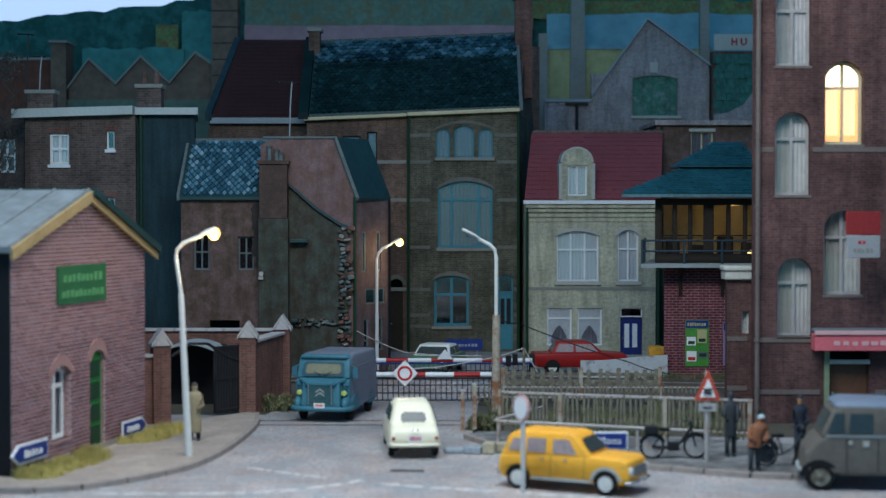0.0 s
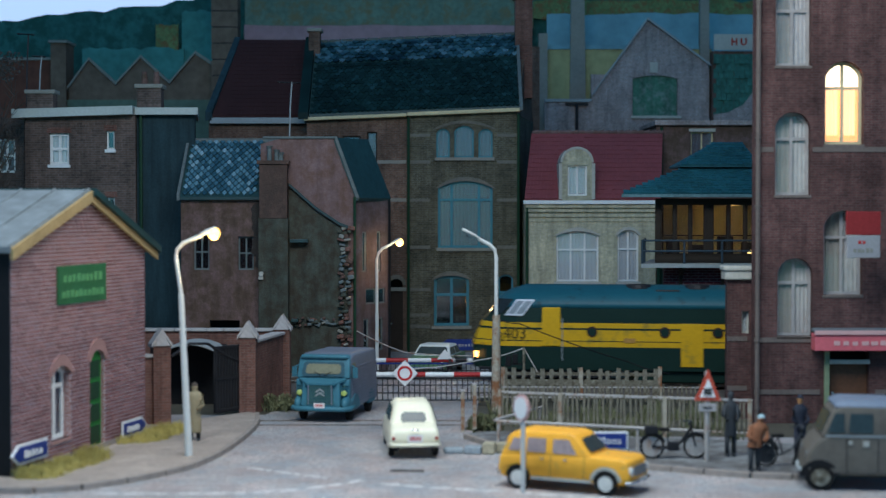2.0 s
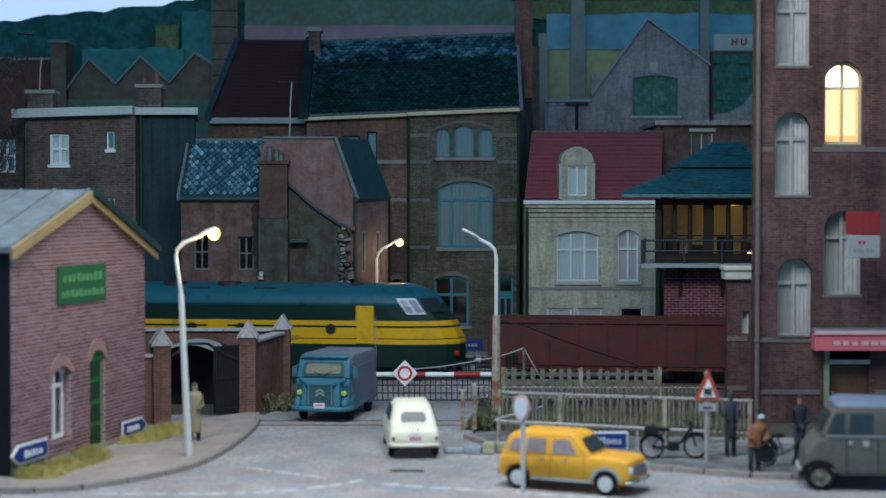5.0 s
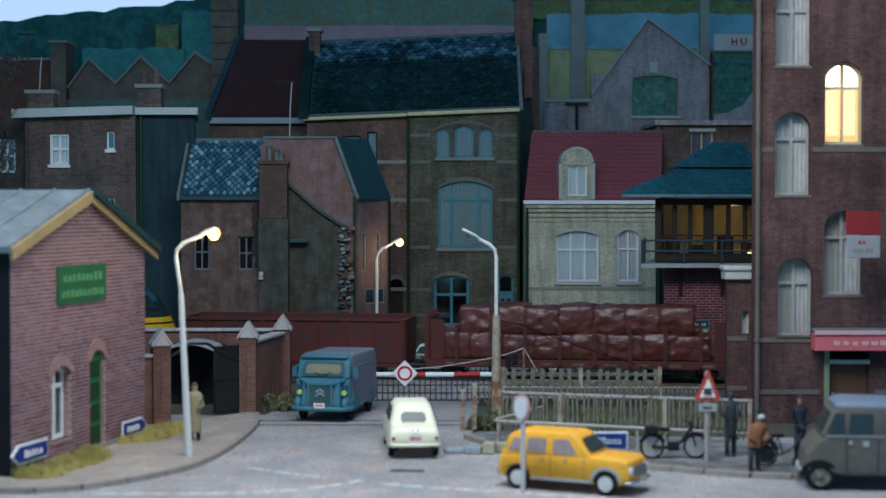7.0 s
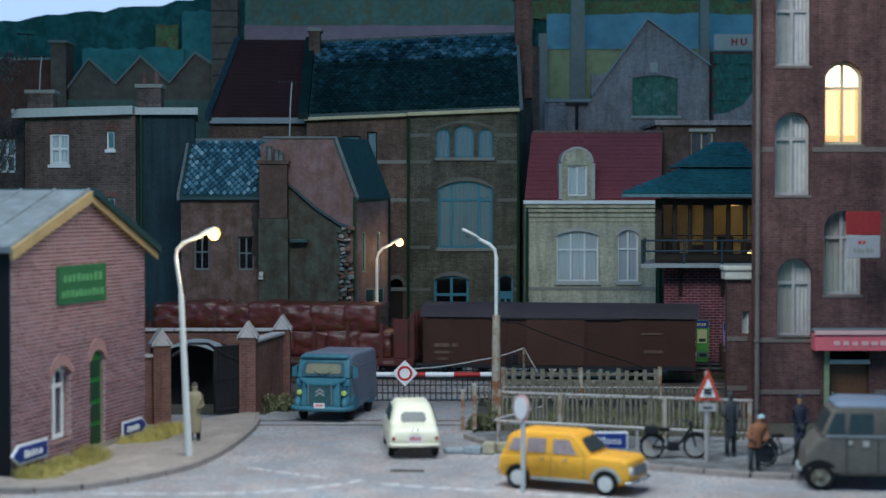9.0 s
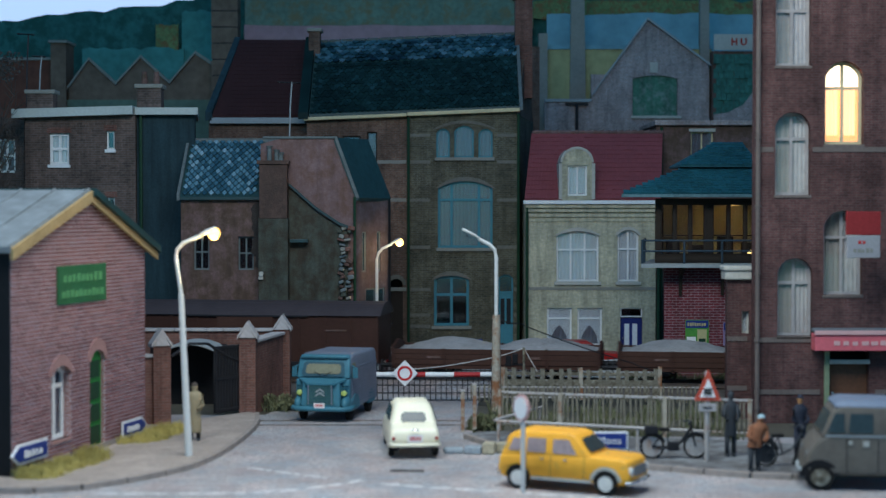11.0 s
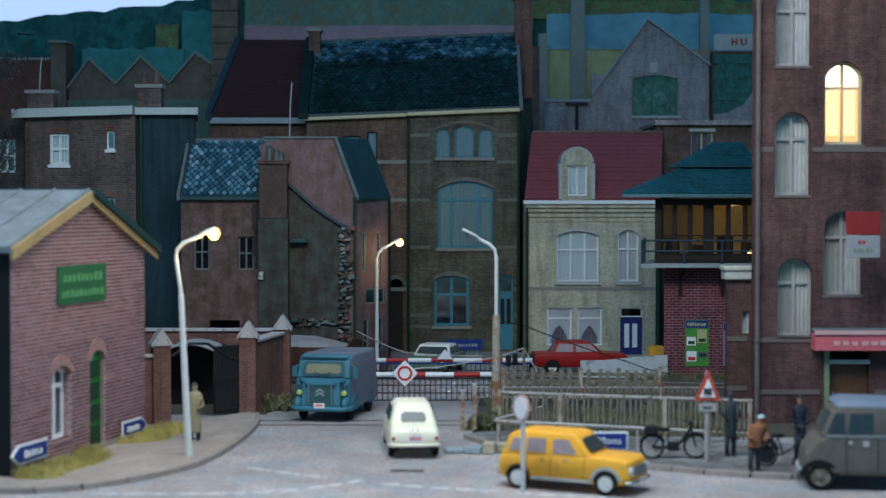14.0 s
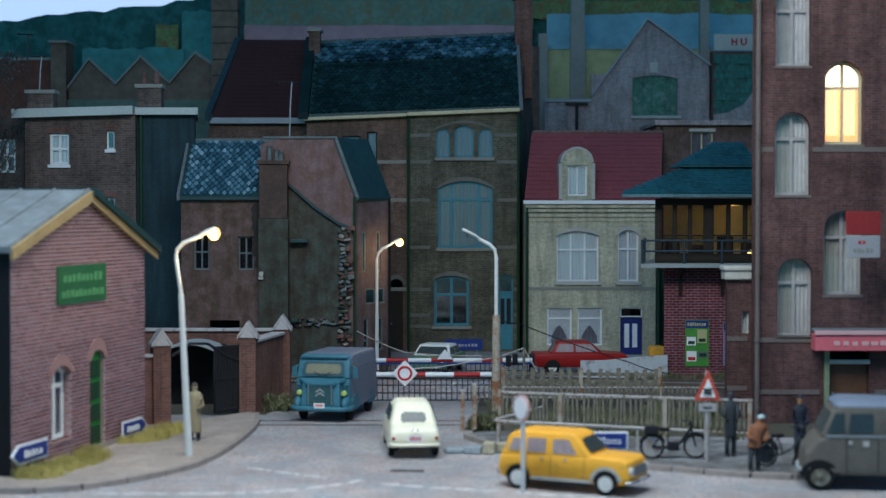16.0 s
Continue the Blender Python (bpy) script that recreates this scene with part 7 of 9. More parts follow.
def grey_van():
    root = thing("delivery_van", "dull grey delivery van with blue-tinted roof", "van", at(11.17, 39.75, 0.03, 173))
    low = [(-2.2, 0.42), (-2.2, 1.55), (1.45, 1.55), (1.78, 1.42), (2.02, 1.05), (2.1, 0.6), (2.06, 0.42)]
    part("body", profile(low, 0.98, 0.96, 0.4, 1.55, 0.1), "van_grey", root, smooth=True)
    cab = [(-2.2, 1.5), (-2.15, 2.3), (1.2, 2.36), (1.4, 2.24), (1.72, 1.46)]
    part("cabin", profile(cab, 0.95, 0.84, 1.5, 2.36, 0.09), "van_grey", root, smooth=True)
    rf = [(-2.17, 2.28), (-2.1, 2.44), (1.12, 2.5), (1.34, 2.4), (1.37, 2.3)]
    part("roof", profile(rf, 0.86, 0.72, 2.28, 2.5, 0.06), "van_roof", root, smooth=True)
    g = (0.95, 0.84, 1.5, 2.36)
    side_plate(root, "side_window", [(0.45, 1.62), (1.05, 1.62), (0.98, 2.14), (0.45, 2.14)], "car_window", *g)
    side_plate(root, "side_window", [(1.14, 1.62), (1.56, 1.62), (1.36, 2.14), (1.14, 2.14)], "car_window", *g)
    cross_plate(root, "windscreen", (1.672, 1.58), (1.45, 2.14), 0.8, 0.7, "car_window", 0.015)
    side_plate(root, "waist_trim", [(-2.1, 1.5), (1.6, 1.5), (1.6, 1.55), (-2.1, 1.55)], "zinc", 0.98, 0.96, 0.4, 1.55)
    for x in (0.32, 1.08):
        side_plate(root, "door_seam", [(x, 0.5), (x + 0.02, 0.5), (x + 0.02, 1.5), (x, 1.5)], "black", 0.98, 0.96, 0.4, 1.55, th=0.006, out=0.0)
    side_plate(root, "lettering", [(0.95, 1.3), (1.05, 1.3), (1.05, 1.4), (0.95, 1.4)], "stone", 0.98, 0.96, 0.4, 1.55)
    side_plate(root, "lettering", [(0.55, 1.24), (0.7, 1.24), (0.7, 1.4), (0.55, 1.4)], "stone", 0.98, 0.96, 0.4, 1.55)
    arch_trim(root, (-1.35, 1.75), 0.97, 0.42, "black", 0.38, 0.06)
    wheels(root, (-1.35, 1.72), 0.88, 0.37, 0.2, "wood_grey")
    root.scale = (1.0, 1.0, 0.89)
    bumper(root, 2.12, 0.9, 0.5, "zinc")
    for y in (-0.6, 0.6):
        round_lamp(root, 2.0, y, 0.95, 0.13, "grille")


yellow_car()
cream_car()
blue_van()
grey_van()
small_saloon("saloon_car", "red saloon car parked before the cream house", at(5.8, 67.3, 0.03, 2), "car_red", "car_red", "car_window_pale")
small_saloon("saloon_car", "pale-roofed green saloon car waiting behind the barrier", at(-0.28, 67.4, 0.03, -104), "car_green", "car_white").scale = (0.95, 1.12, 0.88)


# ---- small figures and cycles of the layout ----
M["figure_tan"] = paint("figure_tan", (0.31, 0.255, 0.155), var=0.2)
M["figure_dark"] = paint("figure_dark", (0.045, 0.05, 0.055), var=0.3)
M["figure_brown"] = paint("figure_brown", (0.27, 0.11, 0.055), var=0.2)
M["cap_blue"] = paint("cap_blue", (0.35, 0.50, 0.52), var=0.15)
M["figure_ochre"] = paint("figure_ochre", (0.40, 0.20, 0.08), var=0.15)
M["figure_navy"] = paint("figure_navy", (0.03, 0.035, 0.05), var=0.3)


def figurine(label, m, mat, h=1.72, bend=0.0, stout=1.0, hem=0.3, bands=()):
    """A plain small painted shape."""
    prof = [(hem, 0.19, 0.15), (hem + 0.02, 0.2, 0.16), (0.48, 0.185, 0.14), (0.62, 0.175, 0.13), (0.74, 0.21, 0.15), (0.82, 0.19, 0.13), (0.86, 0.07, 0.07), (0.89, 0.085, 0.095), (0.94, 0.1, 0.11), (0.98, 0.085, 0.09), (1.0, 0.03, 0.03)]
    bm = nb()
    loft(bm, [[(w * stout * math.cos(a) + bend * max(0, z - 0.45), d * stout * math.sin(a), z * h) for a in [2 * math.pi * k / 12 for k in range(12)]] for z, w, d in prof])
    for s in (-1, 1):
        tube(bm, [(s * 0.1, 0.05 * s, 0.0), (s * 0.1, 0.04 * s, 0.2 * h), (s * 0.08, 0, (hem + 0.06) * h)], [0.06, 0.07, 0.09], 7)
        tube(bm, [(s * 0.1, -0.16 + 0.05 * s, 0.03), (s * 0.1, 0.05 * s + 0.05, 0.04)], 0.045, 6)
        tube(bm, [(s * 0.2 * stout + bend * 0.33, 0, 0.79 * h), (s * 0.25 * stout + bend * 0.2, -0.08, 0.62 * h), (s * 0.12 + bend * 0.3, -0.2, 0.55 * h)], 0.06, 7)
    ob = solo("figurine", bm, mat, label, "figurine", m, "painted figurines", smooth=True)
    for lo, hi, paint_name in bands:
        ob.data.materials.append(M[paint_name])
        for p in ob.data.polygons:
            if lo * h * S <= p.center.z < hi * h * S:
                p.material_index = len(ob.data.materials) - 1
    return ob


figurine("small tan painted figurine beside the street lamp", at(-7.32, 46.5, 0.17), "figure_tan", 1.72, 0.0, 1.0, 0.14, [(0, 0.13, "figure_dark"), (0.93, 1.1, "sleeper")])
figurine("small dark painted figurine beside the railing", at(7.95, 43.6, 0.17), "figure_dark", 1.8, 0.0, 0.85)
figurine("small rust-brown painted figurine bending over a bicycle", at(8.12, 41.1, 0.17), "figure_brown", 1.48, 0.35, 1.0, 0.42, [(0, 0.42, "figure_dark"), (0.93, 1.1, "cap_blue")])
figurine("small navy painted figurine beside the grey van", at(9.78, 43.2, 0.17), "figure_navy", 1.75, 0.0, 0.8, 0.45, [(0.84, 0.94, "figure_ochre")])


def two_wheeler(name, label, m, mat, motor):
    root = thing(name, label, "bicycle", m)
    for x in (-0.6, 0.6):
        bm = nb()
        n = 20
        tube(bm, [(x + 0.31 * math.cos(2 * math.pi * k / n), 0, 0.33 + 0.31 * math.sin(2 * math.pi * k / n)) for k in range(n + 1)], 0.03, 6, cap=False)
        w = part("wheel", bm, "rubber", root)
        bm = nb()
        disc(bm, (x, 0, 0.33), 0.26, 0.012, "y", 18)
        part("spokes", bm, "galv" if motor else "figure_dark", w)
        bm = nb()
        tube(bm, [(x + 0.36 * math.cos(a), 0, 0.33 + 0.36 * math.sin(a)) for a in [0.3 + k * 0.25 for k in range(11)]], 0.03, 5)
        part("mudguard", bm, mat, root)
    bm = nb()
    tube(bm, [(-0.6, 0, 0.33), (-0.15, 0, 0.3), (0.2, 0, 0.45), (0.48, 0, 0.85), (0.44, 0, 1.0)], 0.045 if motor else 0.028, 6)
    tube(bm, [(-0.6, 0, 0.33), (-0.25, 0, 0.75), (-0.1, 0, 0.32)], 0.03, 6)
    tube(bm, [(0.6, 0, 0.33), (0.46, 0, 0.9)], 0.03, 6)
    part("frame", bm, mat, root)
    bm = nb()
    tube(bm, [(0.32, -0.28, 0.98), (0.45, -0.12, 1.03), (0.45, 0.12, 1.03), (0.32, 0.28, 0.98)], 0.025, 6)
    part("handlebar", bm, "figure_dark", root)
    bm = nb()
    box(bm, -0.42, -0.12, -0.1, 0.1, 0.76, 0.85, bevel=0.03)
    part("saddle", bm, "rubber", root)
    bm = nb()
    box(bm, -0.8, -0.45, -0.11, 0.11, 0.68, 0.78 if not motor else 0.9, bevel=0.02)
    part("carrier", bm, mat, root)
    if motor:
        bm = nb()
        box(bm, -0.18, 0.14, -0.1, 0.1, 0.22, 0.46, bevel=0.04)
        part("engine", bm, "iron", root)


two_wheeler("moped", "dark green moped parked on the pavement", at(6.32, 43.15, 0.17, 4), "iron", True)
two_wheeler("bicycle", "black bicycle beside the brown figurine", at(9.15, 42.0, 0.17, 20), "figure_dark", False)


# ---- clutter beyond the track ----
def clutter():
    rng = random.Random(21)
    bm = nb()
    prism(bm, [(5.55, 0), (9.05, 0), (9.05, 1.1), (8.2, 1.07), (6.6, 0.9), (5.55, 0.88)], "y", 0, 0.18)
    solo("concrete_wall", bm, M["panel_white"], "low stained white concrete wall beyond the track", "wall", at(0, 63.6, 0))
    k = thing("yellow_cart", "small yellow handcart with dark load", "cart", at(9.5, 69.6, 0.03))
    bm = nb()
    box(bm, -0.45, 0.35, -0.3, 0.3, 0.35, 0.95, bevel=0.12)
    part("tub", bm, "car_yellow", k, smooth=True)
    bm = nb()
    box(bm, 0.1, 0.45, -0.25, 0.25, 0.9, 1.15, bevel=0.1)
    part("load", bm, "rubber", k, smooth=True)
    wheels(k, (-0.1,), 0.3, 0.2, 0.06, "rubber")
    # posters on the red brick base
    for x0, x1, z0, z1, mat, cat in ((9.82, 10.76, 0.62, 2.5, "poster_green", 1), (11.35, 11.9, 0.66, 2.4, "poster_violet", 0)):
        p = thing("poster", "green advertising poster with small pictures" if cat else "violet advertising poster on red brick", "poster", at(0, 63.96, 0), "posters")
        bm = nb()
        box(bm, x0, x1, 0, 0.03, z0, z1)
        part("sheet", bm, mat, p)
        bm = nb()
        box(bm, x0 + 0.02, x1 - 0.02, -0.01, 0, z1 - 0.32, z1 - 0.02)
        part("heading", bm, "sign_blue", p)
        bars(p, x0 + 0.08, x1 - 0.1, z1 - 0.24, 0.15, -0.012, "poster_gold", 8, rng)
        if cat:
            for a, b, c, d, mt in ((0.05, 0.42, 0.85, 1.2, "letter_white"), (0.48, 0.86, 0.95, 1.5, "poster_gold"), (0.05, 0.45, 0.2, 0.62, "letter_white"), (0.5, 0.9, 0.35, 0.6, "poster_grey")):
                bm = nb()
                box(bm, x0 + a, x0 + b, -0.012, 0, z0 + c, z0 + d)
                q = part("picture", bm, mt, p)
                bm = nb()
                box(bm, x0 + a + 0.06, x0 + b - 0.05, -0.018, -0.012, z0 + c + 0.05, z0 + c + 0.18)
                part("picture_detail", bm, "sign_red" if c < 0.3 else "green_pipe", q)
        else:
            bm = nb()
            box(bm, x0 + 0.1, x1 - 0.15, -0.012, 0, z0 + 0.2, z0 + 1.0)
            part("picture", bm, "letter_white", p)
    # street rails before the van
    for y in (51.85, 50.8):
        bm = nb()
        box(bm, -6.2, 0.6, -0.04, 0.04, 0.0, 0.055)
        solo("street_rail", bm, "rail", "narrow steel rail sunk in cobbles", "rail", at(0, y, 0), "street rails")
    # red and white boards on the corner building
    a = thing("shop_awning", "faded red shop awning over the door", "awning", at(0, 51.5, 0))
    bm = nb()
    prism(bm, [(0, 3.12), (-0.6, 3.05), (-0.6, 2.98), (0, 3.04)], "x", 12.0, 16.5)
    part("canopy", bm, "poster_grey", a, "grey weathered canopy top")
    bm = nb()
    box(bm, 12.0, 16.5, -0.6, -0.5, 2.42, 2.975, bevel=0.02)
    box(bm, 12.0, 12.1, -0.5, -0.02, 2.42, 2.975, bevel=0.02)
    part("valance", bm, "awning_red", a, "faded red front board")
    bm = nb()
    box(bm, 11.98, 16.5, -0.66, -0.6, 2.94, 3.08, bevel=0.015)
    part("front_bar", bm, "rim_pink", a)
    bars(a, 12.6, 16.2, 2.6, 0.16, -0.602, "rim_pink", 12, rng)
    d = thing("door_surround", "pale green door post and weathered white lintel", "door frame", at(0, 51.5, 0.17))
    bm = nb()
    box(bm, 12.42, 12.58, -0.14, -0.02, 0, 2.28, bevel=0.01)
    part("post", bm, "pale_green", d)
    bm = nb()
    box(bm, 12.58, 13.9, -0.12, -0.02, 1.78, 1.92, bevel=0.01)
    part("lintel", bm, "stone", d)
    h = thing("hanging_sign", "red over white hanging sign on brick wall", "sign", at(13.0, 49.9, 0, 8))
    bm = nb()
    box(bm, -0.28, 0.86, 0, 0.1, 6.18, 6.92, bevel=0.02)
    part("upper_board", bm, "board_red", h)
    bm = nb()
    box(bm, -0.26, 0.84, 0, 0.1, 5.45, 6.16, bevel=0.02)
    part("lower_board", bm, "board_pale", h)
    bars(h, -0.05, 0.65, 5.62, 0.14, -0.002, "stone_dark", 5, rng)
    bars(h, 0.1, 0.4, 5.9, 0.1, -0.002, "sign_red", 2, rng)
    bm = nb()
    tube(bm, [(0.3, 0.05, 6.75), (0.3, 1.65, 6.85)], 0.04, 6)
    part("bracket", bm, "iron", h)
    # aerials on the roofs
    for x, y, z, hh, w, mast in ((-6.55, 67.5, 9.9, 2.5, 0.5, "zinc"), (-17.85, 70.1, 12.2, 1.55, 0.3, "zinc"), (-18.8, 71.5, 11.2, 3.7, 0.4, "iron")):
        r = thing("roof_aerial", "thin grey television aerial on the roof", "aerial", at(x, y, z), "roof aerials")
        bm = nb()
        tube(bm, [(0, 0, -0.3), (0.05, 0, hh * 0.6), (0.12, 0, hh)], 0.035, 5)
        part("mast", bm, mast, r)
        bm = nb()
        tube(bm, [(-w, 0, hh), (w, 0, hh * 0.98)], 0.03, 5)
        for q in (-0.8, -0.4, 0.0, 0.4, 0.8):
            tube(bm, [(w * q, -0.2, hh * 0.99), (w * q, 0.2, hh * 0.99)], 0.02, 4)
        part("antenna", bm, "iron", r)
    v = thing("vent_cowl", "small metal cowls on the ruined chimney", "cowl", at(-7.0, 65.7, 9.0))
    for dx, hh in ((-0.2, 0.5), (0.1, 0.34), (0.28, 0.22)):
        bm = nb()
        tube(bm, [(dx, 0, 0), (dx, 0, hh), (dx, 0, hh + 0.12)], [0.1, 0.09, 0.15], 8)
        part("pipe", bm, "frame_dim", v)


clutter()
far_works()


# ---- plants ----
def tuft(bm, x, y, z, h, n, rng, spread=0.25, width=0.03):
    for _ in range(n):
        a = rng.uniform(0, 2 * math.pi)
        r = spread * math.sqrt(rng.random())
        bx, by = x + r * math.cos(a), y + r * math.sin(a)
        hh = h * rng.uniform(0.5, 1.1)
        lx, ly = rng.uniform(-0.4, 0.4) * hh, rng.uniform(-0.4, 0.4) * hh
        w = width * rng.uniform(0.7, 1.3)
        ca, sa = math.cos(a) * w, math.sin(a) * w
        v = [bm.verts.new(p) for p in ((bx - sa, by + ca, z), (bx + sa, by - ca, z), (bx + lx * 0.5 + sa * 0.7, by + ly * 0.5 - ca * 0.7, z + hh * 0.6), (bx + lx, by + ly, z + hh), (bx + lx * 0.5 - sa * 0.7, by + ly * 0.5 + ca * 0.7, z + hh * 0.6))]
        bm.faces.new(v)


def leaf_cloud(bm, cx, cy, cz, rx, ry, rz, n, size, rng):
    for _ in range(n):
        d = Vector((rng.gauss(0, 1), rng.gauss(0, 1), rng.gauss(0, 1))).normalized() * (rng.random() ** 0.4)
        p = Vector((cx + d.x * rx, cy + d.y * ry, cz + d.z * rz))
        q = Euler((rng.uniform(0, 6.3), rng.uniform(0, 6.3), rng.uniform(0, 6.3))).to_matrix()
        s = size * rng.uniform(0.6, 1.4)
        bm.faces.new([bm.verts.new(p + q @ Vector(c) * s) for c in ((-0.5, 0, 0), (0, -0.3, 0.1), (0.5, 0, 0), (0, 0.3, 0.1))])


def greenery():
    rng = random.Random(31)
    bm = nb()
    for k in range(150):
        u = rng.uniform(-0.1, 9.0)
        off = rng.uniform(0.2, 1.0)
        x = -11.0 + 0.2403 * u + 0.97 * off
        y = 40.2 + 0.9713 * u - 0.24 * off
        if 3.9 < u < 6.0:
            continue
        tuft(bm, x, y, 0.17, rng.uniform(0.12, 0.36), 60, rng, 0.32, 0.011)
    solo("grass_verge", bm, "straw", "dry yellow grass along the house wall", "grass", kind="stuff")
    bm = nb()
    for k in range(70):
        x = rng.uniform(1.3, 9.2)
        y = 49.2 + rng.uniform(0, 6.2) - 0.25 * (x - 1.5)
        tuft(bm, x, y, 0.0, rng.uniform(0.25, 0.7), 30, rng, 0.35, 0.025)
    solo("weeds", bm, "weed", "dull green weeds between the fences", "weeds", kind="stuff")
    bm = nb()
    for k in range(60):
        x = rng.uniform(7.5, 13)
        tuft(bm, x, 63.2 + rng.uniform(-0.4, 0.3), 0.0, rng.uniform(0.25, 0.6), 24, rng, 0.3, 0.025)
    solo("weeds", bm, "weed", "dark weeds along the signal box base", "weeds", kind="stuff")
    for x, y, w, h, nm in ((-5.45, 54.6, 0.75, 0.62, "dull green bush at the foot of the brick wall"), (1.35, 49.9, 0.5, 0.55, "straggly grey-green bush by the gate posts")):
        b = thing("bush", nm, "bush", at(x, y, 0))
        bm = nb()
        for k in range(9):
            leaf_cloud(bm, rng.uniform(-w, w) * 0.75, rng.uniform(-0.3, 0.3), h * rng.uniform(0.2, 0.75), w * 0.34, 0.3, h * 0.3, 150, 0.1, rng)
        for k in range(12):
            tuft(bm, rng.uniform(-w, w), rng.uniform(-0.35, 0.35), 0, h * 0.9, 14, rng, 0.2, 0.02)
        part("leaves", bm, "weed", b)
        bm = nb()
        for k in range(8):
            tube(bm, [(rng.uniform(-w, w) * 0.4, 0, 0), (rng.uniform(-w, w) * 0.8, rng.uniform(-0.3, 0.3), h * 0.8)], [0.025, 0.01], 5)
        part("twigs", bm, "sleeper", b)
    t = thing("bare_tree", "bare dark tree beside the grey house", "tree", at(-18.75, 66.4, 0))
    bm = nb()
    tube(bm, [(-0.6, 0, 0), (-0.5, 0, 4), (-0.3, 0, 8)], [0.3, 0.24, 0.16], 8)
    part("trunk", bm, "sleeper", t)
    bm = nb()
    for k in range(46):
        z = rng.uniform(6, 9.2)
        a = rng.uniform(0, 6.28)
        p = Vector((-0.4, 0, z))
        for j in range(2):
            q = p + Vector((math.cos(a) * 0.7, math.sin(a) * 0.5, rng.uniform(0.5, 1.5)))
            tube(bm, [p, q], [0.05 / (j + 1), 0.03 / (j + 1)], 4)
            for i in range(4):
                e = q + Vector((rng.uniform(-0.6, 0.6), rng.uniform(-0.5, 0.5), rng.uniform(0.1, 0.9)))
                tube(bm, [q, e], [0.018, 0.008], 3)
            p, a = q, a + rng.uniform(-0.8, 0.8)
    part("branch_crown", bm, "sleeper", t)
    bm = nb()
    for k in range(16):
        leaf_cloud(bm, rng.uniform(-1.5, 0.9), rng.uniform(-0.8, 0.8), rng.uniform(9.4, 13.4), 0.5, 0.5, 0.55, 110, 0.14, rng)
    part("crown", bm, "weed_dark", t)


M["weed_dark"] = paint("weed_dark", (0.06, 0.06, 0.055), var=0.4, grain=10)
greenery()


# ---- broken masonry on the ruined house ----
def broken_edge():
    root = thing("broken_masonry", "jagged toothed edge of broken brick and stone", "masonry", at(0, 65.9, 0))
    rng = random.Random(17)
    tones = ("plaster_grey", "frame_dim", "frame_dim", "shaft_brown", "brick_wall", "stone_dark")
    z = 0.3
    while z < 6.2:
        for c in range(rng.choice((1, 2, 2))):
            w, h, d = rng.uniform(0.14, 0.3), rng.uniform(0.09, 0.19), rng.uniform(0.12, 0.36)
            x = -4.3 + c * 0.28 + rng.uniform(-0.12, 0.1)
            bm = nb()
            box(bm, -w / 2, w / 2, -d, 0.0, -h / 2, h / 2, bevel=0.035)
            part("stone", bm, rng.choice(tones), root, m=at(x + w / 2, 0, z, 0, 0, rng.uniform(-28, 28)))
        z += rng.uniform(0.13, 0.22)
    for k in range(34):
        x, zz = rng.uniform(-6.2, -4.0), 2.3 + rng.uniform(-0.16, 0.16)
        w, h = rng.uniform(0.08, 0.24), rng.uniform(0.06, 0.12)
        bm = nb()
        box(bm, -w / 2, w / 2, -rng.uniform(0.12, 0.26), -0.05, -h / 2, h / 2, bevel=0.02)
        part("stone", bm, rng.choice(tones), root, m=at(x, 0, zz, 0, 0, rng.uniform(-25, 25)))
    for p in (((-6.4, 7.95), (-5.3, 6.98)), ((-5.3, 6.98), (-4.3, 6.32)), ((-4.3, 6.32), (-3.7, 6.1))):
        a, b = p
        bm = nb()
        prism(bm, [a, b, (b[0], b[1] + 0.12), (a[0], a[1] + 0.12)], "y", -0.2, 0.1)
        part("flashing", bm, "slate", root)
    for x, z, w in ((-6.35, 5.6, 0.75), (-6.3, 2.3, 0.3)):
        bm = nb()
        box(bm, x, x + w, -0.45, -0.05, z, z + 0.14, bevel=0.02)
        part("ledge", bm, "slate", root)


broken_edge()


# ---- worn road markings ----
M["worn_paint"] = paint("worn_paint", (0.62, 0.60, 0.58), var=0.25, grain=10, big=1.5, stain=(0.33, 0.325, 0.32), amount=0.42, spread=0.1)


def worn_line(pts, w, label):
    for a, b in zip(pts, pts[1:]):
        d = Vector((b[0] - a[0], b[1] - a[1]))
        bm = nb()
        box(bm, 0.1, d.length - 0.1, -w / 2, w / 2, 0.0, 0.006)
        solo("road_marking", bm, "worn_paint", label, "road marking", at(a[0], a[1], 0.03, math.degrees(math.atan2(d.y, d.x))), "worn road markings", "structure")


worn_line([(-5.3, 42.5), (-4.5, 41.9), (-3.7, 41.3), (-2.95, 40.75)], 0.16, "worn white dashed road line")
worn_line([(-8.6, 38.6), (-6.6, 38.55), (-4.75, 38.66), (-3.5, 39.2), (-2.5, 40.0), (-2.05, 40.6)], 0.22, "worn white curved road line")
worn_line([(-1.64, 40.0), (-0.4, 39.5), (1.6, 38.8), (4.0, 37.9)], 0.2, "worn white road line")


def drain():
    root = thing("drain_cover", "rusty drain grating set in the cobbles", "drain", at(-0.95, 41.9, 0.03, -4))
    bm = nb()
    box(bm, -0.45, 0.45, -0.14, 0.14, 0, 0.012)
    part("plate", bm, "sleeper", root)
    for k in range(7):
        bm = nb()
        box(bm, -0.4 + k * 0.12, -0.34 + k * 0.12, -0.11, 0.11, 0.012, 0.024)
        part("grate_bar", bm, "iron", root)


drain()


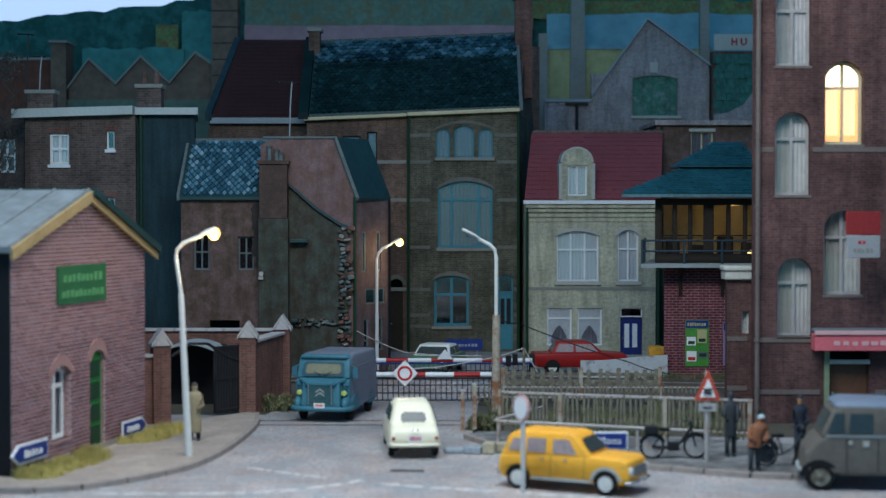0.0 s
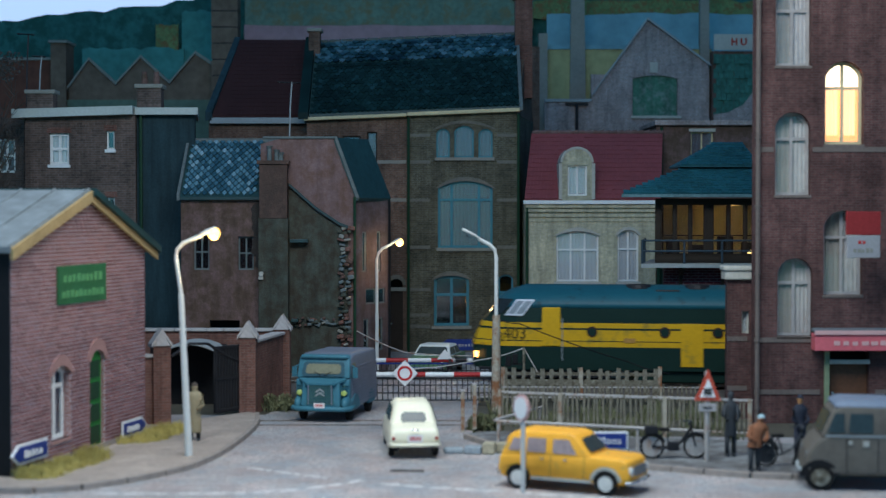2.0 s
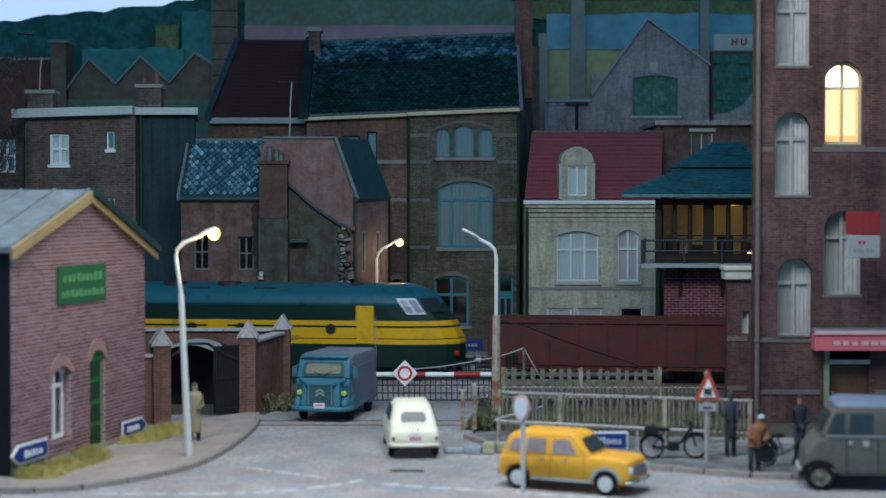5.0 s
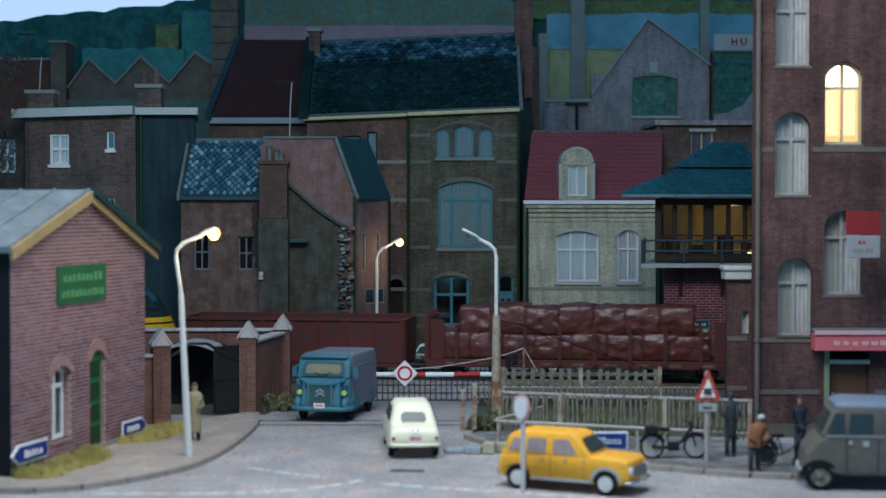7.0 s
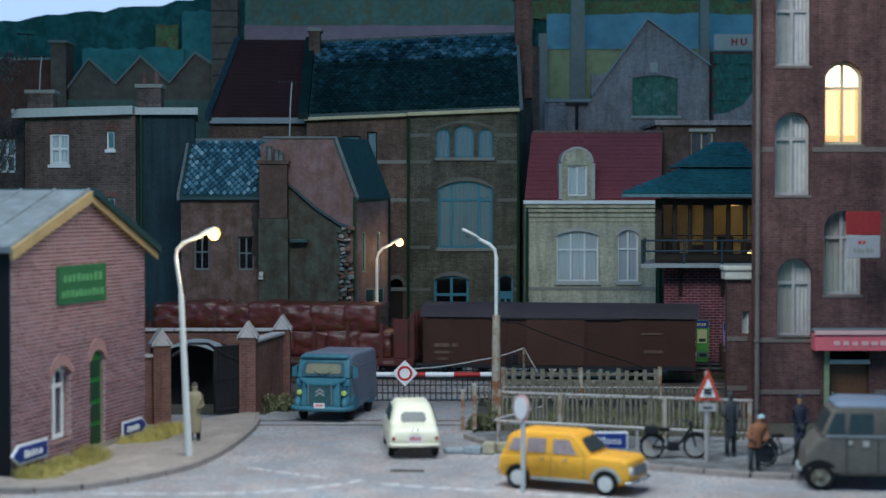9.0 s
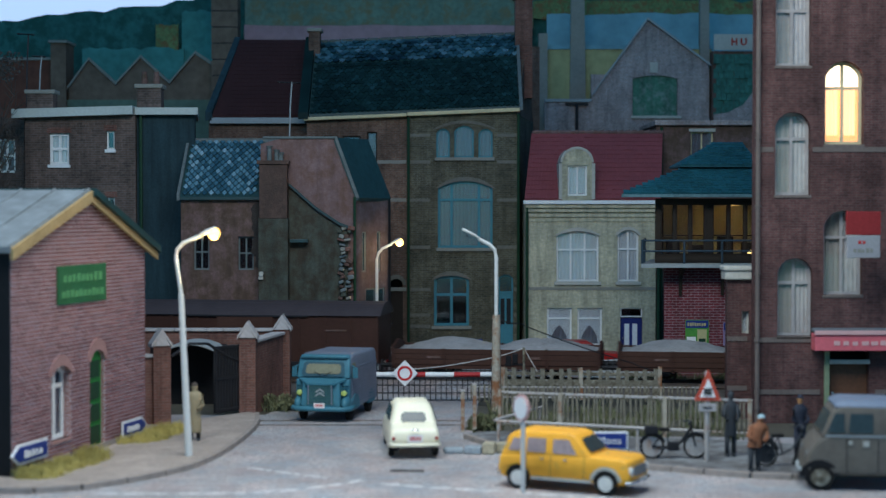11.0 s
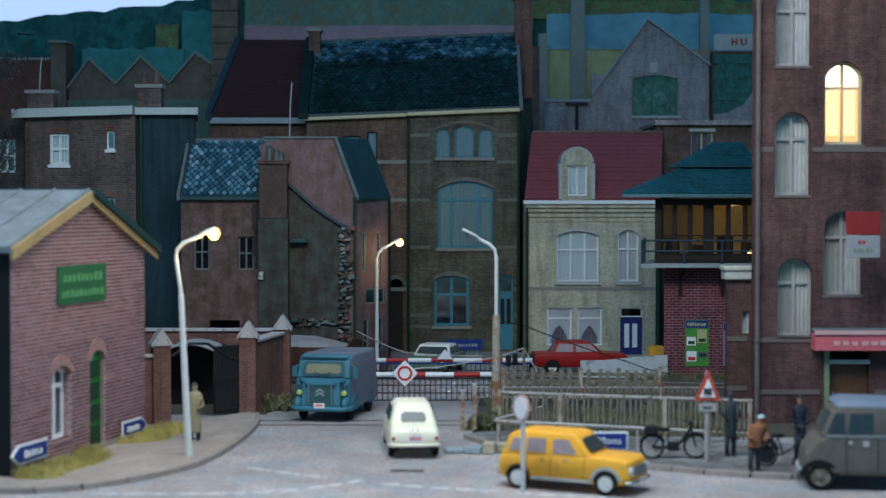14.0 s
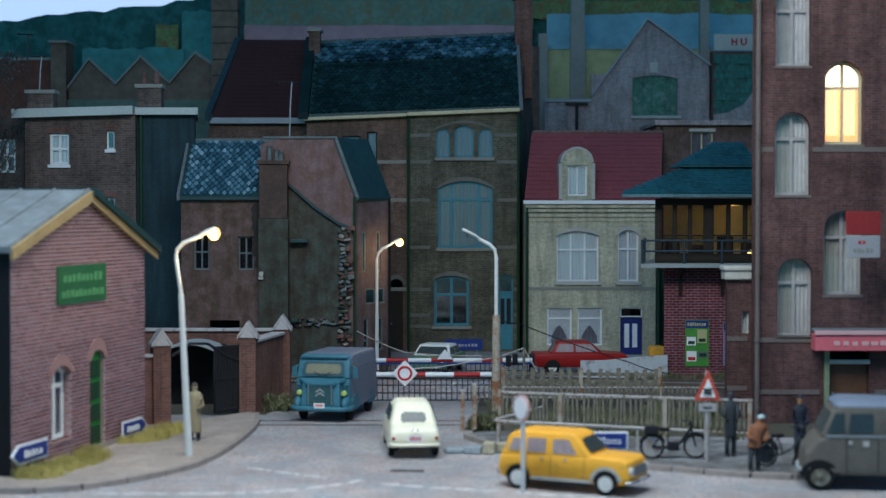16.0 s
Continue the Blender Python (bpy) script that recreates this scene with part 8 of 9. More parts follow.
# ---- brickwork of the corner house, brick by brick ----
def brick_single():
    m, nt, bs = nodes_of("brick_face")
    v = coords(nt)
    inf = nt.nodes.new("ShaderNodeObjectInfo")
    geo = nt.nodes.new("ShaderNodeNewGeometry")
    ad = nt.nodes.new("ShaderNodeMath")
    fr = nt.nodes.new("ShaderNodeMath")
    fr.operation = "FRACT"
    nt.links.new(inf.outputs["Random"], ad.inputs[0])
    nt.links.new(geo.outputs["Random Per Island"], ad.inputs[1])
    nt.links.new(ad.outputs[0], fr.inputs[0])
    tone = ramp_of(nt, fr.outputs[0], [(0.0, (0.19, 0.093, 0.09)), (0.5, (0.285, 0.14, 0.135)), (0.85, (0.35, 0.19, 0.183)), (1.0, (0.25, 0.16, 0.17))])
    tc = nt.nodes.new("ShaderNodeTexCoord")
    c = mix_of(nt, 1.0, tone, ramp_of(nt, noise_of(nt, v, 9.0, 4), [(0.3, (0.75,) * 3), (0.7, (1.2,) * 3)]), "MULTIPLY")
    c = mix_of(nt, 1.0, c, ramp_of(nt, noise_of(nt, tc.outputs["Object"], 60, 5, 0.65), [(0.35, (0.84,) * 3), (0.6, (1.05,) * 3)]), "MULTIPLY")
    nt.links.new(c, bs.inputs["Base Color"])
    bs.inputs["Roughness"].default_value = 0.85
    bs.inputs["Specular IOR Level"].default_value = 0.2
    bump_of(nt, bs, noise_of(nt, v, 22, 4), 0.35, 0.02)
    return m


M["brick_face"] = brick_single()
M["mortar"] = paint("mortar", (0.52, 0.475, 0.49), var=0.2, grain=12)


def lay_bricks():
    rng = random.Random(77)
    W, bw, bh, joint = 8.03, 0.26, 0.107, 0.03
    za, zb, zr, xr = 5.95, 5.9, 7.38, 4.25
    holes = [(4.35, 5.3, 0.0, 3.03), (2.1, 3.2, 0.6, 2.78)]
    for ob in CORNER.children:
        if ob.name.startswith("gable_wall"):
            wall = ob
    wall.data.materials[0] = M["mortar"]
    bm = nb()
    box(bm, 0, bw - joint, -0.016, 0.01, 0, bh - joint)
    full = link_mesh("brick", bm, "brick_face")
    verts, faces = [], []
    single = 0
    row, z = 0, 0.32
    while z < zr - 0.1:
        lo = 0.0 if z + bh < za else (z + bh - za) / (zr - za) * xr
        hi = W if z + bh < zb else W - (z + bh - zb) / (zr - zb) * (W - xr)
        x = lo - (bw / 2 if row % 2 else 0)
        while x < hi:
            a, b = max(x, lo), min(x + bw - joint, hi)
            x += bw
            for h in holes:
                if h[2] < z + bh / 2 < h[3]:
                    if h[0] <= a < h[1]:
                        a = h[1]
                    if h[0] < b <= h[1]:
                        b = h[0]
                    if a < h[0] and b > h[1]:
                        b = h[0]
            if b - a < 0.03:
                continue
            if b - a > bw - joint - 0.001 and z < 1.6 and a < 6.4 and single < 300:
                ob = new("brick", full)
                ob.parent = wall
                ob.matrix_basis = at(a, -rng.uniform(0, 0.006), z)
                single += 1
            else:
                y0, n = -0.016 - rng.uniform(0, 0.006), len(verts)
                verts += [(p * S, q * S, r * S) for p in (a, b) for q in (y0, 0.01) for r in (z, z + bh - joint)]
                faces += [tuple(n + i for i in f) for f in ((0, 4, 5, 1), (0, 1, 3, 2), (4, 6, 7, 5), (0, 2, 6, 4), (1, 5, 7, 3))]
        z += bh
        row += 1
    me = bpy.data.meshes.new("brickwork")
    me.from_pydata(verts, [], faces)
    me.materials.append(M["brick_face"])
    ob = new("brickwork", me)
    ob.parent = wall
    tagged(ob, "courses of pink bricks", kind="stuff")


lay_bricks()


# ---- train ----
TRAIN = []
WHEELSETS = []
M["loco_teal"] = paint("loco_teal", (0.012, 0.085, 0.112), var=0.15, rough=0.45, bump=0.08, stain=(0.012, 0.04, 0.05), amount=0.32)
M["loco_green"] = paint("loco_green", (0.007, 0.024, 0.018), var=0.2, rough=0.45, bump=0.08)
M["loco_yellow"] = paint("loco_yellow", (0.60, 0.335, 0.012), var=0.12, rough=0.42, bump=0.08, stain=(0.32, 0.21, 0.03), amount=0.32)
M["wagon_maroon"] = paint("wagon_maroon", (0.095, 0.025, 0.021), var=0.25, rough=0.65, stain=(0.06, 0.03, 0.025), amount=0.38)
M["wagon_brown"] = paint("wagon_brown", (0.05, 0.021, 0.014), var=0.25, rough=0.65)
M["wagon_roof"] = paint("wagon_roof", (0.05, 0.04, 0.042), var=0.25, rough=0.6)
M["wagon_plank"] = paint("wagon_plank", (0.06, 0.027, 0.018), var=0.3, rough=0.7)
M["bale"] = paint("bale", (0.105, 0.024, 0.021), var=0.45, grain=4.0, big=1.2, rough=0.3, bump=1.0, stain=(0.085, 0.033, 0.013), amount=0.40, spec=0.5)
M["gravel"] = paint("gravel", (0.27, 0.262, 0.255), var=0.35, grain=12, big=1.2, rough=0.9, bump=0.9)
M["number_dull"] = paint("number_dull", (0.09, 0.065, 0.012), var=0.3, bump=0)
M["headlight"] = glow("headlight", (1.0, 0.45, 0.12), 6.0)
M["cab_glass"] = paint("cab_glass", (0.22, 0.25, 0.27), var=0.3, rough=0.25, bump=0)
M["cab_dark"] = paint("cab_dark", (0.02, 0.028, 0.03), var=0.3, rough=0.15, bump=0)
M["blind"] = paint("blind", (0.60, 0.62, 0.66), var=0.15, rough=0.3, bump=0)


def wheelset(root, x, r=0.46):
    """An axle with two spoked wheels that rolls on the rails."""
    bm = nb()
    tube(bm, [(0, -0.85, 0), (0, 0.85, 0)], 0.08, 8)
    for s in (-1, 1):
        n = 22
        ring = [(r * 0.9 * math.cos(2 * math.pi * k / n), s * 0.76, r * 0.9 * math.sin(2 * math.pi * k / n)) for k in range(n + 1)]
        tube(bm, ring, r * 0.1, 6, cap=False)
        for k in range(6):
            a = math.pi * k / 3
            tube(bm, [(0, s * 0.76, 0), (r * 0.85 * math.cos(a), s * 0.76, r * 0.85 * math.sin(a))], 0.035, 5)
    ws = part("wheelset", bm, "iron", root, m=at(x, 0, r + 0.43))
    WHEELSETS.append((ws, x, r))
    return ws


def running_gear(root, xs, y=1.0, z=1.05):
    for x in xs:
        wheelset(root, x)
        for s in (-1, 1):
            bm = nb()
            box(bm, x - 0.16, x + 0.16, s * y - 0.06, s * y + 0.06, 0.72, 1.02, bevel=0.02)
            prism(bm, [(x - 0.6, z), (x + 0.6, z), (x + 0.15, z - 0.2), (x - 0.15, z - 0.2)], "y", s * y - 0.03, s * y + 0.03)
            part("axle_box", bm, "iron", root)


def buffers(root, L, z=1.0):
    for e in (-1, 1):
        for s in (-0.85, 0.85):
            bm = nb()
            tube(bm, [(e * L / 2, s, z), (e * (L / 2 + 0.45), s, z)], 0.09, 8)
            disc(bm, (e * (L / 2 + 0.47), s, z), 0.22, 0.05, "x", 14)
            part("buffer", bm, "iron", root)


def outline(z):
    """Half-length of the hull, half-width and length of the rounded nose at height z."""
    def along(table):
        for (a, p), (b, q) in zip(table, table[1:]):
            if z <= b:
                u = (z - a) / (b - a)
                return p + (q - p) * u
        return table[-1][1]
    l = along([(0.7, 8.97), (1.9, 8.97), (2.72, 8.62), (2.95, 8.43), (3.6, 7.95), (3.9, 7.55), (4.12, 6.85)])
    b = along([(0.7, 1.43), (3.25, 1.45), (3.45, 1.42), (3.72, 1.25), (3.95, 0.85), (4.08, 0.35), (4.12, 0.05)])
    return l, b


HULL_SHIFT = 0.28


def plan_ring(z, grow=0.0, nose=2.2):
    l, b = outline(z)
    b += grow
    l += grow
    pts = []
    for e in (1, -1):
        for k in range(9):
            a = -math.pi / 2 + math.pi * k / 8
            c, s = math.cos(a), math.sin(a)
            x = l - nose + nose * abs(c)
            y = b * (abs(s) ** 0.9) * (1 if s > 0 else -1)
            pts.append((e * x + HULL_SHIFT, e * y, z))
    return pts


def hull_patch(bm, e, s, d0, d1, z0, z1, grow):
    """A curved plate lying on the hull's rounded end, d0 to d1 metres past the straight side."""
    n = 6

    def sheet(g):
        rows = []
        for z in (z0, (z0 + z1) / 2, z1):
            l, b = outline(z)
            row = []
            for k in range(n + 1):
                d = d0 + (d1 - d0) * k / n
                c = d / 2.2
                row.append(bm.verts.new((e * (l - 2.2 + d + g * c) + HULL_SHIFT, s * (b * (1 - c * c) ** 0.45 + g), z)))
            rows.append(row)
        return rows
    out, inn = sheet(grow), sheet(0.0)
    for i in range(2):
        for k in range(n):
            bm.faces.new((out[i][k], out[i][k + 1], out[i + 1][k + 1], out[i + 1][k]))
    for k in range(n):
        bm.faces.new((out[0][k], inn[0][k], inn[0][k + 1], out[0][k + 1]))
        bm.faces.new((out[2][k], inn[2][k], inn[2][k + 1], out[2][k + 1]))
    for i in range(2):
        for k in (0, n):
            bm.faces.new((out[i][k], inn[i][k], inn[i + 1][k], out[i + 1][k]))


def locomotive():
    root = thing("diesel_locomotive", "green and yellow diesel locomotive with teal roof", "locomotive", at(0, 0, 0))

    def zone(name, zs, mat, grow=0.0, label=""):
        bm = nb()
        loft(bm, [plan_ring(z, grow) for z in zs])
        return part(name, bm, mat, root, label, smooth=name == "roof")
    zone("skirt", [0.95, 1.0, 1.4, 1.82], "loco_green", 0.0, "dark green lower body side")
    zone("waist_band", [1.822, 1.9, 2.3, 2.72], "loco_yellow", 0.006, "broad yellow band")
    zone("stripe", [2.46, 2.53], "loco_green", 0.014, "thin dark stripe")
    zone("stripe", [2.02, 2.05], "loco_green", 0.012, "thin dark stripe")
    zone("upper_body", [2.722, 2.95, 3.27], "loco_green", 0.0, "dark green upper body side")
    zone("roof", [3.272, 3.45, 3.58, 3.72, 3.84, 3.95, 4.02, 4.08, 4.11], "loco_teal", 0.004, "teal rounded roof")
    for x in (-5.53, 5.53):
        for s in (-1, 1):
            bm = nb()
            box(bm, x - 0.34, x + 0.34, s * 1.46 - 0.03, s * 1.46 + 0.03, 1.85, 3.3, bevel=0.015)
            d = part("cab_door", bm, "loco_yellow", root, "yellow cab door")
            bm = nb()
            tube(bm, [(x + 0.42, s * 1.5, 1.3), (x + 0.42, s * 1.5, 2.9)], 0.02, 5)
            part("handrail", bm, "zinc", d)
    for s in (-1, 1):
        bm = nb()
        box(bm, -0.7, 0.12, s * 1.462 - 0.02, s * 1.462 + 0.02, 1.12, 2.73, bevel=0.01)
        part("side_hatch", bm, "loco_yellow", root, "yellow side hatch")
        for x in (-4.0, -1.3, 0.65, 4.2):
            bm = nb()
            disc(bm, (x, s * 1.465, 2.4), 0.2, 0.04, "y", 18)
            p = part("porthole", bm, "wagon_brown", root)
            bm = nb()
            disc(bm, (x, s * 1.488, 2.4), 0.15, 0.02, "y", 16)
            part("porthole_glass", bm, "loco_green", p)
        for x in (-2.6, 2.7):
            bm = nb()
            box(bm, x - 0.22, x + 0.22, s * 1.465 - 0.02, s * 1.465 + 0.02, 2.0, 2.16)
            part("vent", bm, "wood_orange", root)
        for e in (-1, 1):
            bm = nb()
            hull_patch(bm, e, s, 0.66, 1.36, 2.97, 3.58, 0.03)
            w = part("cab_window", bm, "blind", root, "cab window with pale metal frame")
            for x0, x1 in ((0.72, 0.97), (1.04, 1.3)):
                bm = nb()
                hull_patch(bm, e, s, x0, x1, 3.04, 3.52, 0.05)
                part("window_pane", bm, "cab_glass", w, "grey curtained pane")
        words("5403", 0.6, "number_dull", root, pose(-7.05 * S, -1.475 * S, 2.3 * S, 90, 0, 0) if s < 0 else pose(7.05 * S, 1.475 * S, 2.3 * S, 90, 0, 180), "number")
    for e in (-1, 1):
        for s in (-1, 1):
            bm = nb()
            hull_patch(bm, e, s, 1.5, 2.1, 3.05, 3.58, 0.03)
            part("windscreen", bm, "cab_dark", root, "dark windscreen")
        for s in (-0.8, 0.8):
            bm = nb()
            disc(bm, (e * 8.72 + HULL_SHIFT, s, 1.45), 0.12, 0.14, "x", 12)
            part("headlight", bm, "headlight" if e < 0 else "car_red", root)
    for x, w in ((-2.3, 1.0), (-0.1, 1.0), (5.0, 0.6)):
        bm = nb()
        tube(bm, [(x, -0.3, 3.98), (x, -0.3, 4.13)], [w * 0.5, w * 0.46], 14)
        part("roof_fan", bm, "iron", root)
    for x in (-1.2, 1.5):
        bm = nb()
        box(bm, x - 0.45, x + 0.45, -0.95, -0.6, 3.75, 3.96, bevel=0.03)
        part("exhaust_stain_plate", bm, "iron", root)
    bm = nb()
    box(bm, -8.3, 8.3, -1.2, 1.2, 0.9, 1.0)
    part("frame", bm, "iron", root)
    bm = nb()
    box(bm, -2.3, 2.3, -1.25, 1.25, 0.5, 0.95, bevel=0.05)
    part("fuel_tank", bm, "loco_green", root)
    for c in (-5.6, 5.6):
        for s in (-1, 1):
            bm = nb()
            box(bm, c - 2.3, c + 2.3, s * 1.12 - 0.06, s * 1.12 + 0.06, 0.62, 0.92, bevel=0.03)
            part("bogie_frame", bm, "iron", root)
        for dx in (-1.7, 0, 1.7):
            wheelset(root, c + dx, 0.5)
    buffers(root, 18.0, 1.05)
    TRAIN.append((root, 3.6))


def gondola():
    L = 8.9
    root = thing("open_wagon", "maroon high-sided open wagon behind the locomotive", "wagon", at(0, 0, 0), "goods wagons")
    bm = nb()
    box(bm, -L / 2, L / 2, -1.35, 1.35, 0.95, 1.12)
    part("floor", bm, "wagon_maroon", root)
    for s in (-1, 1):
        bm = nb()
        box(bm, -L / 2, L / 2, s * 1.35 - 0.04, s * 1.35 + 0.04, 1.12, 2.76)
        w = part("side", bm, "wagon_maroon", root)
        for k in range(9):
            x = -L / 2 + 0.1 + k * (L - 0.2) / 8
            bm = nb()
            box(bm, x - 0.06, x + 0.06, s * 1.41 - 0.04, s * 1.41 + 0.04, 1.1, 2.7)
            part("rib", bm, "wagon_maroon", w)
        bm = nb()
        box(bm, -L / 2, L / 2, s * 1.4 - 0.06, s * 1.4 + 0.06, 2.7, 2.82, bevel=0.01)
        part("top_rail", bm, "wagon_maroon", w)
    for e in (-1, 1):
        bm = nb()
        box(bm, e * L / 2 - 0.04, e * L / 2 + 0.04, -1.3, 1.3, 1.12, 2.76)
        part("end", bm, "wagon_maroon", root)
    running_gear(root, (-2.9, 2.9))
    buffers(root, L)
    TRAIN.append((root, 6.04))


def bale_wagon():
    L = 11.6
    root = thing("flat_wagon", "maroon stake wagon loaded with wrapped bales", "wagon", at(0, 0, 0), "goods wagons")
    bm = nb()
    box(bm, -L / 2, L / 2, -1.4, 1.4, 1.0, 1.3, bevel=0.02)
    part("deck", bm, "wagon_maroon", root)
    for e in (-1, 1):
        bm = nb()
        box(bm, e * (L / 2 - 0.1) - 0.05, e * (L / 2 - 0.1) + 0.05, -1.35, 1.35, 1.3, 2.9)
        en = part("end_wall", bm, "wagon_maroon", root)
        for y in (-1.3, -0.45, 0.45, 1.3):
            bm = nb()
            box(bm, e * (L / 2 - 0.02) - 0.06, e * (L / 2 - 0.02) + 0.06, y - 0.06, y + 0.06, 1.2, 3.05)
            part("end_post", bm, "wagon_maroon", en)
        bm = nb()
        box(bm, e * (L / 2 - 0.75), e * (L / 2 - 0.2), -1.42, -1.36, 1.3, 2.8)
        part("corner_panel", bm, "wagon_maroon", root)
    for s in (-1, 1):
        for k in range(8):
            x = -4.6 + k * 1.31
            bm = nb()
            box(bm, x - 0.07, x + 0.07, s * 1.42 - 0.05, s * 1.42 + 0.05, 1.1, 2.62)
            part("stake", bm, "wagon_maroon", root)
        for k in range(9):
            x = -5.0 + k * 1.2
            bm = nb()
            box(bm, x, x + 0.45, s * 1.41 - 0.015, s * 1.41 + 0.015, 1.08, 1.2)
            part("lettering", bm, "plaster_red", root)
    rng = random.Random(8)
    for row, (z0, z1) in enumerate(((1.3, 2.28), (2.26, 3.28))):
        n = 8 if row == 0 else 7
        x = -5.35 + 0.85 * row
        for k in range(n):
            w = 1.31 + rng.uniform(-0.1, 0.1)
            bm = nb()
            top = z1 + rng.uniform(-0.06, 0.06)
            box(bm, x - 0.03, x + w + 0.03, -1.32 + 0.12 * row, 1.32 - 0.12 * row, z0, top)
            bmesh.ops.subdivide_edges(bm, edges=bm.edges[:], cuts=9, use_grid_fill=True)
            for v in bm.verts:
                p = Vector((v.co.x * 1.3 + k * 7, v.co.y * 1.3 + row * 9, v.co.z * 1.7))
                c = Vector((x + w / 2, 0, (z0 + top) / 2))
                d = v.co - c
                r = max(abs(d.x) / (w / 2), abs(d.y) / 1.3, abs(d.z) / 0.5)
                round_ = 1 - 0.035 * max(0.0, (abs(d.x) / (w / 2)) * (abs(d.z) / 0.5) - 0.4)
                v.co = c + Vector((d.x, d.y * (1 - 0.05 * abs(d.z / 0.5) ** 3), d.z * round_))
                if v.co.z > z0 + 0.02:
                    v.co += noise.noise_vector(p * 1.3) * 0.06 + noise.noise_vector(p * 3.1) * 0.07 + noise.noise_vector(p * 6.5) * 0.03
            part("bale", bm, "bale", root, smooth=True)
            x += w
    for c in (-3.9, 3.9):
        running_gear(root, (c - 0.9, c + 0.9))
    buffers(root, L)
    TRAIN.append((root, 7.87))


def box_wagon():
    L = 10.3
    root = thing("covered_wagon", "dark brown covered goods wagon with rounded roof", "wagon", at(0, 0, 0), "goods wagons")
    bm = nb()
    box(bm, -L / 2, L / 2, -1.36, 1.36, 1.05, 2.92)
    body = part("body", bm, "wagon_brown", root)
    for s in (-1, 1):
        for k in range(11):
            x = -L / 2 + 0.06 + k * (L - 0.12) / 10
            bm = nb()
            box(bm, x - 0.05, x + 0.05, s * 1.37 - 0.03, s * 1.37 + 0.03, 1.08, 2.9)
            part("rib", bm, "wagon_brown", body)
        bm = nb()
        box(bm, -1.2, 1.0, s * 1.41 - 0.03, s * 1.41 + 0.03, 1.1, 2.84, bevel=0.02)
        d = part("sliding_door", bm, "wagon_plank", root)
        bm = nb()
        box(bm, -2.6, 2.4, s * 1.43 - 0.03, s * 1.43 + 0.03, 2.84, 2.9)
        part("door_rail", bm, "iron", d)
        for x0, z0, w, h in ((-4.7, 1.75, 0.9, 0.14), (-4.7, 1.5, 0.7, 0.1), (3.2, 1.6, 0.7, 0.12), (-4.6, 1.25, 0.4, 0.1), (3.0, 2.3, 0.9, 0.06)):
            bm = nb()
            box(bm, x0, x0 + w, s * 1.375 - 0.02, s * 1.375 + 0.02, z0, z0 + h)
            part("lettering", bm, "plaster_red", body)
        bm = nb()
        box(bm, -L / 2, L / 2, s * 1.38 - 0.04, s * 1.38 + 0.04, 0.98, 1.12)
        part("sole_bar", bm, "iron", root)
    bm = nb()
    pts = arc(-1.46, 1.46, 2.9, 0.5)
    prism(bm, pts, "x", -L / 2 - 0.1, L / 2 + 0.1)
    part("roof", bm, "wagon_roof", root, "dusty grey-brown rounded roof")
    running_gear(root, (-2.9, 2.9))
    buffers(root, L)
    TRAIN.append((root, 9.75))


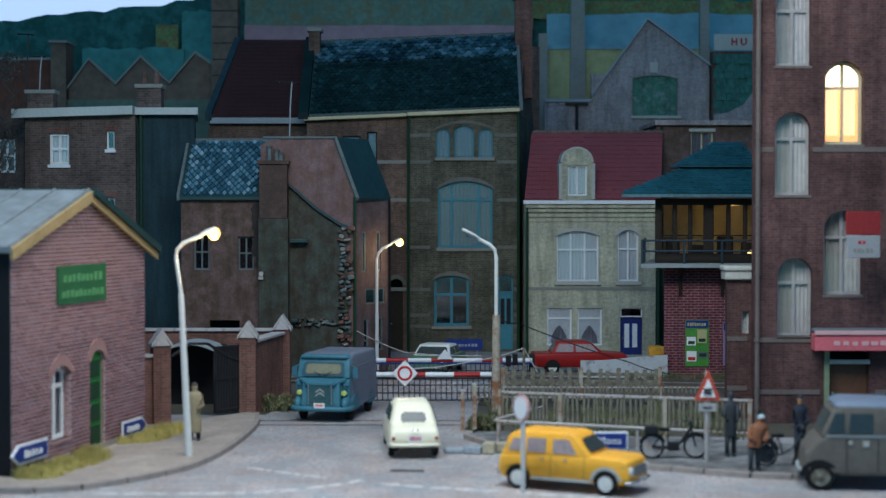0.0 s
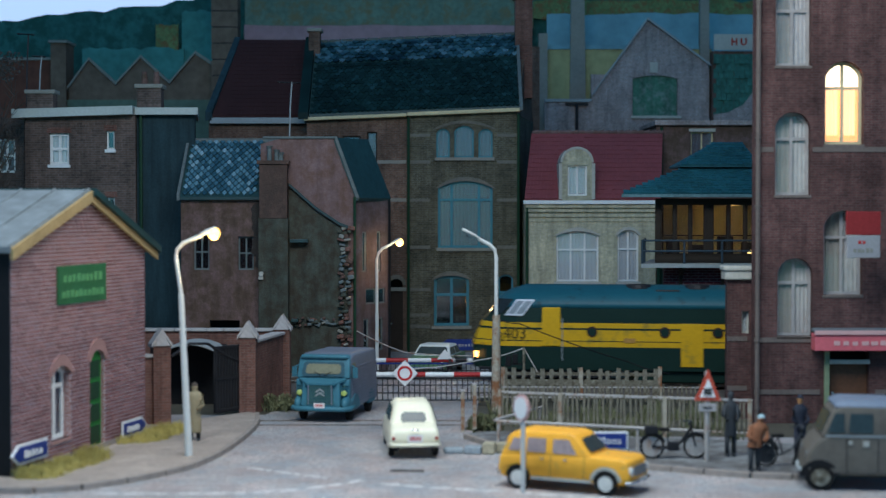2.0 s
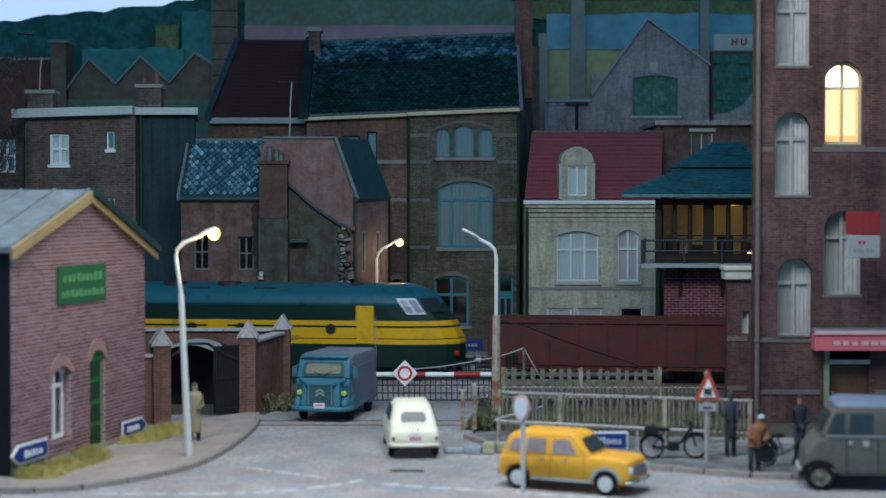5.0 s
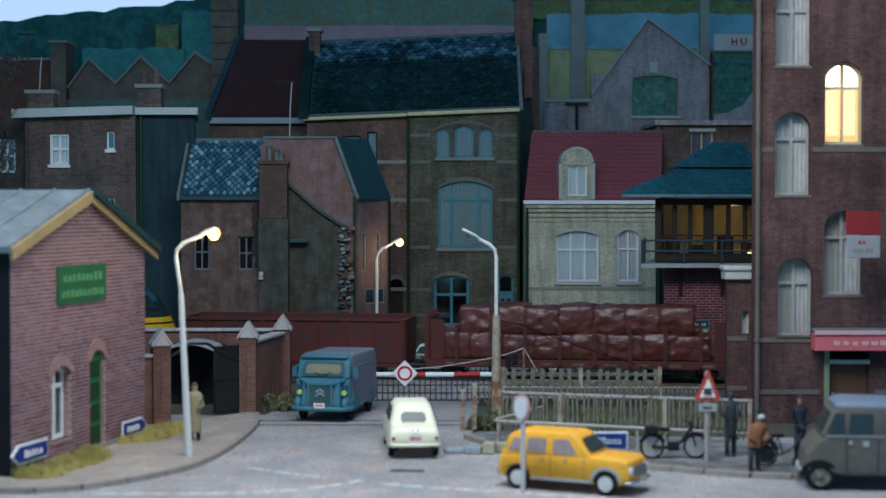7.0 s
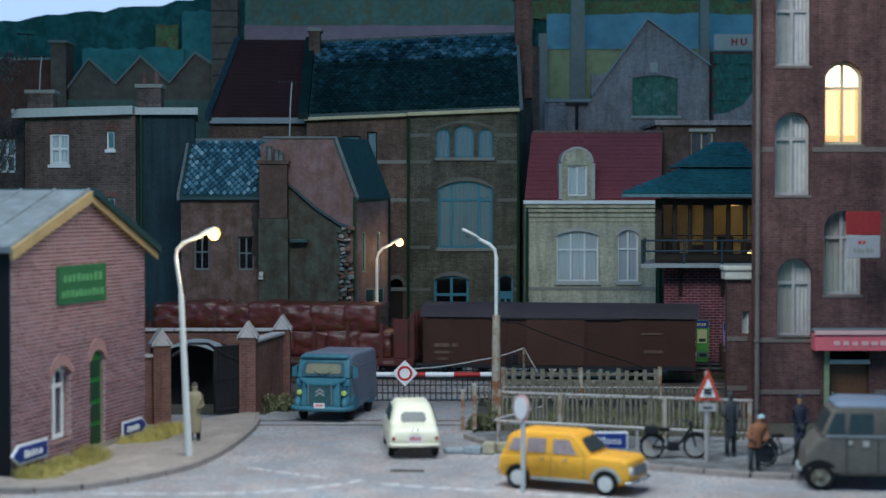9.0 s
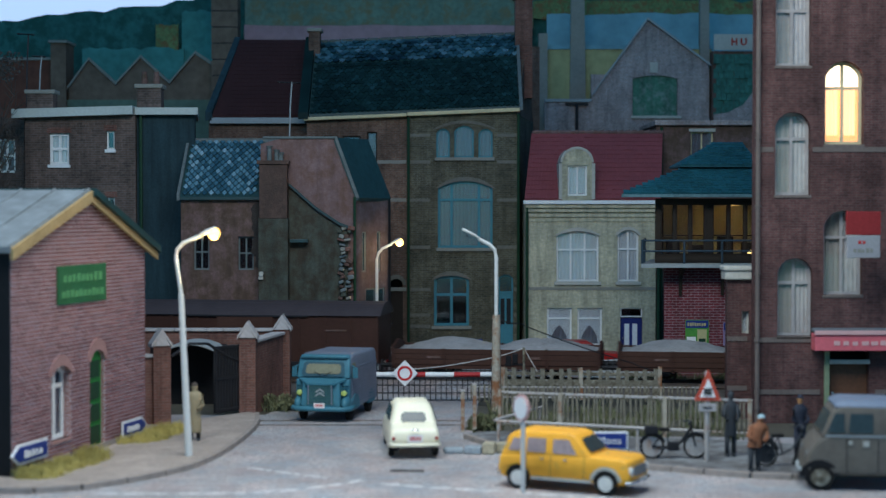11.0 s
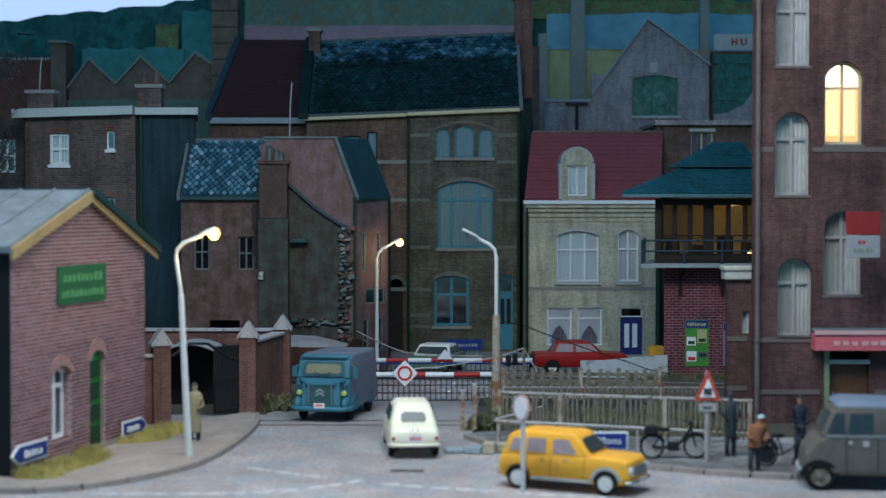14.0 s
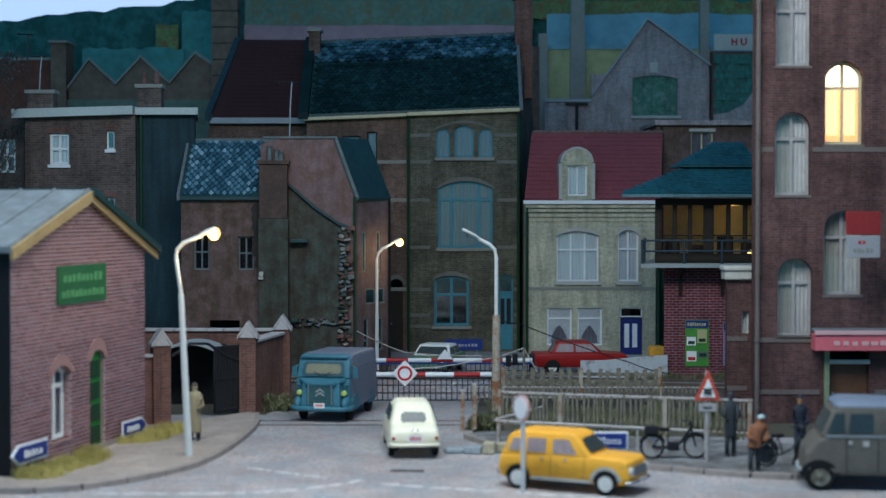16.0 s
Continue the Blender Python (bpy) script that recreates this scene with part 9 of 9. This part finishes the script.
def gravel_wagon(t0, label):
    L = 7.9
    root = thing("gravel_wagon", label, "wagon", at(0, 0, 0), "goods wagons")
    bm = nb()
    box(bm, -L / 2, L / 2, -1.35, 1.35, 0.92, 1.08)
    part("floor", bm, "wagon_plank", root)
    for s in (-1, 1):
        for k in range(3):
            bm = nb()
            box(bm, -L / 2, L / 2, s * 1.36 - 0.03, s * 1.36 + 0.03, 1.08 + k * 0.2, 1.08 + k * 0.2 + 0.19, bevel=0.008)
            part("side_plank", bm, "wagon_plank", root)
        for x in (-3.9, -1.95, 0, 1.95, 3.9):
            bm = nb()
            box(bm, x - 0.05, x + 0.05, s * 1.4 - 0.04, s * 1.4 + 0.04, 1.0, 1.7)
            part("stanchion", bm, "wagon_brown", root)
        for x in (-2.6, 1.2):
            bm = nb()
            box(bm, x, x + 0.5, s * 1.395 - 0.01, s * 1.395 + 0.01, 1.32, 1.4)
            part("lettering", bm, "plaster_red", root)
    for e in (-1, 1):
        bm = nb()
        prism(bm, [(-1.35, 1.08), (1.35, 1.08), (1.35, 1.72), (0, 1.95), (-1.35, 1.72)], "x", e * L / 2 - 0.05, e * L / 2 + 0.05)
        part("end", bm, "wagon_brown", root)
    bm = nb()
    nx, ny = 44, 12
    grid = []
    for i in range(nx + 1):
        x = -L / 2 + 0.08 + (L - 0.16) * i / nx
        row = []
        for j in range(ny + 1):
            y = -1.3 + 2.6 * j / ny
            h = 0.42 * max(0, 1 - ((abs(x) - 1.75) / 1.9) ** 2) * max(0, 1 - (y / 1.35) ** 2) ** 0.8
            row.append(bm.verts.new((x, y, 1.6 + h + 0.05 * noise.noise(Vector((x * 2.5 + t0, y * 2.5, 0))))))
        grid.append(row)
    for i in range(nx):
        for j in range(ny):
            bm.faces.new((grid[i][j], grid[i + 1][j], grid[i + 1][j + 1], grid[i][j + 1]))
    part("gravel_load", bm, "gravel", root, "heaped grey gravel load")
    running_gear(root, (-2.2, 2.2))
    buffers(root, L)
    TRAIN.append((root, t0))


locomotive()
gondola()
bale_wagon()
box_wagon()
gravel_wagon(11.36, "low brown wagon heaped with grey gravel")
gravel_wagon(12.75, "last low brown wagon heaped with grey gravel")


# ---- what moves ----
def passing(u):
    """Way along the track, from the middle, u seconds after passing it."""
    return -5.99 * u + (0.065 * u * u if abs(u) < 2.2 else 0.065 * 2.2 * (2 * abs(u) - 2.2))


def ride(thing_, t0):
    rows = []
    for k in range(0, 33):
        t = k * 0.5
        x, y = on_track(passing(t - t0))
        rows.append((t, at(x, y, 0, TRACK_TURN)))
    walk(thing_, rows)


def roll(ws, x, r, t0):
    """The wheels turn as far as their wagon goes."""
    rows = []
    for k in range(0, 161):
        t = k * 0.1
        way = passing(t - t0) * math.hypot(1, 0.142)
        rows.append((t, at(x, 0, r + 0.43) @ pose(0, 0, 0, 0, math.degrees(way / r), 0)))
    walk(ws, rows)


def motions():
    for vehicle, t0 in TRAIN:
        ride(vehicle, t0)
        for ws, x, r in WHEELSETS:
            if ws.parent == vehicle:
                roll(ws, x, r, t0)


motions()
